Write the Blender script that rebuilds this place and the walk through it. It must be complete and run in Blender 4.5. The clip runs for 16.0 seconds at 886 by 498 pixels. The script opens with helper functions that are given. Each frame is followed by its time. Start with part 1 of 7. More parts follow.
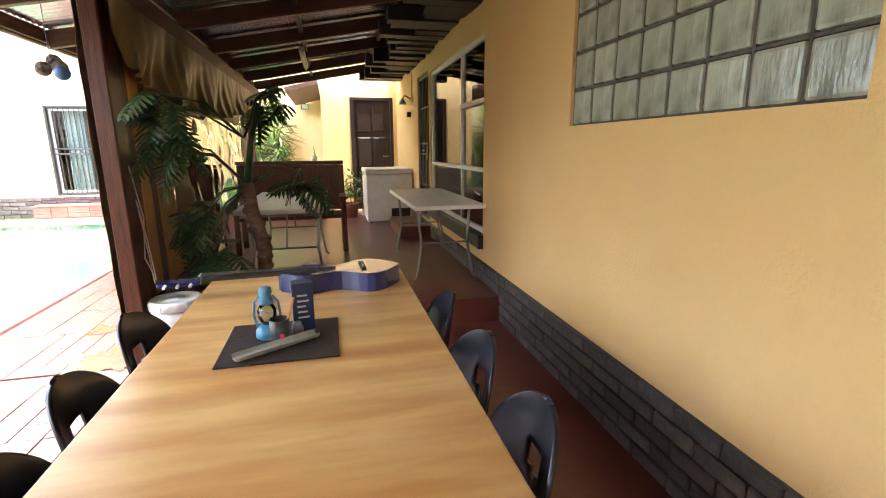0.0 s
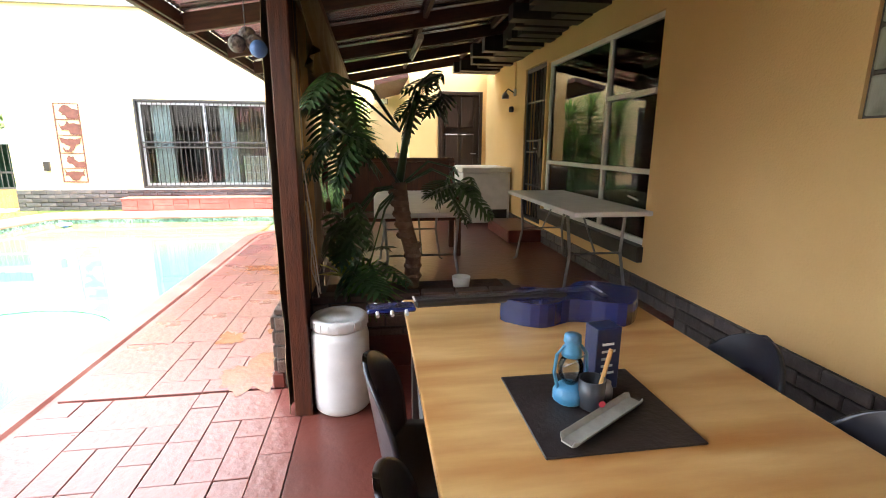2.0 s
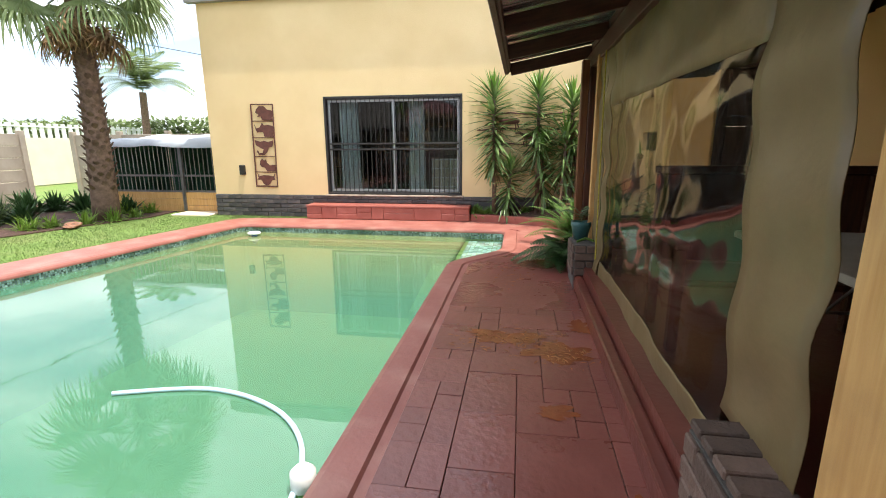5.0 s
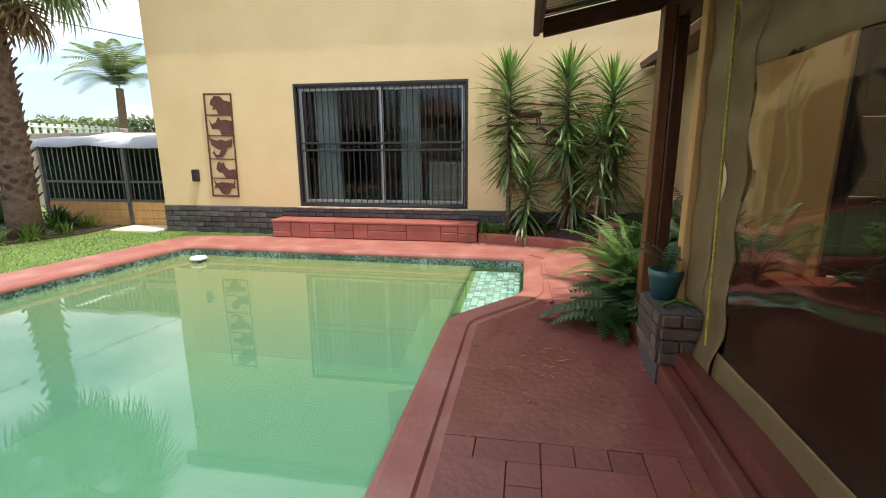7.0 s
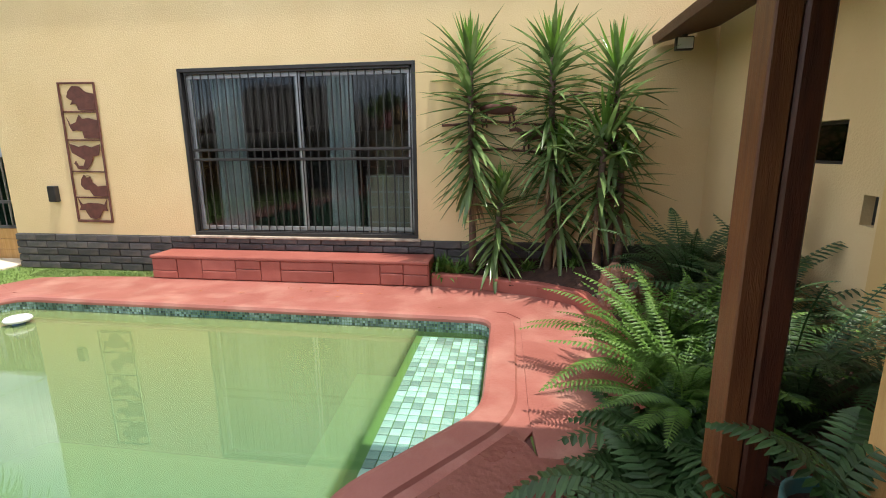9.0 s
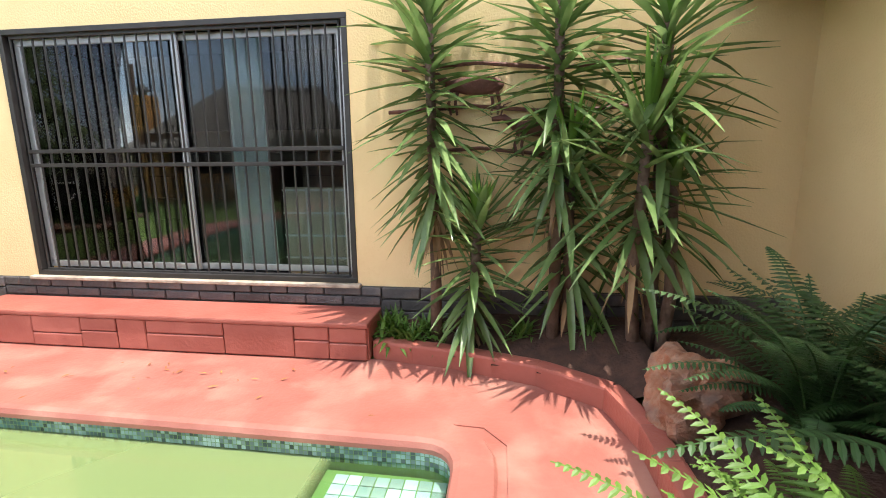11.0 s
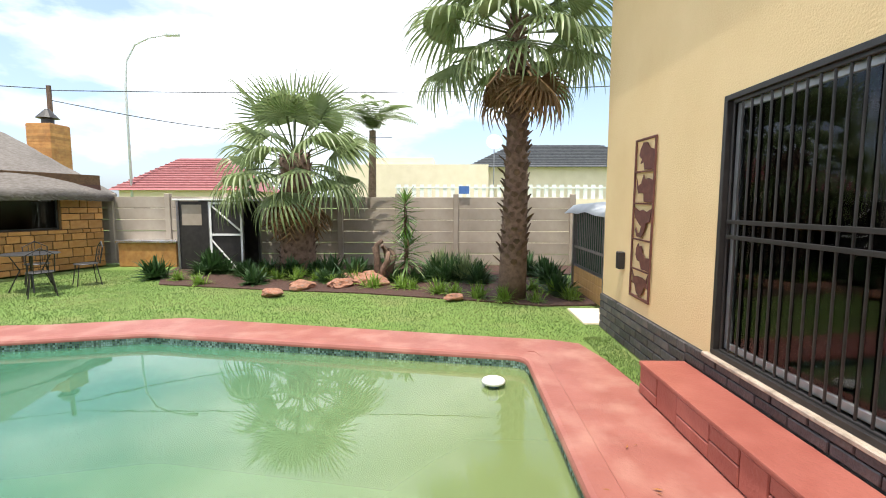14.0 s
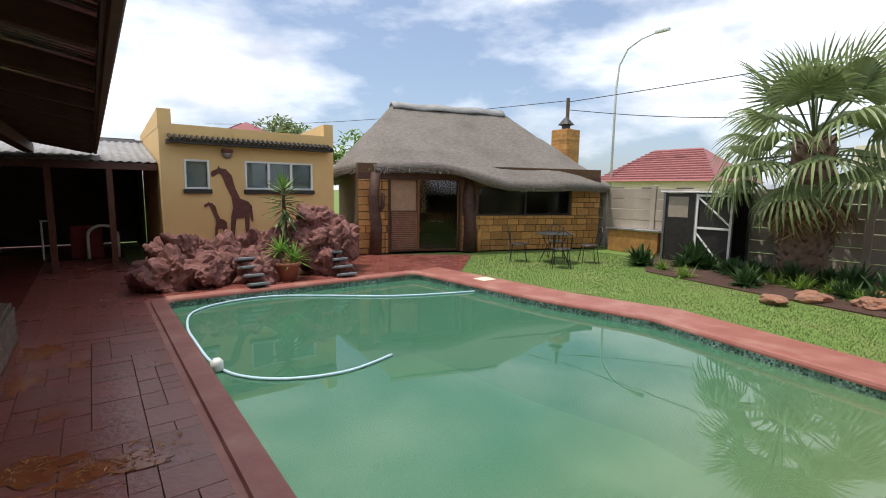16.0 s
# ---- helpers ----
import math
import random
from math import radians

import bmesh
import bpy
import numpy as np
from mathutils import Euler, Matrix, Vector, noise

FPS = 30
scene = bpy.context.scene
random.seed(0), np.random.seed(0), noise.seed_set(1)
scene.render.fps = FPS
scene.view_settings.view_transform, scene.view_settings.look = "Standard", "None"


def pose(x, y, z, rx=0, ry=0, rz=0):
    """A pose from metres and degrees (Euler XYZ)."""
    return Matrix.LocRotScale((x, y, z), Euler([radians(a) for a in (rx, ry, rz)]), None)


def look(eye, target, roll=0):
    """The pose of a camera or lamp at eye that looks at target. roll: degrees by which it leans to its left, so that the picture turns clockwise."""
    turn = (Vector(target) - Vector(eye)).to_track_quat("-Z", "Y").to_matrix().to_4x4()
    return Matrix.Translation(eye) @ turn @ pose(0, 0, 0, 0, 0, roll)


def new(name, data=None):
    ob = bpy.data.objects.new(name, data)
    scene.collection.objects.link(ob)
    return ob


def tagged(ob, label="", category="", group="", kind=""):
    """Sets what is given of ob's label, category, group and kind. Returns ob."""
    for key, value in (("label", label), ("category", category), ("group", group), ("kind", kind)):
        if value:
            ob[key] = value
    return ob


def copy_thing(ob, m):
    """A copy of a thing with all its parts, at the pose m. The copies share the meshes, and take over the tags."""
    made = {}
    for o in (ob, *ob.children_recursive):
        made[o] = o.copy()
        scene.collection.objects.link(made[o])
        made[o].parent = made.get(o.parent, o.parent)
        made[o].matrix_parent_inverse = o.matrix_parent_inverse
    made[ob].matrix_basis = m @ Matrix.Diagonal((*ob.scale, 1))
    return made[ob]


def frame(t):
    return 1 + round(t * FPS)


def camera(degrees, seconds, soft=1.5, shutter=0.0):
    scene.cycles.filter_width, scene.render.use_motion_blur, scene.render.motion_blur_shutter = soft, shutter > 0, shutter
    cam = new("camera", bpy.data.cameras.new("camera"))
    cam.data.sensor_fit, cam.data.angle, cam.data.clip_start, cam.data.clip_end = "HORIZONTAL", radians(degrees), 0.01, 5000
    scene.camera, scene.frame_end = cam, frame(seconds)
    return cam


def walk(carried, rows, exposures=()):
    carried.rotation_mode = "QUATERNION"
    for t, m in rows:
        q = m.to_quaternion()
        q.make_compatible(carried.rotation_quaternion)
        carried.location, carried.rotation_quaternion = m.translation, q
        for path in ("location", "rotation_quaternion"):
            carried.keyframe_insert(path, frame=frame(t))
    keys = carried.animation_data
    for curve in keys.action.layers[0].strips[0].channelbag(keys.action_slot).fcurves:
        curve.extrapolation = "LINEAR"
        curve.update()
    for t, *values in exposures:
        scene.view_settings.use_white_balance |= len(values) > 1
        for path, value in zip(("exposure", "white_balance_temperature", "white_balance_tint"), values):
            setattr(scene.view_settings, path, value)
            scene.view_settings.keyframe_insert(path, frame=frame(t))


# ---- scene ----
cam = camera(87.3, 16.0, soft=1.0)
PATH = [
    (0, (0.476, 1.109, 1.441), (0.929, 3.009, 1.014), -0.4),
    (0.5, (0.438, 1.187, 1.448), (0.779, 3.112, 1.024), -0.0),
    (1, (0.166, 1.316, 1.447), (0.452, 3.25, 1.023), 0.4),
    (1.5, (-0.064, 1.482, 1.433), (0.218, 3.414, 1.0), 0.2),
    (2, (-0.305, 1.764, 1.433), (-0.018, 3.694, 0.997), 0.3),
    (2.5, (-0.582, 2.041, 1.464), (-0.295, 3.968, 1.015), 0.2),
    (3, (-0.799, 2.369, 1.438), (-0.524, 4.3, 0.995), 0.2),
    (3.5, (-1.007, 2.708, 1.456), (-0.985, 4.658, 1.014), -0.0),
    (3.7, (-1.083, 2.91, 1.413), (-1.168, 4.86, 0.975), -0.3),
    (4, (-1.198, 3.149, 1.415), (-1.415, 5.089, 0.98), -0.2),
    (4.5, (-1.353, 3.544, 1.427), (-1.627, 5.475, 0.985), -0.4),
    (4.7, (-1.422, 3.728, 1.432), (-1.724, 5.656, 0.992), -0.4),
    (6.8, (-1.767, 5.754, 1.395), (-2.115, 7.676, 0.966), -0.3),
    (7, (-1.766, 5.963, 1.402), (-2.105, 7.886, 0.972), -0.3),
    (7.5, (-1.656, 6.551, 1.426), (-2.004, 8.474, 1.0), -0.3),
    (8, (-1.669, 7.059, 1.407), (-1.997, 8.988, 0.992), -0.4),
    (8.5, (-1.647, 7.531, 1.416), (-1.943, 9.466, 1.002), -0.6),
    (9, (-1.613, 7.994, 1.435), (-1.892, 9.931, 1.021), -0.5),
    (9.2, (-1.582, 8.206, 1.414), (-1.863, 10.147, 1.019), -0.4),
    (11.3, (-1.523, 10.035, 1.378), (-1.789, 11.981, 1.0), -0.5),
    (11.5, (-1.559, 10.198, 1.382), (-1.945, 12.124, 1.002), -0.4),
    (11.7, (-1.616, 10.432, 1.437), (-2.13, 12.323, 1.038), -0.1),
    (12, (-1.62, 10.586, 1.472), (-2.263, 12.438, 1.073), -0.1),
    (12.5, (-1.665, 10.878, 1.523), (-2.705, 12.538, 1.12), -0.2),
    (13, (-1.818, 11.056, 1.533), (-3.321, 12.329, 1.186), 0.1),
    (13.5, (-1.911, 11.169, 1.573), (-3.773, 11.872, 1.378), -0.0),
    (14, (-1.897, 11.132, 1.59), (-3.888, 11.101, 1.398), 0.1),
    (14.4, (-1.837, 11.081, 1.588), (-3.726, 10.448, 1.41), 0.2),
    (14.5, (-1.831, 11.005, 1.589), (-3.684, 10.286, 1.368), 1.1),
    (15, (-1.617, 10.845, 1.641), (-3.208, 9.657, 1.406), 1.0),
    (15.5, (-1.591, 10.697, 1.636), (-2.927, 9.229, 1.392), 1.0),
    (16, (-1.601, 10.528, 1.639), (-2.796, 8.944, 1.389), 0.8),
]
walk(cam, [(t, look(eye, target, roll)) for t, eye, target, roll in PATH], exposures=((0,3.7),(1,3.55),(2,3.25),(3,2.85),(3.5,2.6),(4.5,1.4),(7,0.7),(9,0.75),(11.5,1.4),(13,1.3),(13.5,1.05),(14,0.7),(15,0.05),(16,0.0)))

# ---- world, sun ----
world = bpy.data.worlds.new("sky")
scene.world = world
world.use_nodes = True
wt = world.node_tree
wt.nodes.clear()
SUN_DIR = Vector((0.27, -0.09, 1.0)).normalized()
sky = wt.nodes.new("ShaderNodeTexSky")
sky.sky_type = "NISHITA"
sky.sun_disc = False
sky.sun_elevation = math.asin(SUN_DIR.z)
sky.sun_rotation = math.atan2(SUN_DIR.x, SUN_DIR.y)
sky.air_density, sky.dust_density, sky.ozone_density = 1.0, 2.0, 1.0
tc = wt.nodes.new("ShaderNodeTexCoord")
flat = wt.nodes.new("ShaderNodeMapping")
flat.inputs["Scale"].default_value = (1.0, 1.0, 2.6)
flat.inputs["Location"].default_value = (3.1, 0.4, 0.0)
cl = wt.nodes.new("ShaderNodeTexNoise")
cl.inputs["Scale"].default_value = 2.1
cl.inputs["Detail"].default_value = 9.0
cl.inputs["Roughness"].default_value = 0.55
ramp = wt.nodes.new("ShaderNodeValToRGB")
ramp.color_ramp.elements[0].position = 0.40
ramp.color_ramp.elements[1].position = 0.58
cl2 = wt.nodes.new("ShaderNodeTexNoise")
cl2.inputs["Scale"].default_value = 5.0
cl2.inputs["Detail"].default_value = 5.0
shade = wt.nodes.new("ShaderNodeValToRGB")
shade.color_ramp.elements[0].position, shade.color_ramp.elements[0].color = 0.3, (6.0, 6.3, 7.1, 1)
shade.color_ramp.elements[1].position, shade.color_ramp.elements[1].color = 0.6, (9.8, 10.0, 10.4, 1)
haze = wt.nodes.new("ShaderNodeMixRGB")
haze.inputs[0].default_value = 0.22
haze.inputs[2].default_value = (5.2, 6.5, 9.0, 1)
mixw = wt.nodes.new("ShaderNodeMixRGB")
bg = wt.nodes.new("ShaderNodeBackground")
bg.inputs["Strength"].default_value = 0.145
wo = wt.nodes.new("ShaderNodeOutputWorld")
for a, b in ((tc.outputs["Generated"], flat.inputs[0]), (flat.outputs[0], cl.inputs["Vector"]), (flat.outputs[0], cl2.inputs["Vector"]),
             (cl.outputs["Fac"], ramp.inputs[0]), (cl2.outputs["Fac"], shade.inputs[0]), (sky.outputs[0], haze.inputs[1]),
             (ramp.outputs[0], mixw.inputs[0]), (haze.outputs[0], mixw.inputs[1]), (shade.outputs[0], mixw.inputs[2]),
             (mixw.outputs[0], bg.inputs["Color"]), (bg.outputs[0], wo.inputs[0])):
    wt.links.new(a, b)
sun = new("sun", bpy.data.lights.new("sun", "SUN"))
sun.data.energy, sun.data.angle, sun.data.color = 3.4, radians(0.6), (1.0, 0.95, 0.86)
sun.matrix_world = look(SUN_DIR * 40, (0, 0, 0))

# ---- materials ----


def mat(name, c1, c2=None, rough=0.7, scale=6.0, bump=0.0, bscale=60.0, metal=0.0, dirt=None, dscale=1.3, damt=0.5, rand=0.0, stretch=(1, 1, 1), spec=0.5, coat=0.0, detail=6.0, rvar=0.0, trans=0.0, island=0.0, dmap=False, leaf=0.0):
    """A surface with grain between two colours, stains at a larger scale, relief and a little variation from piece to piece."""
    m = bpy.data.materials.new(name)
    m.use_nodes = True
    t = m.node_tree
    N, Lk = t.nodes, t.links
    p = N["Principled BSDF"]
    p.inputs["Roughness"].default_value = rough
    p.inputs["Metallic"].default_value = metal
    p.inputs["Specular IOR Level"].default_value = spec
    p.inputs["Coat Weight"].default_value = coat
    p.inputs["Transmission Weight"].default_value = trans
    c2 = c2 or tuple(0.8 * v for v in c1)
    co = N.new("ShaderNodeTexCoord")
    mp = N.new("ShaderNodeMapping")
    mp.inputs["Scale"].default_value = stretch
    Lk.new(co.outputs["Object"], mp.inputs[0])
    n1 = N.new("ShaderNodeTexNoise")
    n1.inputs["Scale"].default_value = scale
    n1.inputs["Detail"].default_value = detail
    Lk.new(mp.outputs[0], n1.inputs["Vector"])
    r1 = N.new("ShaderNodeValToRGB")
    r1.color_ramp.elements[0].position, r1.color_ramp.elements[1].position = 0.32, 0.68
    r1.color_ramp.elements[0].color, r1.color_ramp.elements[1].color = (*c1, 1), (*c2, 1)
    Lk.new(n1.outputs["Fac"], r1.inputs[0])
    col = r1.outputs[0]
    if dirt:
        n2 = N.new("ShaderNodeTexNoise")
        n2.inputs["Scale"].default_value = dscale
        n2.inputs["Detail"].default_value = 5
        Lk.new((mp if dmap else co).outputs["Vector" if dmap else "Object"], n2.inputs["Vector"])
        r2 = N.new("ShaderNodeMapRange")
        r2.inputs[1].default_value, r2.inputs[2].default_value, r2.inputs[4].default_value = 0.48, 0.72, damt
        Lk.new(n2.outputs["Fac"], r2.inputs[0])
        mx = N.new("ShaderNodeMixRGB")
        mx.inputs[2].default_value = (*dirt, 1)
        Lk.new(r2.outputs[0], mx.inputs[0])
        Lk.new(col, mx.inputs[1])
        col = mx.outputs[0]
        if rvar:
            rr = N.new("ShaderNodeMapRange")
            rr.inputs[3].default_value, rr.inputs[4].default_value = rough, max(0.03, rough + rvar)
            Lk.new(r2.outputs[0], rr.inputs[0])
            rr.inputs[2].default_value = max(0.05, damt)
            Lk.new(rr.outputs[0], p.inputs["Roughness"])
    for amount, src in ((rand, "ob"), (island, "is")):
        if amount:
            if src == "ob":
                o = N.new("ShaderNodeObjectInfo").outputs["Random"]
            else:
                o = N.new("ShaderNodeNewGeometry").outputs["Random Per Island"]
            h = N.new("ShaderNodeHueSaturation")
            v = N.new("ShaderNodeMapRange")
            v.inputs[3].default_value, v.inputs[4].default_value = 1 - amount, 1 + amount
            Lk.new(o, v.inputs[0])
            Lk.new(v.outputs[0], h.inputs["Value"])
            Lk.new(col, h.inputs["Color"])
            col = h.outputs[0]
    Lk.new(col, p.inputs["Base Color"])
    if bump:
        n3 = N.new("ShaderNodeTexNoise")
        n3.inputs["Scale"].default_value = bscale
        n3.inputs["Detail"].default_value = 4
        Lk.new(mp.outputs[0], n3.inputs["Vector"])
        b = N.new("ShaderNodeBump")
        b.inputs["Strength"].default_value = min(1.0, bump)
        b.inputs["Distance"].default_value = 0.01
        Lk.new(n3.outputs["Fac"], b.inputs["Height"])
        Lk.new(b.outputs[0], p.inputs["Normal"])
    if leaf:
        tl_ = N.new("ShaderNodeBsdfTranslucent")
        ms = N.new("ShaderNodeMixShader")
        ms.inputs[0].default_value = leaf
        Lk.new(col, tl_.inputs["Color"])
        Lk.new(p.outputs[0], ms.inputs[1])
        Lk.new(tl_.outputs[0], ms.inputs[2])
        Lk.new(ms.outputs[0], N["Material Output"].inputs["Surface"])
    return m


def glass_mat(name, tint, see=0.9, rough=0.0):
    """Thin sheet: clear, tinted, with mirror gloss by Fresnel."""
    m = bpy.data.materials.new(name)
    m.use_nodes = True
    t = m.node_tree
    t.nodes.clear()
    tr = t.nodes.new("ShaderNodeBsdfTransparent")
    tr.inputs[0].default_value = (*[see * c for c in tint], 1)
    gl = t.nodes.new("ShaderNodeBsdfGlossy")
    gl.inputs["Roughness"].default_value = rough
    fr = t.nodes.new("ShaderNodeFresnel")
    fr.inputs[0].default_value = 1.5
    mx = t.nodes.new("ShaderNodeMixShader")
    ou = t.nodes.new("ShaderNodeOutputMaterial")
    t.links.new(fr.outputs[0], mx.inputs[0])
    t.links.new(tr.outputs[0], mx.inputs[1])
    t.links.new(gl.outputs[0], mx.inputs[2])
    t.links.new(mx.outputs[0], ou.inputs[0])
    return m


M = {}
M["wall"] = mat("ochre_plaster", (0.68, 0.45, 0.185), (0.74, 0.50, 0.22), 0.75, 1.2, 0.35, 70, dirt=(0.58, 0.37, 0.15), dscale=0.7, damt=0.25)
M["wall_rough"] = mat("ochre_rough_plaster", (0.74, 0.54, 0.28), (0.80, 0.60, 0.33), 0.85, 1.5, 0.4, 75, dirt=(0.66, 0.47, 0.23), dscale=0.8, damt=0.3)
M["white"] = mat("white_paint", (0.78, 0.78, 0.75), (0.70, 0.70, 0.67), 0.45, 5, 0.05, 40)
M["plastic_white"] = mat("white_plastic", (0.74, 0.74, 0.72), (0.66, 0.66, 0.64), 0.4, 8, 0.05, 90, dirt=(0.5, 0.48, 0.42), dscale=4, damt=0.2)
M["slate"] = mat("dark_brick", (0.055, 0.05, 0.052), (0.10, 0.088, 0.085), 0.55, 9, 0.7, 50, dirt=(0.16, 0.10, 0.075), dscale=5, damt=0.5, rand=0.35)
M["mortar"] = mat("dark_mortar", (0.06, 0.055, 0.05), (0.10, 0.09, 0.08), 0.9, 30, 0.5, 90)
M["brick"] = mat("brown_brick", (0.085, 0.055, 0.042), (0.14, 0.090, 0.068), 0.75, 12, 0.7, 60, dirt=(0.05, 0.045, 0.045), dscale=7, damt=0.6, rand=0.35)
M["paving"] = mat("red_paving", (0.185, 0.055, 0.044), (0.235, 0.078, 0.061), 0.30, 3.5, 0.5, 22, dirt=(0.16, 0.05, 0.042), dscale=1.6, damt=0.6, rand=0.12, rvar=-0.32)
M["joint"] = mat("paving_joint", (0.095, 0.030, 0.025), (0.145, 0.046, 0.038), 0.8, 20, 0.4, 80)
M["coping"] = mat("red_coping", (0.27, 0.088, 0.066), (0.335, 0.122, 0.094), 0.5, 3.0, 0.3, 40, dirt=(0.46, 0.25, 0.19), dscale=2.6, damt=0.6)
M["redfloor"] = mat("dark_red_floor", (0.115, 0.030, 0.022), (0.16, 0.045, 0.032), 0.28, 2.0, 0.3, 20, dirt=(0.07, 0.022, 0.018), dscale=1.5, damt=0.6)
M["step"] = mat("red_step_paint", (0.32, 0.090, 0.065), (0.39, 0.125, 0.092), 0.5, 4.0, 0.4, 40, dirt=(0.25, 0.06, 0.04), dscale=2.5, damt=0.5, rand=0.1)
M["soil"] = mat("red_soil", (0.045, 0.022, 0.015), (0.085, 0.04, 0.027), 0.95, 14, 1.0, 40)
M["grassbase"] = mat("lawn_soil", (0.11, 0.19, 0.035), (0.16, 0.24, 0.05), 0.95, 9, 0.8, 60, dirt=(0.24, 0.21, 0.09), dscale=1.1, damt=0.5)
M["timber"] = mat("red_stained_timber", (0.052, 0.017, 0.009), (0.11, 0.034, 0.015), 0.4, 7, 0.3, 40, stretch=(6, 6, 0.7))
M["timber_orange"] = mat("orange_timber", (0.13, 0.042, 0.014), (0.20, 0.075, 0.024), 0.45, 6, 0.3, 40, stretch=(7, 7, 0.6))
M["rafter"] = mat("dark_red_rafter", (0.055, 0.018, 0.012), (0.10, 0.034, 0.02), 0.5, 7, 0.3, 40, stretch=(0.8, 6, 6))
M["pine"] = mat("pale_pine", (0.50, 0.27, 0.085), (0.62, 0.37, 0.14), 0.55, 5, 0.2, 40, stretch=(8, 8, 0.6), dirt=(0.36, 0.2, 0.08), dscale=5, damt=0.4)
M["tin"] = mat("corrugated_sheet", (0.66, 0.67, 0.68), (0.50, 0.51, 0.52), 0.24, 4, 0.1, 30, metal=0.85, dirt=(0.26, 0.22, 0.19), dscale=1.8, damt=0.5)
M["greytin"] = mat("grey_roof_sheet", (0.22, 0.22, 0.22), (0.32, 0.31, 0.30), 0.7, 4, 0.1, 30, dirt=(0.12, 0.11, 0.10), dscale=1.2, damt=0.6)
M["canvas"] = mat("tan_canvas", (0.135, 0.092, 0.038), (0.18, 0.128, 0.055), 0.42, 4, 0.3, 15, dirt=(0.18, 0.13, 0.07), dscale=3, damt=0.4)
# paler copy of the canvas: daylight on the flap is put into its colour
M["flap"] = mat("daylit_canvas", (0.24, 0.18, 0.10), (0.31, 0.24, 0.14), 0.7, 4, 0.3, 15, dirt=(0.18, 0.13, 0.07), dscale=3, damt=0.4)
M["black"] = mat("black_metal", (0.016, 0.014, 0.013), (0.03, 0.026, 0.024), 0.45, 9, 0.1, 60)
M["chair"] = mat("dark_plastic", (0.012, 0.013, 0.018), (0.02, 0.021, 0.028), 0.28, 9, 0.05, 60)
M["steel"] = mat("grey_steel", (0.33, 0.33, 0.34), (0.24, 0.24, 0.25), 0.35, 9, 0.05, 60, metal=0.8)
M["alu"] = mat("aluminium_frame", (0.45, 0.45, 0.46), (0.36, 0.36, 0.37), 0.4, 9, 0.05, 60, metal=0.6)
M["rust"] = mat("rusty_sheet_metal", (0.085, 0.028, 0.02), (0.15, 0.05, 0.034), 0.7, 12, 0.4, 60)
M["curtain"] = mat("pale_curtain", (0.55, 0.60, 0.60), (0.66, 0.70, 0.69), 0.8, 6, 0.1, 40)
M["blind"] = mat("grey_drape", (0.42, 0.40, 0.36), (0.52, 0.49, 0.45), 0.85, 6, 0.1, 40)
# interior surfaces: the dimness indoors is put into this dark colour
M["room"] = mat("shade_dark_surface", (0.09, 0.08, 0.07), (0.13, 0.115, 0.10), 0.8, 2, 0.1, 40)
M["glass"] = glass_mat("window_glass", (0.86, 0.90, 0.90))
M["pvc"] = glass_mat("clear_pvc", (0.60, 0.53, 0.41), 0.88, 0.08)
M["concrete"] = mat("precast_concrete", (0.34, 0.28, 0.22), (0.42, 0.36, 0.29), 0.9, 3, 0.6, 50, dirt=(0.22, 0.18, 0.14), dscale=1.4, damt=0.6, rand=0.10)
M["thatch"] = mat("weathered_thatch", (0.145, 0.125, 0.107), (0.225, 0.20, 0.175), 0.95, 10, 1.0, 45, dirt=(0.10, 0.085, 0.07), dscale=1.0, damt=0.5, stretch=(1.0, 1.0, 4.0))
M["thatchedge"] = mat("thatch_butt", (0.085, 0.065, 0.05), (0.14, 0.11, 0.085), 0.95, 60, 1.0, 120)
M["stone"] = mat("ochre_stone", (0.38, 0.17, 0.045), (0.50, 0.26, 0.08), 0.7, 7, 0.8, 40, dirt=(0.20, 0.09, 0.035), dscale=3, damt=0.5, rand=0.25)
M["stonejoint"] = mat("dark_joint", (0.10, 0.055, 0.025), (0.15, 0.085, 0.04), 0.9, 20, 0.4, 60)
M["rock"] = mat("red_feature_rock", (0.13, 0.045, 0.036), (0.25, 0.098, 0.08), 0.7, 6, 1.0, 24, dirt=(0.07, 0.032, 0.03), dscale=3.5, damt=0.6)
M["greyrock"] = mat("grey_slate_spout", (0.12, 0.13, 0.14), (0.20, 0.21, 0.22), 0.6, 6, 0.8, 30)
M["boulder"] = mat("orange_boulder", (0.30, 0.11, 0.055), (0.36, 0.20, 0.13), 0.85, 5, 1.0, 18, dirt=(0.17, 0.13, 0.115), dscale=2.2, damt=0.7)
M["redroof"] = mat("red_roof_tiles", (0.27, 0.085, 0.085), (0.33, 0.12, 0.12), 0.6, 5, 0.3, 20)
M["greyroof"] = mat("dark_grey_tiles", (0.05, 0.055, 0.06), (0.085, 0.09, 0.095), 0.6, 5, 0.3, 20)
M["cream"] = mat("cream_wall", (0.72, 0.62, 0.46), (0.78, 0.68, 0.52), 0.85, 2, 0.2, 30)
M["bark"] = mat("palm_bark", (0.10, 0.062, 0.042), (0.18, 0.115, 0.08), 0.95, 12, 1.0, 40, rand=0.2, island=0.25)
M["deadleaf"] = mat("dry_palm_leaf", (0.24, 0.145, 0.07), (0.33, 0.21, 0.115), 0.85, 12, 0.3, 40, island=0.3)
M["palmleaf"] = mat("palm_leaf", (0.14, 0.20, 0.065), (0.27, 0.33, 0.155), 0.38, 5, 0.1, 40, island=0.35, leaf=0.35)
M["yucca"] = mat("yucca_leaf", (0.10, 0.18, 0.05), (0.23, 0.32, 0.125), 0.24, 5, 0.1, 40, island=0.4, leaf=0.25)
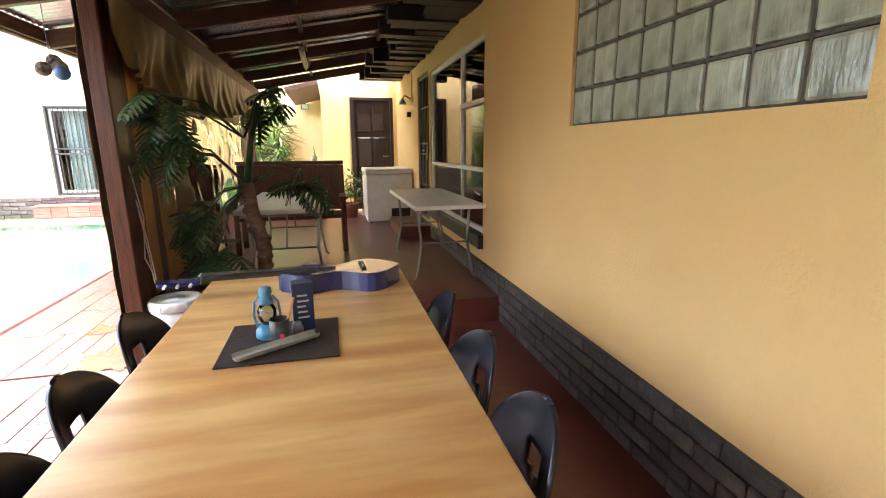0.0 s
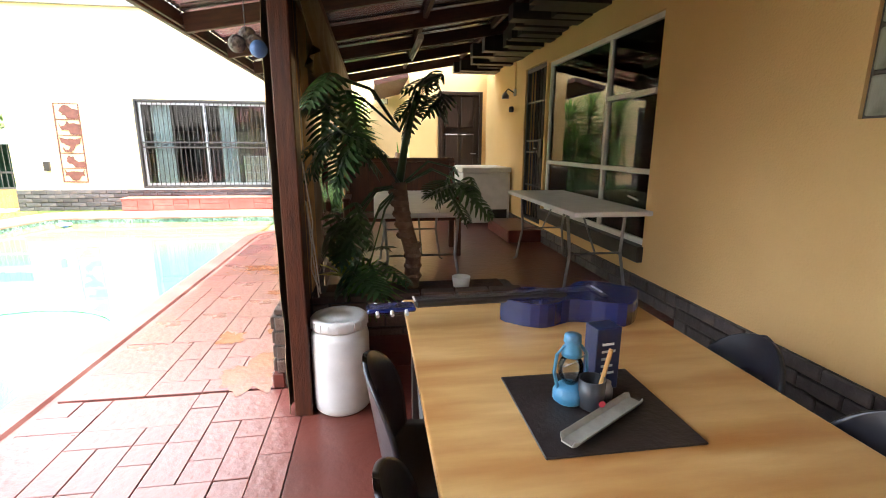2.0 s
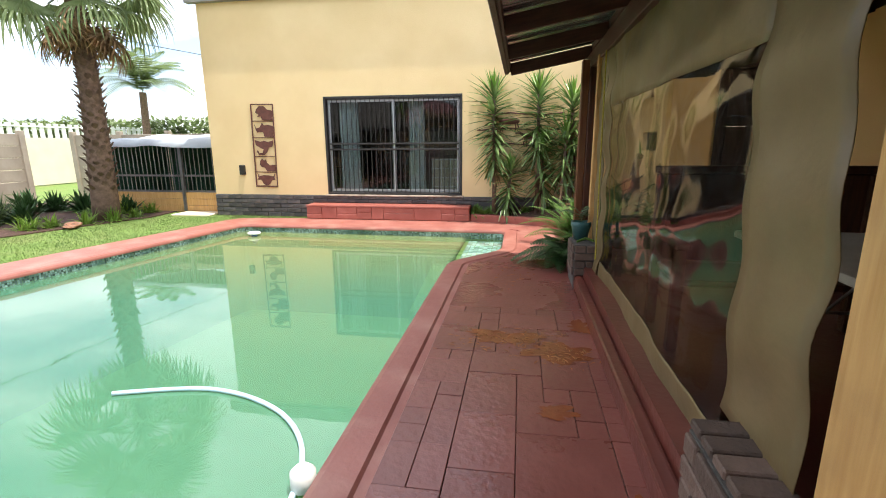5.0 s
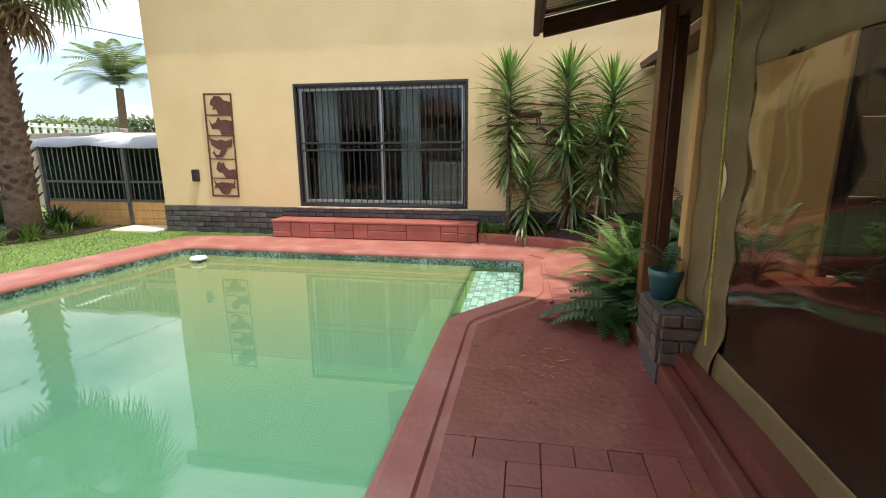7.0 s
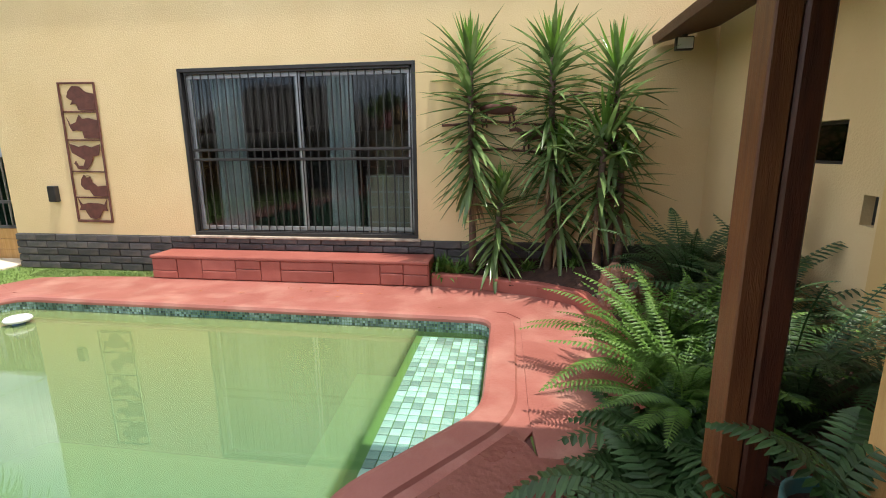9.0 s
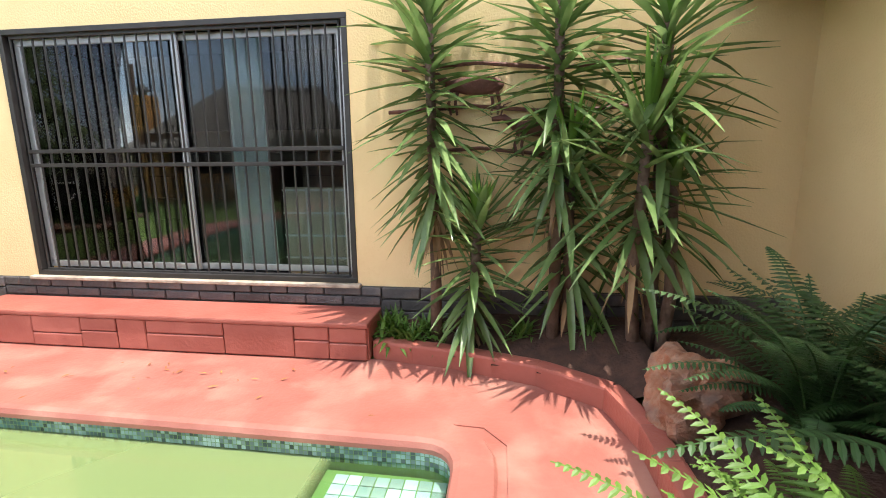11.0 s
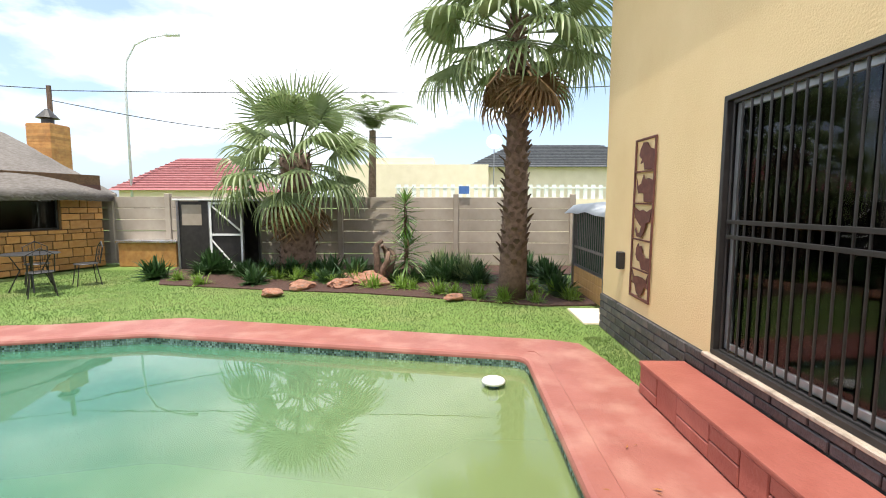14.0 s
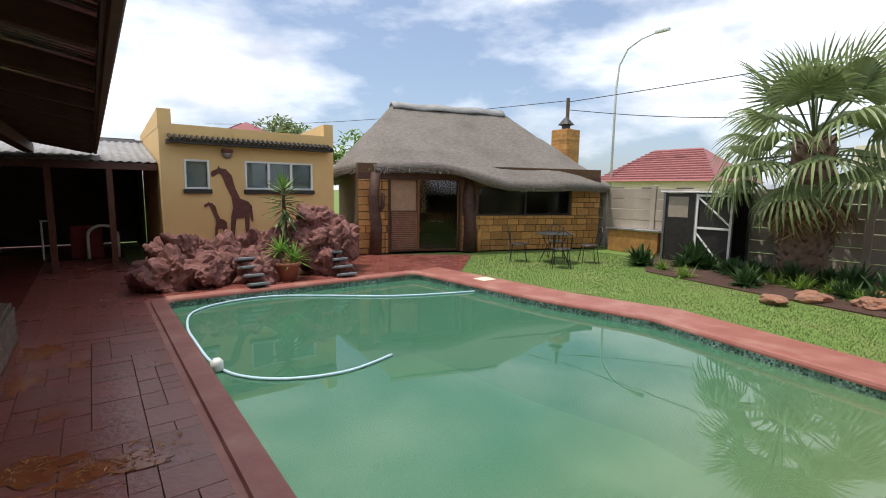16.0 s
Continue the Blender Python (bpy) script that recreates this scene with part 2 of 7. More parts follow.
M["yuccanew"] = mat("yucca_young_leaf", (0.13, 0.27, 0.035), (0.20, 0.36, 0.06), 0.38, 5, 0.1, 40, island=0.3, leaf=0.35)
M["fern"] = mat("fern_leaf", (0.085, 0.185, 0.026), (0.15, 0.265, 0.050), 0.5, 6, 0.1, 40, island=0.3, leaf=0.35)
# darker leaf: carries the shade on ferns by the walls, plus naturally dark plants
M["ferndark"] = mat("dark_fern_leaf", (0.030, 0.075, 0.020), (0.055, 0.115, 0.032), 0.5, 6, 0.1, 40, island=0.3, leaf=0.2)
M["phil"] = mat("philodendron_leaf", (0.022, 0.060, 0.018), (0.042, 0.090, 0.028), 0.3, 6, 0.1, 40, island=0.3)
M["lime"] = mat("lime_ground_cover", (0.15, 0.26, 0.03), (0.22, 0.34, 0.06), 0.5, 6, 0.1, 40, island=0.35, leaf=0.35)
M["grass"] = mat("grass_blades", (0.095, 0.165, 0.032), (0.135, 0.20, 0.05), 0.6, 1.2, 0.0, 40, dirt=(0.26, 0.25, 0.10), dscale=0.9, damt=0.45, island=0.14)
M["terracotta"] = mat("terracotta_pot", (0.26, 0.085, 0.045), (0.32, 0.12, 0.07), 0.8, 8, 0.4, 40)
M["tealpot"] = mat("teal_glazed_pot", (0.03, 0.10, 0.10), (0.045, 0.13, 0.125), 0.35, 8, 0.1, 40)
M["greennet"] = mat("green_shade_net", (0.03, 0.10, 0.065), (0.045, 0.13, 0.085), 0.9, 8, 0.5, 120)
M["tarp"] = mat("grey_tarpaulin", (0.40, 0.43, 0.47), (0.50, 0.53, 0.56), 0.6, 3, 0.6, 9)
M["teal_tile"] = mat("pool_mosaic", (0.27, 0.44, 0.50), (0.64, 0.73, 0.77), 0.15, 2, 0.05, 40, rand=0.45)
M["basin"] = mat("algae_pool_plaster", (0.11, 0.23, 0.065), (0.14, 0.265, 0.085), 0.8, 0.9, 0.1, 20, dirt=(0.24, 0.31, 0.06), dscale=0.5, damt=0.5)
M["hose"] = mat("pale_blue_hose", (0.45, 0.62, 0.72), (0.52, 0.68, 0.77), 0.5, 8, 0.1, 40)
M["blueplastic"] = mat("blue_plastic", (0.06, 0.16, 0.42), (0.09, 0.2, 0.5), 0.4, 8, 0.05, 40)


def part(name, bm, material, parent=None, label="", smooth=False):
    """One mesh object out of a bmesh, under a thing or a part."""
    me = bpy.data.meshes.new(name)
    bm.to_mesh(me)
    bm.free()
    me.materials.append(material)
    if smooth:
        me.shade_smooth()
    ob = new(name, me)
    if parent:
        ob.parent = parent
    return tagged(ob, label)


def thing(name, label, category, at=(0, 0, 0), rz=0.0, group="", kind=""):
    e = new(name)
    e.empty_display_size = 0.1
    e.matrix_world = pose(*at, 0, 0, rz)
    return tagged(e, label, category, group, kind)


def single(name, bm, material, label, category, group="", kind="", smooth=False, at=None):
    o = part(name, bm, material, None, "", smooth)
    if at is not None:
        o.matrix_world = at
    return tagged(o, label, category, group, kind)


def box(bm, x0, x1, y0, y1, z0, z1, bev=0.0, m=None, seg=1):
    r = bmesh.ops.create_cube(bm, size=1.0)
    vs = r["verts"]
    mm = Matrix.Translation(((x0 + x1) / 2, (y0 + y1) / 2, (z0 + z1) / 2)) @ Matrix.Diagonal((abs(x1 - x0), abs(y1 - y0), abs(z1 - z0), 1))
    bmesh.ops.transform(bm, matrix=(m @ mm) if m else mm, verts=vs)
    if bev:
        es = list({e for v in vs for e in v.link_edges})
        bmesh.ops.bevel(bm, geom=es, offset=bev, segments=seg, affect="EDGES", profile=0.6)
    return bm


def B(*a, **k):
    return box(bmesh.new(), *a, **k)


def tube(bm, pts, r, n=8, r2=None, cap=True):
    """A tube along points, tapering from r to r2."""
    pts = [Vector(p) for p in pts]
    rings = []
    up = Vector((0.31, 0.17, 0.93))
    for i, p in enumerate(pts):
        d = (pts[min(i + 1, len(pts) - 1)] - pts[max(i - 1, 0)]).normalized()
        a = d.cross(up if abs(d.dot(up)) < 0.97 else Vector((1, 0, 0))).normalized()
        b = d.cross(a)
        rr = r if r2 is None else r + (r2 - r) * i / (len(pts) - 1)
        rings.append([bm.verts.new(p + (a * math.cos(2 * math.pi * k / n) + b * math.sin(2 * math.pi * k / n)) * rr) for k in range(n)])
    for i in range(len(rings) - 1):
        for k in range(n):
            bm.faces.new((rings[i][k], rings[i][(k + 1) % n], rings[i + 1][(k + 1) % n], rings[i + 1][k]))
    if cap:
        bm.faces.new(rings[0][::-1])
        bm.faces.new(rings[-1])
    return bm


def T(pts, r, n=8, r2=None):
    return tube(bmesh.new(), pts, r, n, r2)


def lathe(bm, prof, n=24, c=(0, 0, 0)):
    """A turned shape from (radius, height) pairs."""
    rings = []
    for r, z in prof:
        rings.append([bm.verts.new((c[0] + r * math.cos(2 * math.pi * k / n), c[1] + r * math.sin(2 * math.pi * k / n), c[2] + z)) for k in range(n)])
    for i in range(len(rings) - 1):
        for k in range(n):
            bm.faces.new((rings[i][k], rings[i][(k + 1) % n], rings[i + 1][(k + 1) % n], rings[i + 1][k]))
    bm.faces.new(rings[0][::-1])
    bm.faces.new(rings[-1])
    return bm


def prism(bm, outline, z0, z1, holes=None):
    """A flat outline with thickness."""
    lo = [bm.verts.new((x, y, z0)) for x, y in outline]
    hi = [bm.verts.new((x, y, z1)) for x, y in outline]
    bm.faces.new(lo[::-1])
    bm.faces.new(hi)
    for i in range(len(lo)):
        j = (i + 1) % len(lo)
        bm.faces.new((lo[i], lo[j], hi[j], hi[i]))
    return bm


def wall_holes(bm, u0, u1, z0, z1, holes, put):
    """A wall sheet with thickness and rectangular openings; put(u0, u1, z0, z1) adds a block."""
    us = sorted({u0, u1, *[h[0] for h in holes], *[h[1] for h in holes]})
    for a, b in zip(us[:-1], us[1:]):
        spans = sorted([(h[2], h[3]) for h in holes if h[0] <= a + 1e-6 and h[1] >= b - 1e-6])
        z = z0
        for s, e in spans:
            if s > z:
                put(a, b, z, s)
            z = e
        if z < z1:
            put(a, b, z, z1)


def mesh_from(name, verts, faces, material, parent=None, label="", smooth=False):
    me = bpy.data.meshes.new(name)
    me.from_pydata(verts, [], faces)
    me.materials.append(material)
    if smooth:
        me.shade_smooth()
    ob = new(name, me)
    if parent:
        ob.parent = parent
    return tagged(ob, label)


def pieces(name, mesh_for, spots, material, parent):
    """Pieces of a wall or floor: objects of their own on shared meshes, keyed by size. spots: (key, matrix)."""
    cache = {}
    for key, m in spots:
        if key not in cache:
            bm = mesh_for(key)
            me = bpy.data.meshes.new(name)
            bm.to_mesh(me)
            bm.free()
            me.materials.append(material)
            cache[key] = me
        o = new(name, cache[key])
        o.parent = parent
        o.matrix_world = m


def brick_mesh(key):
    return B(-key[0] / 2, key[0] / 2, 0, key[1], -key[2] / 2, key[2] / 2, bev=0.006)


def courses(u0, u1, z0, z1, length, height, gap, depth, put, rng, snap=0.0):
    """Running-bond spots; put(u, z) gives the pose of a piece's middle."""
    out = []
    rows = max(1, round((z1 - z0) / height))
    h = (z1 - z0) / rows
    for r in range(rows):
        u = u0
        first = True
        while u < u1 - 0.02:
            ln = length * (0.5 if first and r % 2 else 1.0)
            first = False
            ln = min(ln, u1 - u)
            key = (round(ln - gap, 2), depth, round(h - gap, 3))
            if key[0] > 0.02:
                out.append((key, put(u + ln / 2, z0 + (r + 0.5) * h) @ Matrix.Translation((0, rng.uniform(-0.003, 0.003), 0))))
            u += ln
    return out

# ---- large structure ----
ZS = 0.22            # raised veranda slab
XE, YN, XS, YD = 1.815, 13.15, 0.37, 10.6   # east wall, north wall, side wall, door wall
rng = random.Random(4)


def fillet(poly, rad):
    out = []
    n = len(poly)
    for i in range(n):
        p0, p1, p2 = Vector(poly[i - 1]), Vector(poly[i]), Vector(poly[(i + 1) % n])
        a, b = (p0 - p1).normalized(), (p2 - p1).normalized()
        r = min(rad, 0.4 * (p0 - p1).length, 0.4 * (p2 - p1).length)
        for k in range(6):
            s = k / 5
            out.append(tuple((p1 + a * r) * (1 - s) ** 2 + p1 * (2 * s * (1 - s)) + (p1 + b * r) * s * s))
    return out


def offset(poly, d):
    out = []
    n = len(poly)
    for i in range(n):
        p0, p1, p2 = Vector(poly[i - 1]), Vector(poly[i]), Vector(poly[(i + 1) % n])
        e1, e2 = (p1 - p0).normalized(), (p2 - p1).normalized()
        n1, n2 = Vector((e1.y, -e1.x)), Vector((e2.y, -e2.x))
        m = (n1 + n2).normalized()
        out.append(tuple(p1 + m * d / max(0.4, m.dot(n1))))
    return out


POOL = fillet([(-2.36, 2.75), (-2.365, 9.62), (-1.73, 10.40), (-1.73, 11.88), (-6.68, 11.95), (-7.47, 7.4), (-7.08, 5.9), (-6.75, 2.8)], 0.20)


def ring(bm, a, b, za, zb):
    va = [bm.verts.new((*p, za)) for p in a]
    vb = [bm.verts.new((*p, zb)) for p in b]
    for i in range(len(a)):
        j = (i + 1) % len(a)
        bm.faces.new((va[i], vb[i], vb[j], va[j]))


# ground: one sheet with the pool cut out
bm = bmesh.new()
loop = offset(POOL, 0.05)
outer = [(-900, -900), (900, -900), (900, 900), (-900, 900)]
edges = []
for lp in (loop, outer):
    vs = [bm.verts.new((*p, -0.035)) for p in lp]
    edges += [bm.edges.new((vs[i], vs[(i + 1) % len(vs)])) for i in range(len(vs))]
bmesh.ops.triangle_fill(bm, use_beauty=True, edges=edges)
bmesh.ops.recalc_face_normals(bm, faces=bm.faces)
for f in bm.faces:
    if f.normal.z < 0:
        f.normal_flip()
single("ground", bm, M["grassbase"], "green lawn with worn sandy patches round the pool", "ground", kind="structure")

# pool basin, shelf, band, coping, water
pool = thing("pool", "swimming pool with cloudy green water and red painted coping", "pool", kind="structure")
bm = bmesh.new()
ring(bm, POOL, POOL, -0.02, -1.7)
vs = [bm.verts.new((*p, -1.7)) for p in POOL]
bm.faces.new(vs)
part("basin", bm, M["basin"], pool, "algae-stained plaster pool shell")
bm = bmesh.new()
prism(bm, [(-2.42, 9.66), (-1.72, 10.5), (-1.72, 11.86), (-2.42, 11.87)], -1.6, -0.20)
part("shelf", prism(bmesh.new(), [(-2.85, 9.4), (-2.42, 9.6), (-2.42, 11.87), (-3.0, 11.88)], -1.6, -0.62), M["basin"], pool, "second shallow step under water")
part("shelf", bm, M["basin"], pool, "shallow step in the pool corner")
bm = bmesh.new()
cop = offset(POOL, 0.19)
ins = offset(POOL, -0.025)
ring(bm, ins, ins, -0.055, -0.03)
ring(bm, ins, offset(POOL, -0.012), -0.03, -0.004)
ring(bm, offset(POOL, -0.012), offset(POOL, 0.02), -0.004, 0.006)
ring(bm, offset(POOL, 0.02), offset(POOL, 0.175), 0.006, 0.006)
ring(bm, offset(POOL, 0.175), cop, 0.006, -0.012)
ring(bm, cop, cop, -0.012, -0.05)
ring(bm, offset(POOL, 0.02), ins, -0.055, -0.055)
bmesh.ops.recalc_face_normals(bm, faces=bm.faces)
part("coping", bm, M["coping"], pool, "smooth red painted bullnose coping", smooth=True)

wm = bpy.data.materials.new("green_pool_water")
wm.use_nodes = True
wn = wm.node_tree
wn.nodes.clear()
wtr = wn.nodes.new("ShaderNodeBsdfTransparent")
wtr.inputs[0].default_value = (0.80, 0.91, 0.80, 1)
wdf = wn.nodes.new("ShaderNodeBsdfDiffuse")
wvr = wn.nodes.new("ShaderNodeTexNoise")
wvr.inputs["Scale"].default_value = 0.28
wrp = wn.nodes.new("ShaderNodeValToRGB")
wrp.color_ramp.elements[0].position, wrp.color_ramp.elements[0].color = 0.30, (0.090, 0.245, 0.155, 1)
wrp.color_ramp.elements[1].position, wrp.color_ramp.elements[1].color = 0.66, (0.275, 0.335, 0.13, 1)
# the deep south end is darker, the shallow north end yellower
wsp, wgr, wad = wn.nodes.new("ShaderNodeSeparateXYZ"), wn.nodes.new("ShaderNodeMapRange"), wn.nodes.new("ShaderNodeMath")
wgr.inputs[1].default_value, wgr.inputs[2].default_value, wgr.inputs[3].default_value, wgr.inputs[4].default_value = 6.6, 11.3, -0.24, 0.16
wtc = wn.nodes.new("ShaderNodeTexCoord")
wn.links.new(wtc.outputs["Object"], wsp.inputs[0])
wn.links.new(wsp.outputs["Y"], wgr.inputs[0])
wn.links.new(wvr.outputs["Fac"], wad.inputs[0])
wn.links.new(wgr.outputs[0], wad.inputs[1])
wn.links.new(wad.outputs[0], wrp.inputs[0])
wn.links.new(wrp.outputs[0], wdf.inputs[0])
wgl = wn.nodes.new("ShaderNodeBsdfGlossy")
wgl.inputs["Roughness"].default_value = 0.015
wfr = wn.nodes.new("ShaderNodeFresnel")
wfr.inputs[0].default_value = 1.52
wno = wn.nodes.new("ShaderNodeTexNoise")
wno.inputs["Scale"].default_value = 2.2
wno.inputs["Detail"].default_value = 3
wbm = wn.nodes.new("ShaderNodeBump")
wbm.inputs["Strength"].default_value = 0.035
wbm.inputs["Distance"].default_value = 0.02
wco = wn.nodes.new("ShaderNodeTexCoord")
wm1, wm2 = wn.nodes.new("ShaderNodeMixShader"), wn.nodes.new("ShaderNodeMixShader")
# the water over the shallow shelf hides less
wcl = wn.nodes.new("ShaderNodeMapRange")
wcl.inputs[1].default_value, wcl.inputs[2].default_value, wcl.inputs[3].default_value, wcl.inputs[4].default_value = -2.46, -2.38, 0.60, 0.07
wn.links.new(wsp.outputs["X"], wcl.inputs[0])
wn.links.new(wcl.outputs[0], wm1.inputs[0])
wou = wn.nodes.new("ShaderNodeOutputMaterial")
for a, b in ((wco.outputs["Object"], wno.inputs["Vector"]), (wno.outputs["Fac"], wbm.inputs["Height"]), (wbm.outputs[0], wgl.inputs["Normal"]), (wbm.outputs[0], wfr.inputs["Normal"]),
             (wtr.outputs[0], wm1.inputs[1]), (wdf.outputs[0], wm1.inputs[2]), (wfr.outputs[0], wm2.inputs[0]), (wm1.outputs[0], wm2.inputs[1]), (wgl.outputs[0], wm2.inputs[2]), (wm2.outputs[0], wou.inputs[0])):
    wn.links.new(a, b)
bm = bmesh.new()
bm.faces.new([bm.verts.new((*p, -0.14)) for p in offset(POOL, 0.01)])
single("water", bm, wm, "still cloudy green pool water", "water", kind="structure")

bm = bmesh.new()
ring(bm, offset(POOL, 0.14), offset(POOL, 0.34), -0.013, -0.013)
ring(bm, offset(POOL, 0.34), offset(POOL, 0.34), -0.013, -0.06)
bmesh.ops.recalc_face_normals(bm, faces=bm.faces)
part("apron_edge", bm, M["coping"], pool, "red painted strip round the coping")

# aprons of painted concrete
def slab(name, outline, z1, material, label, z0=-0.1):
    bm = prism(bmesh.new(), outline, z0, z1)
    bmesh.ops.recalc_face_normals(bm, faces=bm.faces)
    return single(name, bm, material, label, "paving", kind="structure")


slab("pavement_north", [(-1.9, 12.06), (-6.6, 12.12), (-6.85, 12.06), (-7.3, 12.3), (-7.15, 12.62), (-6.6, 12.74), (-5.9, 12.80), (-2.42, 12.80), (-1.9, 12.76), (-1.2, 12.58), (-0.75, 12.25), (-0.55, 11.7), (-0.55, 10.0), (-1.45, 10.0), (-1.48, 10.36), (-1.5, 11.9), (-1.62, 12.04)], -0.006, M["coping"], "faded red painted concrete apron at the pool")
slab("pavement_west", [(-6.85, 12.06), (-7.68, 7.4), (-7.28, 5.85), (-6.95, 2.6), (-7.5, 2.6), (-7.85, 5.85), (-8.25, 7.4), (-7.42, 11.6), (-7.3, 12.3)], -0.008, M["coping"], "red painted concrete strip beside the lawn")
slab("pavement_south", [(-2.1, 2.55), (-6.8, 2.55), (-7.6, 3.2), (-9.4, 1.42), (-6.6, -0.4), (-2.1, -0.4)], -0.010, M["paving"], "red paving in front of the rockery")
slab("pavement_yard", [(-2.15, -7.0), (XE, -7.0), (XE, ZS * 0 + 4.6), (-0.86, 4.6), (-0.86, 4.42), (-2.14, 4.42)], -0.03, M["joint"], "dark joints of the red paving")
slab("pavement_walk", [(-2.14, 4.42), (-0.86, 4.42), (-0.86, 10.0), (-1.45, 10.0), (-1.5, 10.3), (-2.16, 9.5)], -0.03, M["joint"], "dark joints of the red poolside walk")

slab("pavement_corner", [(-2.12, 8.008), (-0.88, 8.008), (-0.88, 10.0), (-1.45, 10.0), (-1.56, 10.22), (-2.11, 9.50)], -0.002, M["paving"], "plain red painted concrete at the pool corner")
# raised veranda slab
slab("floor", [(-0.86, 4.62), (XE, 4.62), (XE, YD), (XS, YD), (XS, 9.64), (-0.86, 9.64)], ZS, M["redfloor"], "dark red polished veranda floor with a raised edge")
slab("floor_near", [(-0.72, -4.0), (XE, -4.0), (XE, 4.62), (-0.72, 4.62)], 0.002, M["redfloor"], "dark red polished veranda floor")

# north house
wn_ob = thing("wall_north", "ochre roughcast house wall", "wall", kind="structure")
bm = bmesh.new()
WIN = (-5.43, -2.64, 0.45, 2.38)
wall_holes(bm, -7.99, XS + 0.3, 0.0, 4.25, [WIN], lambda a, b, c, d: box(bm, a, b, YN, YN + 0.24, c, d))
part("plaster", bm, M["wall_rough"], wn_ob)
part("side", B(-7.99, -7.75, YN + 0.24, 17.0, 0, 4.25), M["wall_rough"], wn_ob)
part("fascia", B(-8.16, XS + 0.3, YN - 0.12, YN + 0.02, 4.2, 4.42), M["greytin"], wn_ob, "grey roof edge")
tagged(single("roof", B(-8.05, 6, YN - 0.1, 20, 4.43, 4.5), M["greytin"], "grey roof over the house", "roof", kind="structure"))
# east wall with window, gate and glass bricks
we = thing("wall_east", "smooth ochre plastered house wall", "wall", kind="structure")
W2 = (5.14, 7.45, 0.515, 2.41)
GATE = (7.51, 8.30, 0.42, 2.45)
GB = (2.06, 3.60, 1.555, 2.705)
bm = bmesh.new()
wall_holes(bm, -4.0, YD + 0.2, 0.0, 3.1, [W2, GATE, GB], lambda a, b, c, d: box(bm, XE, XE + 0.24, a, b, c, d))
part("plaster", bm, M["wall"], we)
wd = thing("wall_door", "ochre wall round the brown door", "wall", kind="structure")
bm = bmesh.new()
DOOR = (0.91, 1.74, ZS, 2.40)
wall_holes(bm, XS, XE, 0.0, 3.1, [DOOR], lambda a, b, c, d: box(bm, a, b, YD, YD + 0.2, c, d))
part("plaster", bm, M["wall"], wd)
ws = thing("wall_side", "ochre side wall with small windows", "wall", kind="structure")
bm = bmesh.new()
SW1, SW2, SW3 = (11.15, 11.92, 1.33, 1.60), (11.53, 11.67, 2.10, 2.26), (10.82, 10.93, 1.0, 1.17)
wall_holes(bm, YD + 0.2, YN, 0.0, 3.3, [SW1, SW2, SW3], lambda a, b, c, d: box(bm, XS, XS + 0.2, a, b, c, d))
part("plaster", bm, M["wall_rough"], ws)
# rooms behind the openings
room = thing("room", "room shell behind the windows, coloured dark as unlit", "room", kind="structure")
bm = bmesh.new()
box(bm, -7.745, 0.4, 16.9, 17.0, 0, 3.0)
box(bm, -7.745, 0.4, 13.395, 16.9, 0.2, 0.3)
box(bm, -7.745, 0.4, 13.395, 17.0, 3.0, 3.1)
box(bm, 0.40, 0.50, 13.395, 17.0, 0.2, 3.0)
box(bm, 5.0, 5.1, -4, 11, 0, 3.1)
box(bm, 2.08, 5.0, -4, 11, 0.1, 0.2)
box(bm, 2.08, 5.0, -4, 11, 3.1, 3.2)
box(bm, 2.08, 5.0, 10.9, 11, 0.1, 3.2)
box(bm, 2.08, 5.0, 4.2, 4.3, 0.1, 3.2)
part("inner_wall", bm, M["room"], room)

# veranda roof: purlins, rafters, corrugated sheet
ROOF_Y0, ROOF_Y1, ROOF_X0, ROOF_Z0, ROOF_Z1 = -1.2, 10.04, -1.69, 2.30, 2.95


def roof_z(x):
    return ROOF_Z0 + (ROOF_Z1 - ROOF_Z0) * (x - ROOF_X0) / (XE - ROOF_X0)


vr = thing("veranda_roof", "corrugated sheet roof on dark red rafters", "roof", kind="structure")
verts, faces = [], []
ny = int((ROOF_Y1 - ROOF_Y0) / 0.019)
for i in range(ny + 1):
    y = ROOF_Y0 + i * 0.019
    w = 0.010 * math.sin(2 * math.pi * y / 0.076)
    for x in (ROOF_X0, 0.0, XE + 0.01):
        verts.append((x, y, roof_z(x) + 0.10 + w))
for i in range(ny):
    for k in range(2):
        a = i * 3 + k
        faces.append((a, a + 1, a + 4, a + 3))
mesh_from("sheet", verts, faces, M["tin"], vr, "bare corrugated metal sheet", smooth=True)
sl = math.degrees(math.atan2(ROOF_Z1 - ROOF_Z0, XE - ROOF_X0))
RY = [9.98, 8.9, 7.85, 6.8, 5.75, 4.7, 3.65, 2.6, 1.5, 0.4, -0.7]
for y in RY:
    bm = B(0, 3.64, -0.025, 0.025, -0.06, 0.075, bev=0.004)
    o = part("rafter", bm, M["rafter"], vr)
    o.matrix_world = pose(ROOF_X0 + 0.02, y, ROOF_Z0, 0, -sl, 0)
for x in (-1.69, -0.72, 0.25, 1.2):
    bm = B(-0.022, 0.022, ROOF_Y0, ROOF_Y1 - 0.02, -0.02, 0.05, bev=0.003)
    o = part("purlin", bm, M["rafter"], vr)
    o.location = (x, 0, roof_z(x) + (0.03 if x > -1.5 else 0.0))
part("beam", B(-0.79, -0.63, ROOF_Y0, 9.95, roof_z(-0.7) - 0.24, roof_z(-0.7) - 0.07, bev=0.006), M["rafter"], vr)
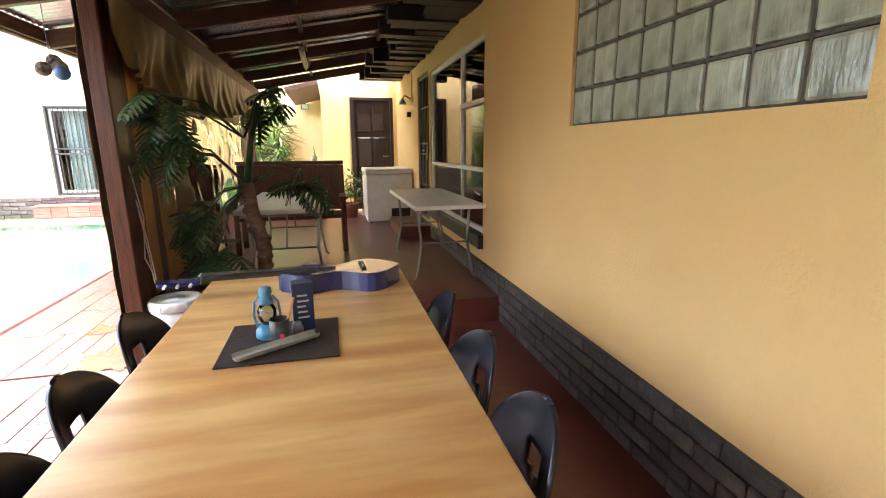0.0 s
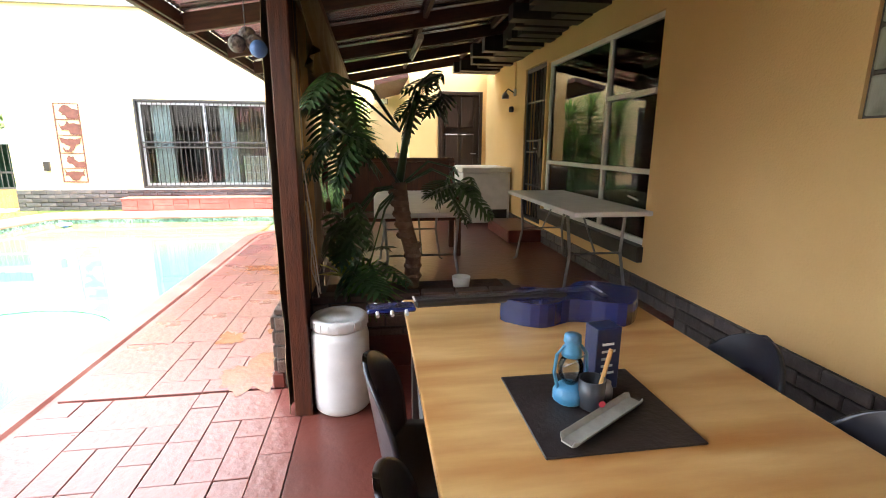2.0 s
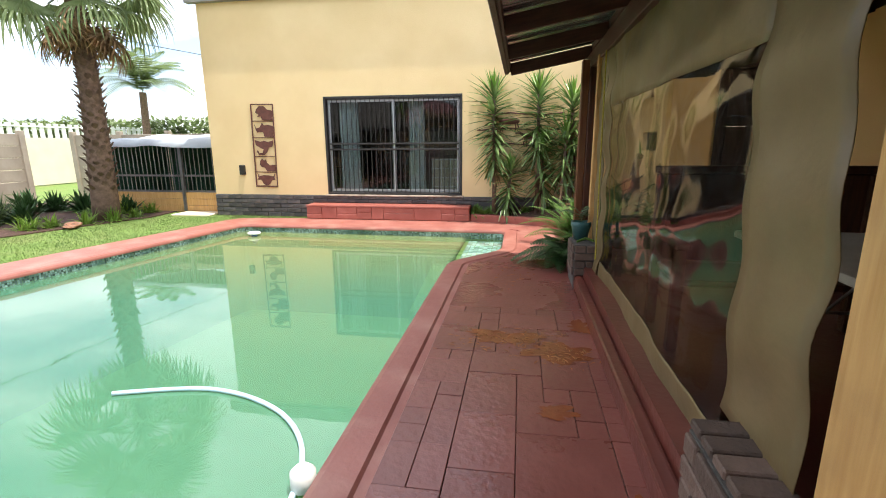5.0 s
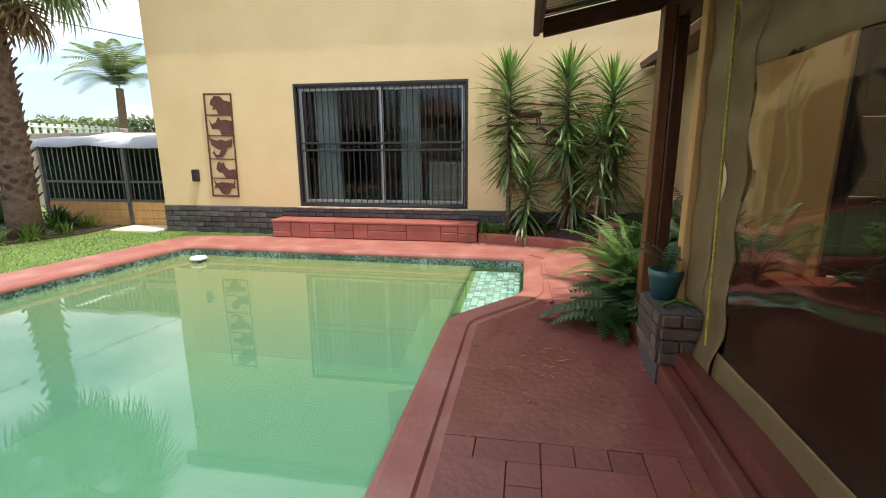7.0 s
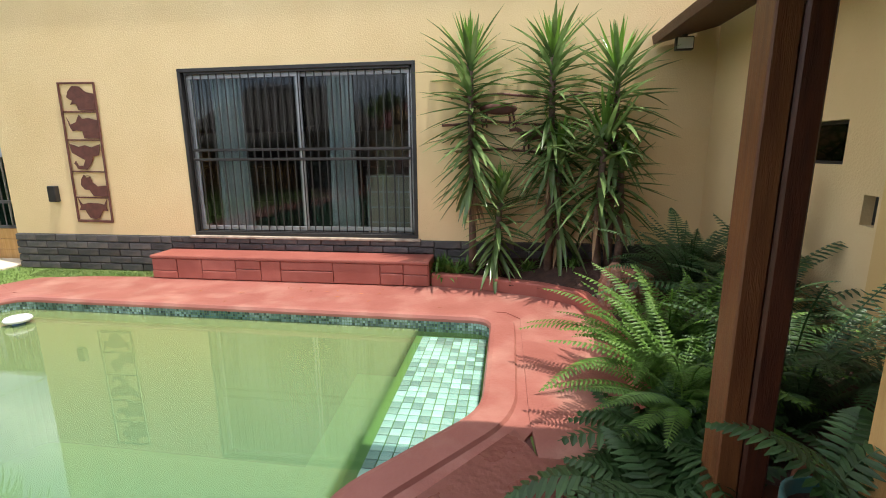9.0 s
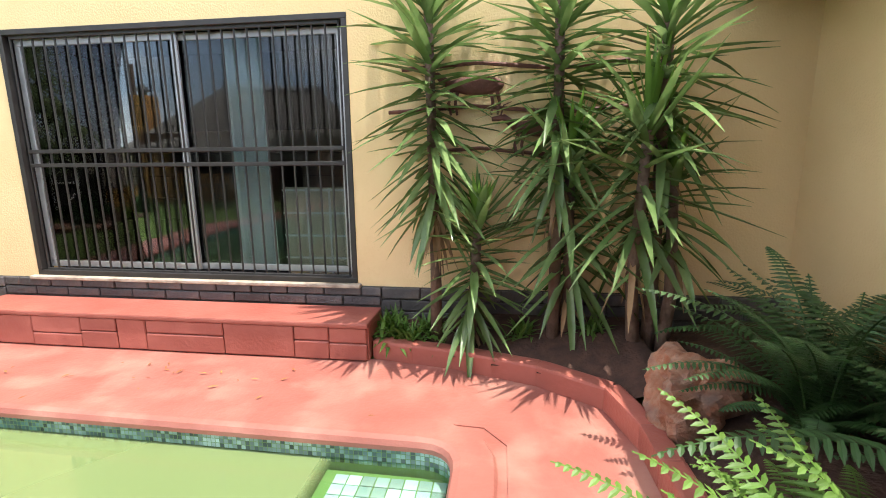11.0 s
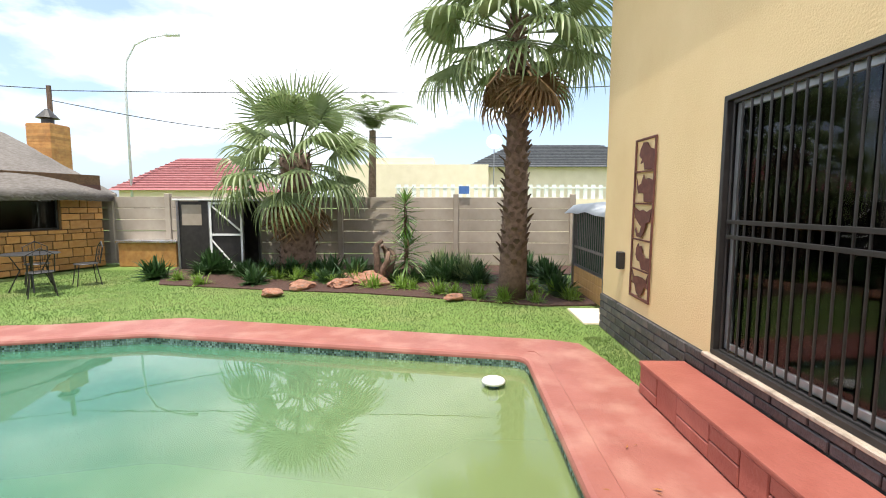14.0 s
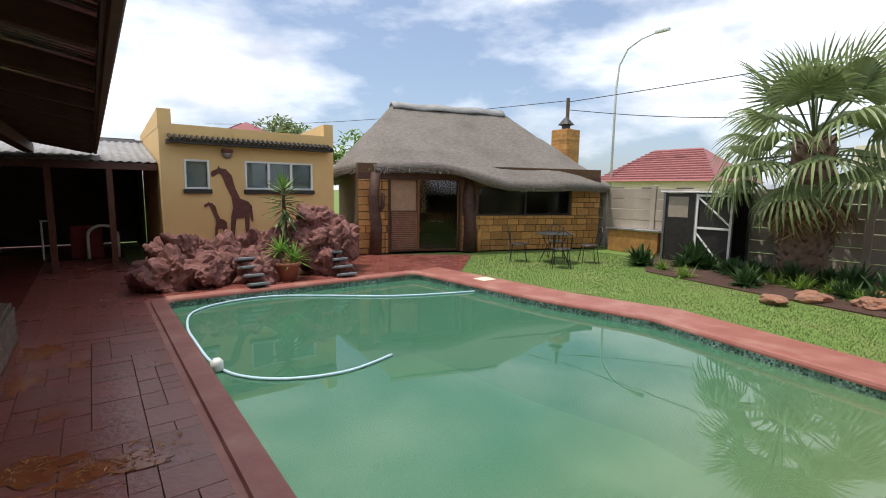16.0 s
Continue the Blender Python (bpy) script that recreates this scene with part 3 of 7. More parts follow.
part("gutter", B(ROOF_X0 - 0.05, ROOF_X0 + 0.0, ROOF_Y0, ROOF_Y1, ROOF_Z0 - 0.04, ROOF_Z0 + 0.10, bev=0.008), M["rafter"], vr, "dark painted eave board")
bm = bmesh.new()
for i in range(60):
    y = ROOF_Y0 + 0.1 + i * (ROOF_Y1 - ROOF_Y0) / 60.5
    d = rng.uniform(0.35, 0.75)
    box(bm, XE - d, XE - 0.003, y, y + 0.16, 2.70 + rng.uniform(-0.03, 0.03) - 0.1 * d, 2.86 - 0.1 * d)
part("tile_eave", bm, M["black"], vr, "old dark roof tiles over the wall head")
# side eave over the fern corner
bm = B(-0.24, XS - 0.003, 10.3, YN - 0.012, 2.44, 2.52)
bmesh.ops.rotate(bm, verts=bm.verts, cent=(-0.24, 0, 2.44), matrix=Matrix.Rotation(radians(-14), 3, "Y"))
o = single("eave", bm, M["rafter"], "dark timber eave above the fern corner", "eave", kind="structure")

# ---- openings of the houses ----


def window_bars(parent, x0, x1, z0, z1, y, n):
    for i in range(n + 1):
        x = x0 + (x1 - x0) * i / n
        part("bar", T([(x, y, z0), (x, y, z1)], 0.008, 6), M["black"], parent)
    for z in (z0, z0 + 0.53 * (z1 - z0), z0 + 0.47 * (z1 - z0), z1):
        part("rail", B(x0, x1, y - 0.012, y + 0.012, z - 0.015, z + 0.015, bev=0.003), M["black"], parent)


def frame_rect(bm, x0, x1, z0, z1, y0, y1, w):
    box(bm, x0, x1, y0, y1, z1 - w, z1, bev=0.003)
    box(bm, x0, x1, y0, y1, z0, z0 + w, bev=0.003)
    box(bm, x0, x0 + w, y0, y1, z0 + w, z1 - w, bev=0.003)
    box(bm, x1 - w, x1, y0, y1, z0 + w, z1 - w, bev=0.003)
    return bm


def drape(x0, x1, z0, z1, y, folds, amp=0.035):
    verts, faces = [], []
    n = folds * 6
    for i in range(n + 1):
        s = i / n
        w = amp * math.sin(2 * math.pi * folds * s) + 0.4 * amp * math.sin(4.3 * math.pi * folds * s + 1)
        for k, z in enumerate((z0, (z0 + z1) / 2, z1)):
            verts.append((x0 + (x1 - x0) * s + 0.02 * math.sin(9 * s + k), y + w * (1.15 - 0.15 * k), z))
    for i in range(n):
        for k in range(2):
            a = i * 3 + k
            faces.append((a, a + 3, a + 4, a + 1))
    return verts, faces


x0, x1, z0, z1 = WIN
w1 = thing("window_1", "wide aluminium sliding window in a black steel surround", "window", kind="structure")
part("window_frame", frame_rect(bmesh.new(), x0, x1, z0, z1, YN - 0.008, YN + 0.10, 0.04), M["black"], w1, "black steel outer frame")
xm = -4.02
part("sash", frame_rect(bmesh.new(), x0 + 0.06, xm + 0.04, z0 + 0.06, z1 - 0.06, YN + 0.06, YN + 0.085, 0.05), M["alu"], w1, "silver sliding sash")
part("sash", frame_rect(bmesh.new(), xm - 0.04, x1 - 0.06, z0 + 0.06, z1 - 0.06, YN + 0.09, YN + 0.115, 0.05), M["alu"], w1, "silver sliding sash")
for a, b, y in ((x0 + 0.11, xm - 0.01, 0.072), (xm + 0.01, x1 - 0.11, 0.102)):
    o = part("pane", B(a, b, YN + y - 0.002, YN + y + 0.002, z0 + 0.11, z1 - 0.11), M["glass"], w1)
    o.visible_shadow = False
part("window_sill", B(x0 - 0.05, x1 + 0.03, YN - 0.05, YN + 0.05, 0.418, 0.448, bev=0.006), mat("pale_sill", (0.36, 0.28, 0.21), (0.50, 0.41, 0.32), 0.85, 14, 0.8, 50, dirt=(0.12, 0.10, 0.09), dscale=9, damt=0.7), w1, "weathered pale sill")
g = thing("security_grille", "black steel burglar bars across the sliding window", "grille")
window_bars(g, x0 + 0.07, x1 - 0.07, z0 + 0.04, z1 - 0.05, YN + 0.03, 27)
for a, b, f in ((-5.24, -4.80, 5), (-3.78, -3.42, 4)):
    v, fc = drape(a, b, z0 + 0.05, z1 - 0.04, YN + 0.30, f)
    o = mesh_from("curtain", v, fc, M["curtain"], None, smooth=True)
    tagged(o, "pale blue-grey curtain hanging inside the window", "curtain", "curtains of the sliding window")
ls = thing("lattice_screen", "beige slatted screen leaning inside the window", "screen")
part("panel", B(-3.28, -2.70, YN + 0.165, YN + 0.195, z0 + 0.02, 1.17, bev=0.004), mat("beige_reed", (0.55, 0.48, 0.36), (0.62, 0.55, 0.43), 0.8, 20, 0.6, 90, stretch=(8, 1, 0.3)), ls)
for k in range(4):
    part("strap", B(-3.28, -2.70, YN + 0.150, YN + 0.164, 0.60 + 0.18 * k, 0.616 + 0.18 * k), M["white"], ls)
for k in range(4):
    part("upright", B(-3.27 + 0.185 * k, -3.256 + 0.185 * k, YN + 0.149, YN + 0.1635, z0 + 0.03, 1.165), M["white"], ls)
sofa = B(-5.0, -3.9, YN + 1.2, YN + 2.0, 0.3, 1.35, bev=0.12, seg=3)
single("armchair", sofa, M["black"], "dark upholstered seat inside the room", "sofa", smooth=True)

# brown panelled door
d1 = thing("door_1", "dark brown panelled wooden door in a matching frame", "door", kind="structure")
brown = mat("dark_brown_wood", (0.016, 0.008, 0.005), (0.03, 0.014, 0.009), 0.4, 6, 0.3, 50, stretch=(8, 8, 0.7))
a, b, c, d = DOOR
bm = bmesh.new()
box(bm, a, a + 0.06, YD - 0.012, YD + 0.12, c, d, bev=0.004)
box(bm, b - 0.06, b, YD - 0.012, YD + 0.12, c, d, bev=0.004)
box(bm, a + 0.06, b - 0.06, YD - 0.012, YD + 0.12, d - 0.06, d, bev=0.004)
part("door_frame", bm, brown, d1)
part("leaf", B(a + 0.06, b - 0.06, YD + 0.03, YD + 0.075, c + 0.01, d - 0.06), brown, d1)
for i in range(2):
    for k in range(3):
        part("panel", B(a + 0.13 + 0.3 * i, a + 0.37 + 0.3 * i, YD + 0.012, YD + 0.029, c + 0.18 + 0.68 * k, c + 0.74 + 0.68 * k, bev=0.008), brown, d1)
part("door_handle", T([(b - 0.12, YD + 0.03, 1.28), (b - 0.12, YD - 0.03, 1.28), (b - 0.22, YD - 0.03, 1.28)], 0.009, 8), M["steel"], d1, "brass-coloured lever handle")

# big veranda window, in white steel
w2 = thing("window_2", "white steel veranda window with dark drapes behind", "window", kind="structure")
ya, yb, za, zb = W2


def frx(bm, y0, y1, z0, z1, x0, x1, w):
    box(bm, x0, x1, y0, y1, z1 - w, z1, bev=0.002)
    box(bm, x0, x1, y0, y1, z0, z0 + w, bev=0.002)
    box(bm, x0, x1, y0, y0 + w, z0 + w, z1 - w, bev=0.002)
    box(bm, x0, x1, y1 - w, y1, z0 + w, z1 - w, bev=0.002)
    return bm


part("window_frame", frx(bmesh.new(), ya, yb, za + 0.13, zb, XE + 0.03, XE + 0.08, 0.045), M["white"], w2, "white painted steel frame")
part("mullion", B(XE + 0.03, XE + 0.08, 5.96, 6.00, za + 0.175, zb - 0.045), M["white"], w2)
part("transom", B(XE + 0.028, XE + 0.082, ya + 0.045, 5.96, 1.215, 1.255), M["white"], w2)
part("transom", B(XE + 0.028, XE + 0.082, 6.00, yb - 0.045, 1.215, 1.255), M["white"], w2)
part("transom", B(XE + 0.01, XE + 0.06, ya + 0.045, 5.96, 1.83, 1.87), M["white"], w2)
for y0, y1, z0_, z1_ in ((ya + 0.045, 5.96, za + 0.175, 1.215), (6.00, yb - 0.045, za + 0.175, 1.215), (ya + 0.045, 5.96, 1.255, 1.83), (ya + 0.045, 5.96, 1.87, zb - 0.045), (6.00, yb - 0.045, 1.255, zb - 0.045)):
    o = part("pane", B(XE + 0.053, XE + 0.057, y0, y1, z0_, z1_), M["glass"], w2)
    o.visible_shadow = False
part("window_sill", B(XE - 0.05, XE + 0.1, ya - 0.02, yb + 0.02, za, za + 0.13, bev=0.008), M["black"], w2, "black painted sill")
part("stay", T([(XE + 0.02, 5.3, 1.0), (XE + 0.02, 5.45, 1.02)], 0.008, 6), M["white"], w2)
v, fc = drape(ya - 0.1, yb + 0.1, za, zb + 0.1, 0, 16, 0.04)
o = mesh_from("curtain", [(XE + 0.32 + p[1], p[0], p[2]) for p in v], fc, M["blind"], None, smooth=True)
tagged(o, "dark grey drapes drawn behind the veranda window", "curtain")

# security gate
sg = thing("security_gate", "black steel security gate in front of a dark doorway", "gate")
y0, y1, z0, z1 = GATE
part("gate_frame", frx(bmesh.new(), y0 + 0.005, y1 - 0.005, z0, z1 - 0.01, XE + 0.02, XE + 0.06, 0.05), M["black"], sg)
for k in range(6):
    y = y0 + 0.12 + k * (y1 - y0 - 0.24) / 5
    part("bar", T([(XE + 0.04, y, z0 + 0.03), (XE + 0.04, y, z1 - 0.05)], 0.008, 6), M["black"], sg)
for z in (0.9, 1.35, 1.5, 2.0):
    part("rail", B(XE + 0.03, XE + 0.05, y0 + 0.05, y1 - 0.05, z - 0.012, z + 0.012), M["black"], sg)
part("lock", B(XE - 0.005, XE + 0.03, y0 + 0.06, y0 + 0.14, 1.28, 1.52, bev=0.006), M["black"], sg)
part("handle", T([(XE - 0.03, y0 + 0.16, 1.4), (XE - 0.03, y0 + 0.28, 1.4)], 0.009, 6), M["steel"], sg, "steel lever handle")
single("door_2", B(XE + 0.16, XE + 0.20, y0, y1, z0, z1, bev=0.004), brown, "dark wooden back door behind the gate", "door", kind="structure")
single("doorstep", B(1.36, XE - 0.003, 7.37, 8.42, ZS, ZS + 0.16, bev=0.02, seg=2), M["redfloor"], "dark red polished doorstep below the gate", "step", smooth=False)

# glass brick panel
gp = thing("glass_brick_panel", "panel of wavy glass bricks set in the wall", "window", kind="structure")
# opaque bricks: light coming through the glass is put into the grey-green colour
gbm = mat("wavy_brick_lit", (0.30, 0.32, 0.26), (0.46, 0.48, 0.41), 0.10, 5, 1.0, 11, stretch=(1, 2.2, 0.5), dirt=(0.14, 0.15, 0.12), dscale=6, damt=0.7, rand=0.15)
y0, y1, z0, z1 = GB
part("grout", frx(bmesh.new(), y0, y1, z0, z1, XE + 0.02, XE + 0.09, 0.012), M["mortar"], gp)
# added sheet, coloured pale to make the bricks look lit from behind
part("back", B(XE + 0.10, XE + 0.12, y0, y1, z0, z1), mat("pale_backing", (0.30, 0.31, 0.27), (0.40, 0.41, 0.36), 0.6, 7, 0.3, 20), gp, "pale sheet added behind the glass bricks")
nc, nr = 8, 6
cw, ch = (y1 - y0) / nc, (z1 - z0) / nr
bm = bmesh.new()
for i in range(1, nc):
    box(bm, XE + 0.025, XE + 0.085, y0 + i * cw - 0.006, y0 + i * cw + 0.006, z0 + 0.012, z1 - 0.012)
for k in range(1, nr):
    box(bm, XE + 0.026, XE + 0.084, y0 + 0.012, y1 - 0.012, z0 + k * ch - 0.006, z0 + k * ch + 0.006)
part("joints", bm, M["mortar"], gp)
bm0 = bmesh.new()
box(bm0, -0.03, 0.03, -cw / 2 + 0.008, cw / 2 - 0.008, -ch / 2 + 0.008, ch / 2 - 0.008, bev=0.014, seg=2)
me0 = bpy.data.meshes.new("glass_brick")
bm0.to_mesh(me0)
bm0.free()
me0.materials.append(gbm)
for i in range(nc):
    for k in range(nr):
        o = new("glass_brick", me0)
        o.parent = gp
        o.location = (XE + 0.045, y0 + (i + 0.5) * cw, z0 + (k + 0.5) * ch)

# small windows in the side wall
for (ya_, yb_, za_, zb_), nm in ((SW1, "window_3"), (SW2, "window_4"), (SW3, "window_5")):
    w = thing(nm, "small dark window in the side wall", "window", kind="structure")
    part("window_frame", frx(bmesh.new(), ya_, yb_, za_, zb_, XS + 0.06, XS + 0.1, 0.02), M["black"], w)
    part("pane", B(XS + 0.075, XS + 0.08, ya_ + 0.02, yb_ - 0.02, za_ + 0.02, zb_ - 0.02), M["glass"], w)
    # dark sheet behind the pane, in place of an unlit room
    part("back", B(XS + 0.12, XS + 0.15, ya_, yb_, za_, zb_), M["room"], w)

# ---- veranda: posts, boards, canvas ----
p1 = thing("veranda_post", "dark red-stained timber post at the veranda edge", "post", group="veranda posts")
part("timber", B(-0.757, -0.672, 4.13, 4.29, 0.0, roof_z(-0.7) - 0.24, bev=0.010), M["timber"], p1)
part("cheek", B(-0.745, -0.69, 4.295, 4.42, 0.0, roof_z(-0.7) - 0.24, bev=0.006), M["rafter"], p1, "dark board behind the post")
part("board", B(-0.757, -0.665, 4.098, 4.127, 0.0, roof_z(-0.75) - 0.1, bev=0.006), M["timber"], p1, "red-brown timber face board")
p2 = thing("veranda_post", "dark timber post beside the ferns", "post", group="veranda posts")
part("timber", B(-0.80, -0.715, 9.53, 9.68, 0.0, roof_z(-0.7) - 0.24, bev=0.01), M["timber"], p2)
# sunlit west side of the post: the sun is put into the board's orange
part("board", B(-0.88, -0.803, 9.535, 9.66, 0.0, roof_z(-0.75) - 0.15, bev=0.006), M["timber_orange"], p2, "west face of the post as a board, coloured orange as sunlit")
bw = thing("board_screen", "pale pine boards with a dark batten above the low brick wall", "screen")
for y0, y1, m_ in ((4.43, 4.695, "pine"), (4.825, 5.17, "pine")):
    part("board", B(-0.755, -0.725, y0, y1, 0.47, 2.36, bev=0.005), M[m_], bw)
part("batten", B(-0.775, -0.73, 4.70, 4.82, 0.47, 2.36, bev=0.006), M["timber"], bw, "dark red batten")
bt = single("corner_batten", B(-0.80, -0.74, 8.97, 9.06, 0.45, 2.28, bev=0.006), M["pine"], "pale orange pine batten at the end of the canvas blind", "batten")

cv = thing("canvas_blind", "tan canvas blind with a clear plastic window, hanging", "blind")


def cloth(y0, y1, z0, z1, x, ny, nz, amp):
    verts, faces = [], []
    for i in range(ny + 1):
        for k in range(nz + 1):
            y, z = y0 + (y1 - y0) * i / ny, z0 + (z1 - z0) * k / nz
            w = amp * (noise.noise((y * 1.6, z * 0.8, 3.1)) + 0.5 * noise.noise((y * 5, z * 2.0, 9)) + 0.35 * math.sin(z * 16 + y * 3 + 2 * noise.noise((y, z, 1))))
            verts.append((x + w, y + 0.4 * amp * math.sin(z * 9), z))
    for i in range(ny):
        for k in range(nz):
            a = i * (nz + 1) + k
            faces.append((a, a + 1, a + nz + 2, a + nz + 1))
    return verts, faces


for nm, y0, y1, z0, z1, ny, nz, m_, am in (("border", 5.25, 5.75, 0.46, 2.30, 8, 40, "canvas", 0.030), ("border", 8.66, 8.96, 0.47, 2.30, 8, 50, "canvas", 0.018), ("border", 8.40, 8.66, 0.15, 2.30, 8, 60, "canvas", 0.042),
                                          ("border", 5.75, 8.40, 1.75, 2.30, 40, 14, "canvas", 0.036), ("border", 5.75, 8.40, 0.14, 0.36, 40, 10, "canvas", 0.022), ("window_sheet", 5.73, 8.42, 0.34, 1.77, 60, 60, "pvc", 0.024)):
    v, fc = cloth(y0, y1, z0, z1, -0.755 if m_ == "canvas" else -0.750, ny, nz, am)
    o = mesh_from(nm, v, fc, M[m_], cv, "clear plastic window" if m_ == "pvc" else "", smooth=True)
    if m_ == "canvas":
        so = o.modifiers.new("cloth", "SOLIDIFY")
        so.thickness = 0.003
# canvas flap tied beside the post
v, fc = cloth(4.10, 4.40, 0.02, 2.30, -0.785, 18, 40, 0.009)
v = [(p[0] - 0.012 * math.sin((p[1] - 4.1) * 22), p[1], p[2]) for p in v]
o = mesh_from("canvas_flap", v, fc, M["flap"], None, smooth=True)
tagged(o, "tan canvas flap tied against the veranda post", "blind")
o.modifiers.new("cloth", "SOLIDIFY").thickness = 0.003
# valance hanging inside along the beam
verts, faces = [], []
for i in range(181):
    y = 4.1 + 5.3 * i / 180
    for k in range(5):
        z = 2.26 - (0.44 + 0.08 * math.sin(y * 1.3)) * k / 4
        verts.append((-0.60 + 0.05 * math.sin(y * 7 + k) * (k / 4) + 0.018 * math.sin(y * 31 + 0.6 * k) * (k / 4), y, z))
for i in range(180):
    for k in range(4):
        a = i * 5 + k
        faces.append((a, a + 5, a + 6, a + 1))
o = mesh_from("canvas_valance", verts, faces, M["canvas"], None, smooth=True)
tagged(o, "draped tan canvas valance below the beam", "valance")
single("rope", T([(-0.79, 8.62 - 0.02 * k, 2.25 - 0.27 * k) for k in range(8)], 0.007, 6), mat("yellow_rope", (0.5, 0.42, 0.05), (0.25, 0.2, 0.03), 0.7, 60, 0.5, 80), "thin yellow rope hanging down the canvas blind", "rope")

# low brick walls and planter: cores here, bricks at the end of the file
low_wall = thing("low_wall", "low brown brick wall on a red painted base", "wall", kind="structure")
part("core", B(-0.905, -0.735, 4.43, 5.58, 0.0, 0.455), M["mortar"], low_wall)
pier = thing("brick_pier", "low brown brick pier at the end of the canvas blind", "wall", kind="structure")
part("core", B(-0.96, -0.60, 8.70, 9.14, 0.0, 0.445), M["mortar"], pier)
planter = thing("brick_planter", "built-in brown brick planter with a big split-leaf plant", "planter", kind="structure")
part("core", B(-0.715, 0.66, 4.645, 5.03, 0.0, 0.45), M["mortar"], planter)
part("soil", B(-0.64, 0.58, 4.72, 4.98, 0.45, 0.472), M["soil"], planter)
part("base", B(-0.716, 0.675, 4.618, 4.645, 0.0, 0.10, bev=0.004), M["redfloor"], planter, "red painted foot")
single("slab_edge_wall", B(-0.935, -0.862, 4.42, 5.597, 0.0, 0.10, bev=0.01), M["redfloor"], "red painted foot of the low wall", "kerb", kind="structure")
single("slab_edge", B(-0.95, -0.862, 5.6, 9.5, 0.0, 0.13, bev=0.02, seg=2), M["redfloor"], "red painted kerb along the veranda edge", "kerb", kind="structure")

# ---- veranda things ----
wood = mat("maple_laminate", (0.52, 0.27, 0.085), (0.70, 0.46, 0.19), 0.3, 2.2, 0.03, 50, stretch=(0.9, 5.0, 1), dirt=(0.42, 0.17, 0.04), dscale=1.25, damt=0.9, dmap=True, detail=9)
tb = thing("dining_table", "long table with a pale maple laminate top on black steel legs", "table")
bm = B(-0.188, 0.852, 1.70, 3.815, 0.705, 0.735, bev=0.006, seg=2)
part("tabletop", bm, wood, tb)
for y in (1.88, 3.70):
    for x in (-0.138, 0.802):
        part("leg", B(x - 0.02, x + 0.02, y - 0.02, y + 0.02, 0.0, 0.703, bev=0.003), M["black"], tb)
    part("crossbar", B(-0.118, 0.782, y - 0.012, y + 0.012, 0.64, 0.67), M["black"], tb)
for x in (-0.138, 0.802):
    part("side_rail", B(x - 0.012, x + 0.012, 1.90, 3.68, 0.66, 0.70), M["black"], tb)
    part("brace", T([(x, 3.66, 0.64), (x, 3.18, 0.10)], 0.014, 6), M["black"], tb)
    part("brace", T([(x, 1.92, 0.64), (x, 2.38, 0.10)], 0.014, 6), M["black"], tb)


def chair_at(at, rz, group="chairs round the dining table"):
    """Bucket chair facing +x, with a hole in the backrest."""
    c = thing("plastic_chair", "black moulded plastic chair with a hole in the backrest", "chair", at, rz, group)
    verts, faces = [], []
    n = 12
    for i in range(n + 1):
        for k in range(n + 1):
            u, v_ = -1 + 2 * i / n, -1 + 2 * k / n
            r = 1 - 0.10 * (u * u * v_ * v_)
            verts.append((0.21 * u * r, 0.21 * v_ * r, 0.43 + 0.02 * v_ * v_ + 0.015 * u * u * (1 if u < 0 else -1)))
    for i in range(n):
        for k in range(n):
            a = i * (n + 1) + k
            faces.append((a, a + n + 1, a + n + 2, a + 1))
    o = mesh_from("seat", verts, faces, M["chair"], c, smooth=True)
    o.modifiers.new("shell", "SOLIDIFY").thickness = 0.012
    verts, faces = [], []
    n, m_ = 26, 22
    for i in range(n + 1):
        for k in range(m_ + 1):
            u, s = -1 + 2 * i / n, 1 - (1 - k / m_) ** 2
            half = 0.225 * math.sqrt(max(0.0, 1 - max(0.0, (s - 0.30) / 0.70) ** 2)) * (0.82 + 0.18 * s)
            verts.append((-0.20 - 0.06 * s + 0.09 * (half * u / 0.225) ** 2, half * u, 0.42 + 0.385 * s))
    for i in range(n):
        for k in range(m_):
            u, s = -1 + 2 * (i + 0.5) / n, 1 - (1 - (k + 0.5) / m_) ** 2
            if (u / 0.26) ** 2 + ((s - 0.55) / 0.12) ** 2 < 1:
                continue
            a = i * (m_ + 1) + k
            faces.append((a, a + m_ + 1, a + m_ + 2, a + 1))
    o = mesh_from("backrest", verts, faces, M["chair"], c, smooth=True)
    o.modifiers.new("shell", "SOLIDIFY").thickness = 0.014
    for sx in (-1, 1):
        for sy in (-1, 1):
            part("leg", T([(0.15 * sx, 0.15 * sy, 0.425), (0.20 * sx, 0.19 * sy, 0.0)], 0.011, 7), M["black"], c)
    return c


ch0 = chair_at((-0.05, 2.14, 0.002), 0)
for y, r in ((2.56, 3), (3.07, -4)):
    copy_thing(ch0, pose(-0.05 - 0.03 * (y > 2.9), y, 0.002, 0, 0, r))
for y, r in ((2.11, 178), (2.54, 184), (3.07, 176)):
    copy_thing(ch0, pose(0.72, y, 0.002, 0, 0, r))

single("place_mat", B(0.064, 0.472, 2.643, 3.027, 0.7355, 0.7415, bev=0.002), mat("dark_slate_mat", (0.022, 0.016, 0.015), (0.035, 0.026, 0.024), 0.45, 20, 0.3, 60), "dark slate-like mat on the dining table", "mat")
ln = thing("hurricane_lantern", "small blue hurricane lantern standing on the mat", "lantern", (0.215, 2.87, 0.742))
lb = mat("worn_blue_enamel", (0.05, 0.20, 0.36), (0.08, 0.28, 0.46), 0.4, 20, 0.3, 60, dirt=(0.10, 0.09, 0.08), dscale=18, damt=0.6)
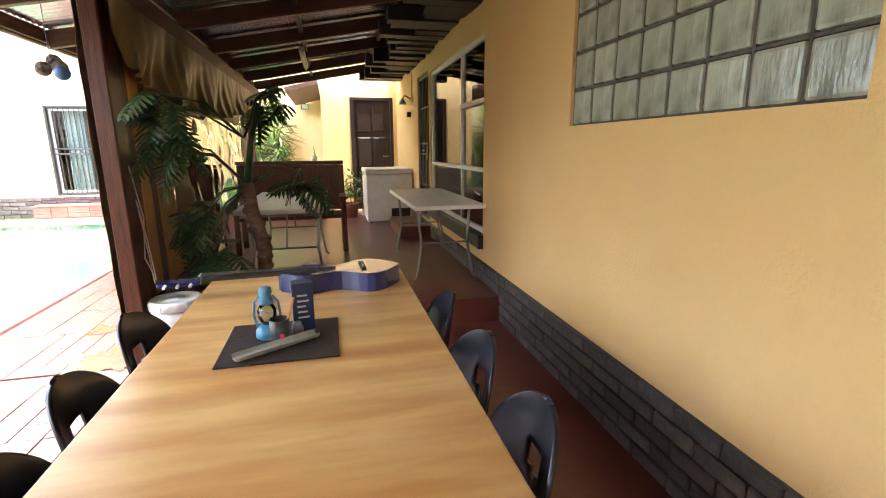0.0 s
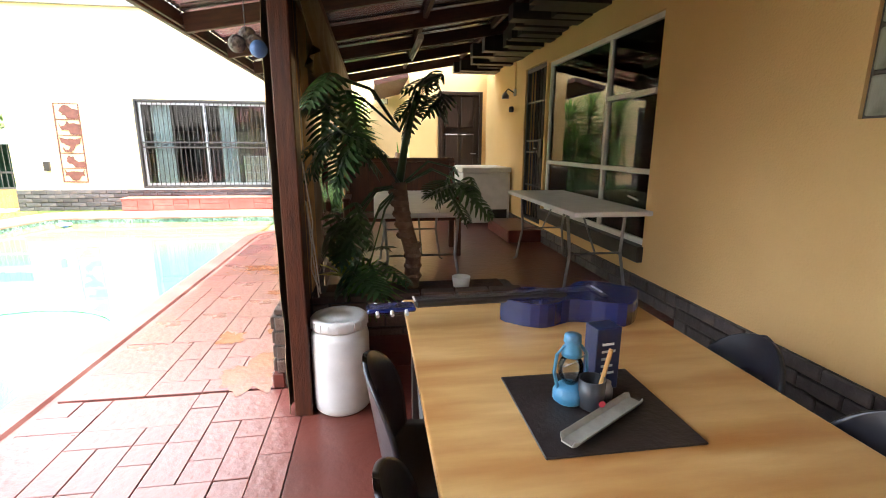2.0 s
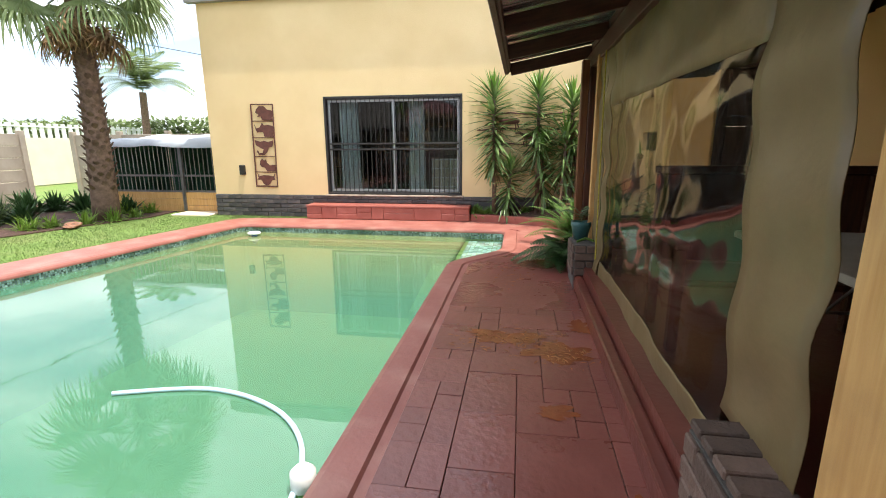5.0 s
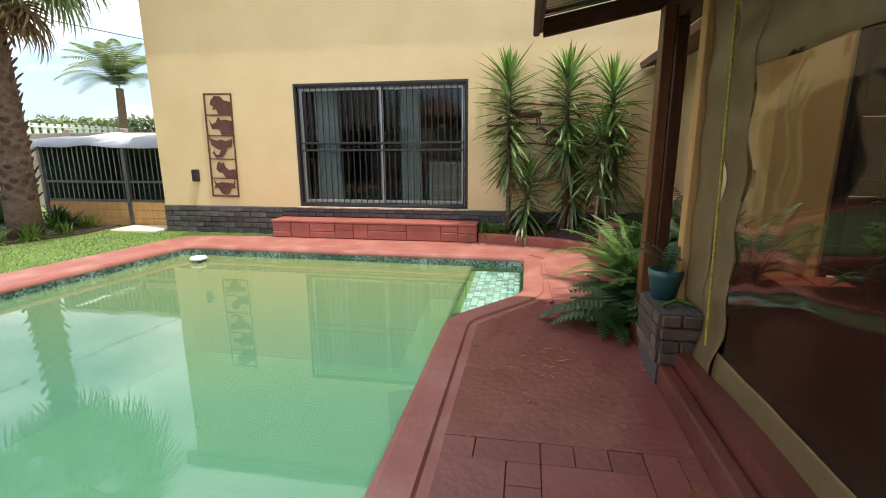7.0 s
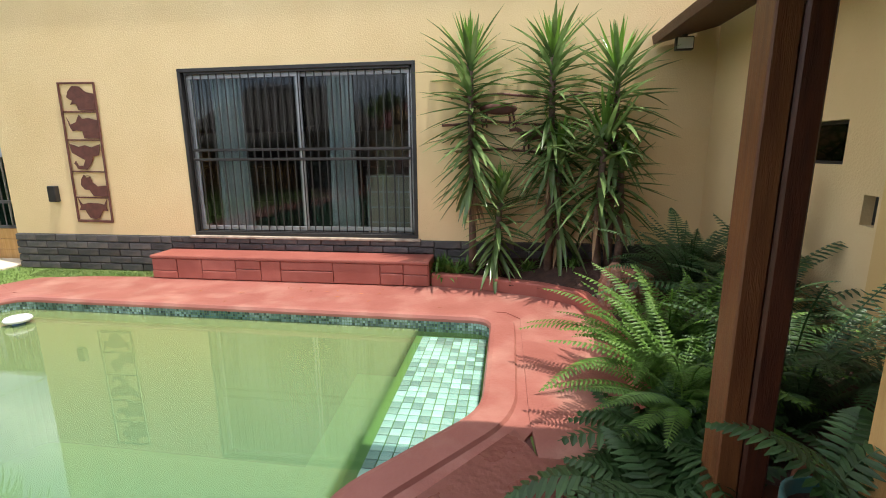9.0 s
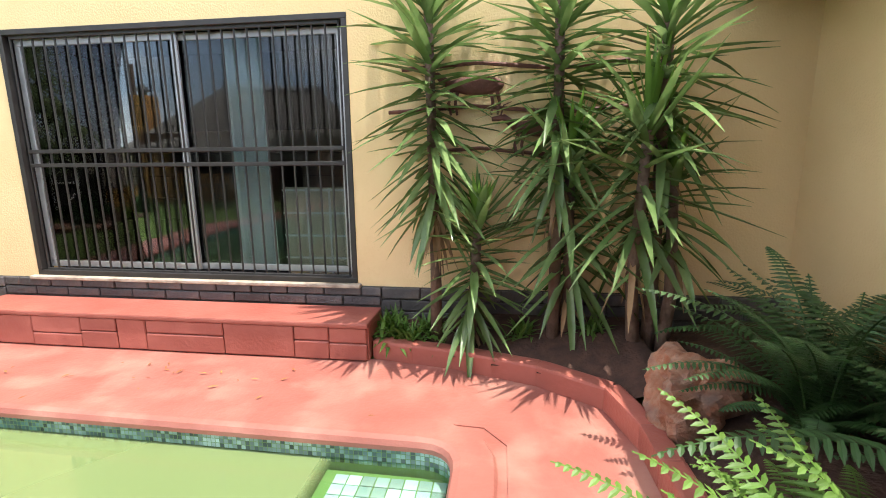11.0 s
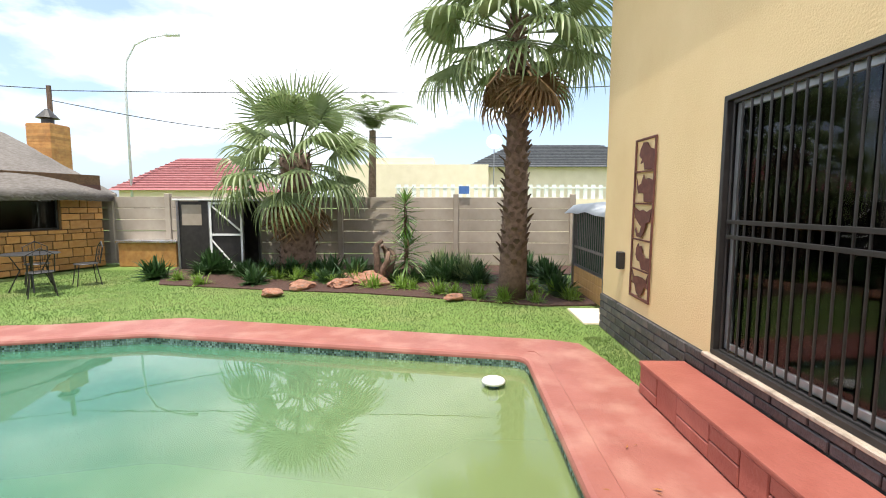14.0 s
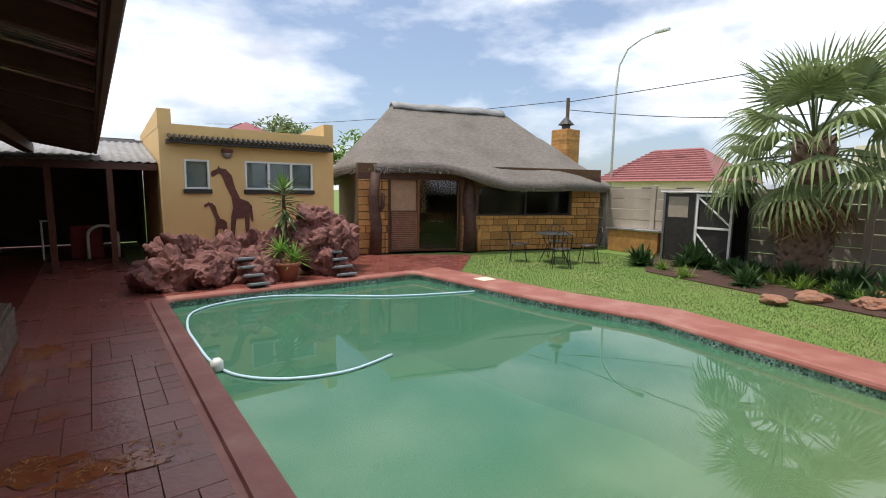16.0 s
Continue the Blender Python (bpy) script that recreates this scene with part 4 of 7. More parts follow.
part("tank", lathe(bmesh.new(), [(0.035, 0), (0.045, 0.008), (0.045, 0.03), (0.035, 0.045), (0.02, 0.055)]), lb, ln, smooth=True)
part("globe", lathe(bmesh.new(), [(0.02, 0.056), (0.034, 0.085), (0.034, 0.11), (0.022, 0.135)]), M["glass"], ln, "glass chimney", smooth=True)
part("cap", lathe(bmesh.new(), [(0.028, 0.136), (0.026, 0.15), (0.02, 0.17), (0.024, 0.176), (0.022, 0.195), (0.012, 0.2)]), lb, ln, smooth=True)
for s in (-1, 1):
    part("side_tube", T([(0.035 * s, 0, 0.04), (0.047 * s, 0, 0.09), (0.042 * s, 0, 0.14), (0.022 * s, 0, 0.165)], 0.005, 6), lb, ln)
part("bail", T([(-0.045, 0, 0.14), (-0.03, 0.03, 0.1), (0, 0.042, 0.08), (0.03, 0.03, 0.1), (0.045, 0, 0.14)], 0.0018, 5), M["steel"], ln, "wire handle")
ct = thing("carton", "tall navy blue carton standing on the mat", "box", (0.34, 2.94, 0.742), 8)
part("body", B(-0.04, 0.04, -0.03, 0.03, 0, 0.19, bev=0.002), mat("navy_card", (0.012, 0.02, 0.07), (0.018, 0.03, 0.09), 0.35, 20, 0.05, 60), ct)
for k in range(5):
    part("print", B(-0.022, 0.022 - 0.006 * (k % 3), -0.0315, -0.0302, 0.05 + 0.022 * k, 0.057 + 0.022 * k), M["curtain"], ct, "pale printed bars")
mg = thing("mug", "dark grey cup on the mat", "mug", (0.26, 2.83, 0.742))
part("body", lathe(bmesh.new(), [(0.027, 0), (0.033, 0.005), (0.036, 0.085), (0.033, 0.085), (0.030, 0.012)]), mat("grey_enamel", (0.03, 0.035, 0.045), (0.05, 0.055, 0.065), 0.4, 20), mg, smooth=True)
part("label_spot", lathe(bmesh.new(), [(0.009, 0), (0.009, 0.003)], 14), mat("red_label", (0.45, 0.03, 0.06), (0.5, 0.05, 0.08), 0.5, 20), mg).matrix_local = pose(0.012, -0.0375, 0.03, 90, 0, 0)
single("wooden_stick", T([(0.275, 2.83, 0.76), (0.315, 2.845, 0.90)], 0.006, 6), M["pine"], "pale wooden stick standing in the cup", "stick")
single("glass_jar", lathe(bmesh.new(), [(0.02, 0), (0.022, 0.004), (0.022, 0.03), (0.016, 0.042), (0.016, 0.05)], 16, (0.32, 2.87, 0.742)), M["steel"], "little shiny jar on the mat", "jar", smooth=True)
bm = bmesh.new()
prof = [(-0.028, 0.018), (-0.020, 0.002), (0.020, 0.002), (0.028, 0.018), (0.026, 0.019), (0.018, 0.006), (-0.018, 0.006), (-0.026, 0.019)]
rings = []
for sx in (-0.155, -0.145, 0.145, 0.155):
    q = 0.75 if abs(sx) > 0.15 else 1.0
    rings.append([bm.verts.new((sx, y * q, z + 0.002)) for y, z in prof])
for a, b in zip(rings[:-1], rings[1:]):
    for k in range(8):
        bm.faces.new((a[k], b[k], b[(k + 1) % 8], a[(k + 1) % 8]))
bm.faces.new(rings[0]), bm.faces.new(rings[-1][::-1])
single("pen_tray", bm, mat("dull_grey_metal", (0.30, 0.30, 0.27), (0.38, 0.38, 0.34), 0.5, 30, 0.3, 60), "worn grey metal tray strip lying on the mat", "tray", at=pose(0.26, 2.755, 0.743, 0, 0, 31))

# guitar
gt = thing("guitar", "blue acoustic guitar lying on its back on the table", "guitar", (0.50, 3.52, 0.7355), 3)
gt.scale = (1.1, 1.1, 1.05)
gblue = mat("gloss_blue_lacquer", (0.006, 0.014, 0.085), (0.010, 0.022, 0.12), 0.22, 6, 0.02, 40, coat=0.5)
outl = []
for k in range(48):
    a = 2 * math.pi * k / 48
    cx = math.cos(a)
    r = 0.135 + 0.035 * math.cos(a) if cx > 0 else 0.105 + 0.012 * abs(cx)
    w = 0.150 if cx > 0.25 else (0.118 if cx > -0.2 else 0.128)
    outl.append((0.235 * cx, 0.95 * math.sin(a) * (0.165 * math.exp(-((cx - 0.55) / 0.5) ** 2) + 0.125 * math.exp(-((cx + 0.62) / 0.42) ** 2))))
bm = prism(bmesh.new(), outl, 0.0, 0.092)
bmesh.ops.bevel(bm, geom=[e for e in bm.edges if abs(e.verts[0].co.z - e.verts[1].co.z) < 1e-4], offset=0.004, segments=2, affect="EDGES")
part("body", bm, gblue, gt).scale = (1.2, 1.12, 1.0)
part("soundhole", lathe(bmesh.new(), [(0.048, 0), (0.048, 0.002)], 24), M["black"], gt).matrix_local = pose(-0.07, 0, 0.0925)
part("bridge", B(0.09, 0.115, -0.07, 0.07, 0.093, 0.101, bev=0.003), M["black"], gt, "dark bridge")
part("saddle", B(0.10, 0.106, -0.04, 0.04, 0.1015, 0.106), M["white"], gt)
part("neck", B(-0.60, -0.10, -0.026, 0.026, 0.078, 0.104, bev=0.007), M["black"], gt, "dark fretboard and neck")
part("headstock", B(-0.77, -0.60, -0.036, 0.036, 0.068, 0.086, bev=0.006), gblue, gt)
part("nut", B(-0.606, -0.60, -0.025, 0.025, 0.1045, 0.109), M["white"], gt)
for k in range(3):
    for s in (-1, 1):
        part("tuning_peg", T([(-0.735 + 0.05 * k, 0.034 * s, 0.076), (-0.735 + 0.05 * k, 0.062 * s, 0.072)], 0.007, 6), M["white"], gt, "white tuning peg")
for k in range(6):
    part("string", T([(-0.60, -0.02 + 0.008 * k, 0.110), (0.103, -0.027 + 0.0108 * k, 0.107)], 0.0006, 4), M["steel"], gt)

# white drum
bk = thing("plastic_drum", "tall white plastic drum with a screw lid beside the post", "drum", (-0.510, 4.20, 0.002))
part("body", lathe(bmesh.new(), [(0.135, 0), (0.150, 0.015), (0.156, 0.06), (0.156, 0.42), (0.150, 0.445), (0.138, 0.455), (0.138, 0.475)], 40), M["plastic_white"], bk, smooth=True)
part("lid", lathe(bmesh.new(), [(0.146, 0.474), (0.150, 0.478), (0.150, 0.525), (0.142, 0.533), (0.120, 0.533), (0.117, 0.528), (0.05, 0.528), (0.048, 0.531), (0.01, 0.531)], 40), M["plastic_white"], bk, smooth=True)
for k in range(20):
    a = 2 * math.pi * k / 20
    part("lid_rib", B(-0.003, 0.003, -0.004, 0.004, 0.48, 0.522), M["plastic_white"], bk).matrix_local = pose(0.1515 * math.cos(a), 0.1515 * math.sin(a), 0, 0, 0, math.degrees(a))


def trestle(at, rz, ln_, wd_, label):
    t_ = thing("folding_table", label, "table", at, rz, "folding tables")
    part("tabletop", B(-wd_ / 2, wd_ / 2, -ln_ / 2, ln_ / 2, 0.69, 0.73, bev=0.012, seg=2), M["plastic_white"], t_)
    for s in (-1, 1):
        y = s * (ln_ / 2 - 0.28)
        for sx in (-1, 1):
            part("leg", T([(sx * (wd_ / 2 - 0.07), y, 0.69), (sx * (wd_ / 2 - 0.10), y + s * 0.02, 0.35), (sx * (wd_ / 2 - 0.05), y + s * 0.05, 0.03), (sx * (wd_ / 2 - 0.02), y + s * 0.06, 0.013)], 0.013, 8), M["steel"], t_)
        part("crossbar", T([(-wd_ / 2 + 0.10, y + s * 0.02, 0.35), (wd_ / 2 - 0.10, y + s * 0.02, 0.35)], 0.010, 6), M["steel"], t_)
        part("brace", T([(0, y + s * 0.01, 0.36), (0, y - s * 0.30, 0.685)], 0.008, 6), M["steel"], t_)
    return t_


trestle((1.48, 5.88, ZS), 0, 1.75, 0.64, "white plastic folding table standing below the veranda window")
trestle((0.06, 5.98, ZS), 0, 1.72, 0.74, "white plastic folding table in front of the wooden bench")

bn = thing("wooden_bench", "dark red-stained wooden bench with a high back", "bench", (0.0, 7.12, ZS))
part("backrest", B(-0.62, 0.62, 0.12, 0.16, 0.45, 1.02, bev=0.008), M["timber"], bn)
part("top_rail", B(-0.64, 0.64, 0.10, 0.18, 1.022, 1.07, bev=0.008), M["timber"], bn)
part("seat", B(-0.60, 0.60, -0.34, 0.118, 0.40, 0.44, bev=0.008), M["timber"], bn)
for x in (-0.63, 0.58):
    part("leg", B(x, x + 0.06, 0.10, 0.17, 0, 1.018, bev=0.006), M["timber"], bn)
    part("leg", B(x, x + 0.06, -0.36, -0.30, 0, 0.62, bev=0.006), M["timber"], bn)
    part("armrest", B(x - 0.01, x + 0.07, -0.38, 0.098, 0.622, 0.66, bev=0.008), M["timber"], bn)

fz = thing("chest_freezer", "white chest freezer against the wall near the door", "freezer", (1.41, 9.25, ZS))
part("body", B(-0.375, 0.375, -0.48, 0.48, 0.03, 0.80, bev=0.02, seg=2), M["plastic_white"], fz)
part("lid", B(-0.385, 0.385, -0.49, 0.49, 0.806, 0.885, bev=0.02, seg=2), M["plastic_white"], fz)
part("grille", B(0.02, 0.33, -0.486, -0.481, 0.06, 0.24), M["black"], fz, "black compressor grille")
part("handle", B(-0.393, -0.386, -0.10, 0.10, 0.78, 0.84, bev=0.003), M["steel"], fz)
for x in (-0.32, 0.32):
    for y in (-0.44, 0.44):
        part("foot", T([(x, y, 0), (x, y, 0.032)], 0.02, 10), M["black"], fz)

tl = thing("tube_light", "white fluorescent batten under the rafters", "light", (0.23, 7.63, roof_z(0.23) - 0.125))
part("housing", B(-0.03, 0.03, -0.6, 0.6, 0.0, 0.05, bev=0.005), M["white"], tl)
part("tube", T([(0, -0.57, -0.016), (0, 0.57, -0.016)], 0.013, 10), M["white"], tl)
sc = thing("wall_light", "small bracket light with a cable on the wall", "light", (XE - 0.003, 8.75, 2.20))
part("bracket", B(-0.03, 0.0, -0.03, 0.03, -0.05, 0.05, bev=0.006), M["white"], sc)
part("arm", T([(-0.03, 0, 0), (-0.12, 0, 0.05), (-0.16, 0, 0.0)], 0.010, 7), M["black"], sc)
part("lamp_head", lathe(bmesh.new(), [(0.02, 0), (0.055, -0.05), (0.05, -0.09)], 16, (-0.16, 0, 0.0)), M["steel"], sc, smooth=True)
part("sensor", lathe(bmesh.new(), [(0.03, -0.2), (0.04, -0.23), (0.035, -0.28)], 14, (-0.06, 0, 0)), M["black"], sc, "dark round sensor", smooth=True)
part("cable", T([(-0.008, 0, 0.05), (-0.008, 0.02, 0.62)], 0.008, 6), M["wall"], sc)
single("air_vent", B(XE - 0.012, XE - 0.002, 8.0, 8.15, 2.62, 2.72, bev=0.003), M["wall"], "painted air vent high on the wall", "vent")

# hanging woven balls
hb = thing("hanging_ornament", "cluster of woven dark and pale balls hanging from the rafter", "ornament", (-0.79, 3.83, 1.82))
wov = mat("woven_cane", (0.04, 0.03, 0.025), (0.30, 0.26, 0.22), 0.6, 55, 0.6, 60)
for dx, dy, dz, mt in ((-0.035, 0, 0, wov), (0.03, 0.015, 0.008, wov), (0.05, -0.02, -0.02, M["blueplastic"]), (0.0, 0.03, 0.038, wov)):
    bm = bmesh.new()
    bmesh.ops.create_icosphere(bm, subdivisions=3, radius=0.034)
    part("ball", bm, mt, hb, smooth=True).location = (dx, dy, dz)
part("cord", T([(0, 0, 0.05), (0, 0, roof_z(-0.79) - 1.82 - 0.03)], 0.002, 5), M["black"], hb)

# drainpipe foot and cables on the post
single("cable_loop", T([(-0.652, 4.17, 1.35), (-0.62, 4.19, 1.05), (-0.64, 4.18, 0.80), (-0.60, 4.19, 0.66), (-0.62, 4.20, 0.9), (-0.65, 4.20, 1.15), (-0.63, 4.21, 0.85), (-0.61, 4.19, 0.64)], 0.004, 5), mat("pale_cable", (0.5, 0.47, 0.4), (0.4, 0.38, 0.33), 0.6, 20), "pale cable looped on the veranda post", "cable")
single("small_tub", lathe(bmesh.new(), [(0.055, 0), (0.065, 0.07), (0.062, 0.07), (0.053, 0.006)], 20, (0.28, 4.83, 0.472)), M["plastic_white"], "small white plastic tub on the planter", "tub", smooth=True)

# ---- north house fittings ----
st = thing("poolside_step", "long red painted step below the sliding window", "step")
part("top", B(-5.755, -2.45, 12.735, YN - 0.034, 0.238, 0.276, bev=0.012, seg=2), M["step"], st)
part("core", B(-5.735, -2.47, 12.765, YN - 0.034, 0.0, 0.238), M["step"], st)
part("return", B(-2.465, -2.453, 12.771, YN - 0.034, 0.0, 0.236), M["step"], st)
ux = -5.745
while ux < -2.50:
    lw = min(rng.uniform(0.22, 0.62), -2.46 - ux)
    if rng.random() < 0.45:
        h_ = rng.uniform(0.09, 0.14)
        part("block", B(ux + 0.002, ux + lw - 0.002, 12.743, 12.769, 0.004, h_ - 0.003, bev=0.006), M["step"], st)
        part("block", B(ux + 0.004, ux + lw - 0.004, 12.743 + rng.uniform(0, 0.006), 12.769, h_ + 0.004, 0.236, bev=0.006), M["step"], st)
    else:
        part("block", B(ux + 0.004, ux + lw - 0.004, 12.741 + rng.uniform(0, 0.008), 12.769, 0.004, 0.236, bev=0.007), M["step"], st)
    ux += lw
# metal wall art: frame with five cut-out plates
art = thing("wall_art", "rusty metal frame with five animal cut-outs on the wall", "wall art", (-6.765, YN - 0.02, 1.43), 0)
art.matrix_world = pose(-6.765, YN - 0.02, 1.43, 0, 1.0, 0)
bm = frame_rect(bmesh.new(), -0.25, 0.25, -0.84, 0.84, -0.012, 0.008, 0.022)
part("frame", bm, M["rust"], art)
zs = [-0.82, -0.53, -0.21, 0.17, 0.50, 0.82]


def beast(w, h, kind):
    """Outline of an animal shape in a plate w by h: bulls' and elephants' heads face out, the rest look aside."""
    shapes = {
        "buffalo": [(-0.46, 0.48), (-0.36, 0.22), (-0.16, 0.28), (0.16, 0.28), (0.36, 0.22), (0.46, 0.48), (0.40, 0.10), (0.46, -0.06), (0.28, -0.06), (0.15, -0.40), (0.0, -0.48), (-0.15, -0.40), (-0.28, -0.06), (-0.46, -0.06), (-0.40, 0.10)],
        "elephant": [(-0.48, 0.42), (-0.20, 0.30), (0.0, 0.36), (0.20, 0.30), (0.48, 0.40), (0.40, 0.02), (0.22, -0.02), (0.12, -0.30), (-0.02, -0.46), (-0.30, -0.46), (-0.40, -0.26), (-0.34, -0.16), (-0.28, -0.34), (-0.12, -0.34), (-0.04, -0.14), (-0.24, -0.02), (-0.42, 0.10)],
        "lion": [(-0.34, 0.02), (-0.28, 0.24), (-0.12, 0.46), (0.10, 0.44), (0.24, 0.24), (0.50, 0.16), (0.50, -0.48), (-0.02, -0.48), (-0.08, -0.22), (-0.26, -0.26), (-0.18, -0.10)],
        "rhino": [(-0.44, 0.34), (-0.34, 0.06), (-0.16, 0.14), (-0.04, 0.44), (0.04, 0.26), (0.24, 0.30), (0.50, 0.22), (0.50, -0.48), (0.04, -0.48), (0.0, -0.20), (-0.18, -0.16), (-0.30, -0.20), (-0.38, 0.02)],
        "cat": [(-0.30, -0.02), (-0.26, 0.22), (-0.16, 0.40), (-0.10, 0.28), (0.02, 0.34), (0.08, 0.10), (0.22, -0.06), (0.50, -0.02), (0.50, -0.48), (0.06, -0.48), (-0.04, -0.24), (-0.20, -0.20)],
    }
    return [(x * w, z * h) for x, z in shapes[kind]]


for i in range(5):
    zc, hh = (zs[i] + zs[i + 1]) / 2, zs[i + 1] - zs[i]
    part("crossbar", B(-0.228, 0.228, -0.010, 0.006, zs[i] - 0.008, zs[i] + 0.008), M["rust"], art)
    bm = bmesh.new()
    prism(bm, beast(0.44, hh * 0.93, ("buffalo", "cat", "elephant", "rhino", "lion")[i]), -0.004, 0.004)
    for k in range(3):
        bmesh.ops.subdivide_edges(bm, edges=[e for e in bm.edges if e.calc_length() > 0.07 and abs(e.verts[0].co.z - e.verts[1].co.z) < 1e-4], cuts=1)
    for v_ in bm.verts:
        v_.co.x += 0.006 * noise.noise((v_.co.x * 30, v_.co.y * 30, i))
        v_.co.y += 0.006 * noise.noise((v_.co.x * 30, v_.co.y * 30, i + 9))
    part("plate", bm, M["rust"], art).matrix_local = pose(0.0, -0.001, zc, 90, 0, 0)
a2 = thing("wall_relief", "rusty metal wall relief behind the tall plants", "wall art", (-1.50, YN - 0.03, 1.70))
for k, (zz, ww) in enumerate(((0.28, 0.75), (0.0, 0.85), (-0.28, 0.7))):
    part("crossbar", T([(-ww, 0, zz), (-0.3 * ww, -0.01, zz + 0.03), (0.4 * ww, 0, zz - 0.02), (ww, 0, zz + 0.02)], 0.014, 6), M["rust"], a2)
    if k < 2:
        bx, bz = -0.25 + 0.45 * k, zz - 0.12
        bm = bmesh.new()
        bmesh.ops.create_icosphere(bm, subdivisions=3, radius=1.0)
        for v_ in bm.verts:
            v_.co = Vector((0.20 * v_.co.x, 0.035 * v_.co.y, (0.062 + 0.012 * v_.co.x) * v_.co.z))
        part("body", bm, M["rust"], a2, "beaten metal animal body", smooth=True).location = (bx, -0.04, bz)
        for lx in (-0.15, -0.11, 0.11, 0.15):
            part("leg", T([(bx + lx, -0.04, bz - 0.03), (bx + lx * 1.15, -0.035, bz - 0.11), (bx + lx * 1.05, -0.03, bz - 0.19)], 0.014, 6, 0.008), M["rust"], a2)
        part("neck", T([(bx - 0.17, -0.04, bz + 0.01), (bx - 0.25, -0.045, bz + 0.07), (bx - 0.33, -0.045, bz + 0.06)], 0.030, 8, 0.016), M["rust"], a2, smooth=True)
        part("horn", T([(bx - 0.27, -0.045, bz + 0.08), (bx - 0.25, -0.045, bz + 0.15), (bx - 0.20, -0.045, bz + 0.17)], 0.008, 5, 0.003), M["rust"], a2)
wl = thing("wall_lamp", "small black box lamp on the house wall", "light", (-7.30, YN - 0.002, 0.945))
part("body", B(-0.055, 0.055, -0.07, 0.0, -0.10, 0.10, bev=0.008), M["black"], wl)
fl = thing("floodlight", "small floodlight under the eave", "light", (-0.02, 12.92, 2.40))
part("housing", B(-0.08, 0.08, -0.02, 0.04, -0.06, 0.06, bev=0.008), M["black"], fl)
part("lens", B(-0.068, 0.068, -0.026, -0.021, -0.048, 0.048), M["white"], fl, "pale glass lens")
part("bracket", B(-0.02, 0.02, -0.01, 0.02, 0.06, 0.02 + 0.06), M["black"], fl)
single("socket_box", B(-0.42, -0.28, YN - 0.05, YN - 0.002, 0.42, 0.54, bev=0.006), M["cream"], "cream weatherproof socket on the wall", "socket")

# ---- yard: thatched lapa ----
LM = pose(-6.93, -0.09, 0, 0, 0, math.degrees(math.atan2(0.325, -0.946)))
lapa = thing("thatched_lapa", "thatched entertainment house with ochre stone walls", "house")
lapa.matrix_world = LM
CLAD = []


def lp(name, bm, material, label="", smooth=False, parent=None):
    return part(name, bm, material, parent or lapa, label, smooth)


bm = bmesh.new()
wall_holes(bm, 0.0, 7.15, 0.0, 2.3, [(0.78, 2.74, 0.0, 2.1), (3.25, 6.15, 0.98, 1.75)], lambda a, b, c, d: box(bm, a, b, 0.03, 0.25, c, d))
box(bm, 0.0, 0.22, 0.25, 5.0, 0, 2.3)
box(bm, 6.93, 7.15, 0.25, 5.0, 0, 1.9)
box(bm, 0.22, 6.93, 4.8, 5.0, 0, 2.2)
lp("wall", bm, M["stonejoint"], "dark jointed wall core")
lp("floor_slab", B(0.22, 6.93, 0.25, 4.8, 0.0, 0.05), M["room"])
lp("fringe_beam", B(0.0, 7.15, 0.02, 0.2, 1.9, 2.06), M["rafter"])
dk = lp("sliding_door", frame_rect(bmesh.new(), 0.80, 2.72, 0.03, 2.08, 0.08, 0.14, 0.05), M["timber"], "brown framed sliding door")
o = lp("pane", B(1.62, 2.66, 0.108, 0.112, 0.08, 2.02), M["glass"], parent=dk)
lp("mullion", B(1.55, 1.61, 0.07, 0.15, 0.08, 2.03), M["timber_orange"], parent=dk)
lp("inner_drape", B(0.86, 1.54, 0.15, 0.16, 1.1, 2.02), mat("peach_drape", (0.36, 0.22, 0.13), (0.42, 0.27, 0.17), 0.8, 8), parent=dk)
for k in range(20):
    lp("slat", B(0.86, 1.54, 0.06, 0.075, 0.09 + 0.05 * k, 0.125 + 0.05 * k, bev=0.003), mat("reed_slat", (0.22, 0.10, 0.06), (0.30, 0.15, 0.09), 0.7, 10) if k == 0 else bpy.data.materials["reed_slat"], parent=dk)
wf = lp("window", frame_rect(bmesh.new(), 3.25, 6.15, 0.98, 1.75, 0.06, 0.12, 0.04), M["black"], "long dark window")
lp("pane", B(3.3, 6.1, 0.088, 0.092, 1.02, 1.71), M["glass"], parent=wf)
lp("mullion", B(4.68, 4.74, 0.055, 0.125, 1.02, 1.71), M["black"], parent=wf)
for x_, w_, h_ in ((0.42, 0.16, 2.05), (2.98, 0.18, 2.05)):
    pts = [(x_, -0.02, 0), (x_ + 0.03, -0.03, 0.7), (x_ - 0.04, -0.02, 1.4), (x_ + 0.02, 0.0, h_)]
    lp("trunk_post", T(pts, w_, 10, w_ * 0.8), mat("dark_log", (0.05, 0.022, 0.015), (0.09, 0.04, 0.027), 0.7, 8, 0.8, 30) if "dark_log" not in bpy.data.materials else bpy.data.materials["dark_log"], "dark log beside the door", smooth=True)
    lp("branch", T([(x_, -0.05, 1.0), (x_ + 0.18, -0.1, 1.2), (x_ + 0.2, -0.08, 1.55)], 0.06, 8, 0.04), bpy.data.materials["dark_log"], smooth=True)
lp("log", T([(3.25, -0.05, 0), (3.27, -0.05, 0.6)], 0.06, 9), M["stone"], "pale log stump", smooth=True)

# thatch: shell from ridge to a rounded eave
NA, NT = 128, 22
verts, faces = [], []


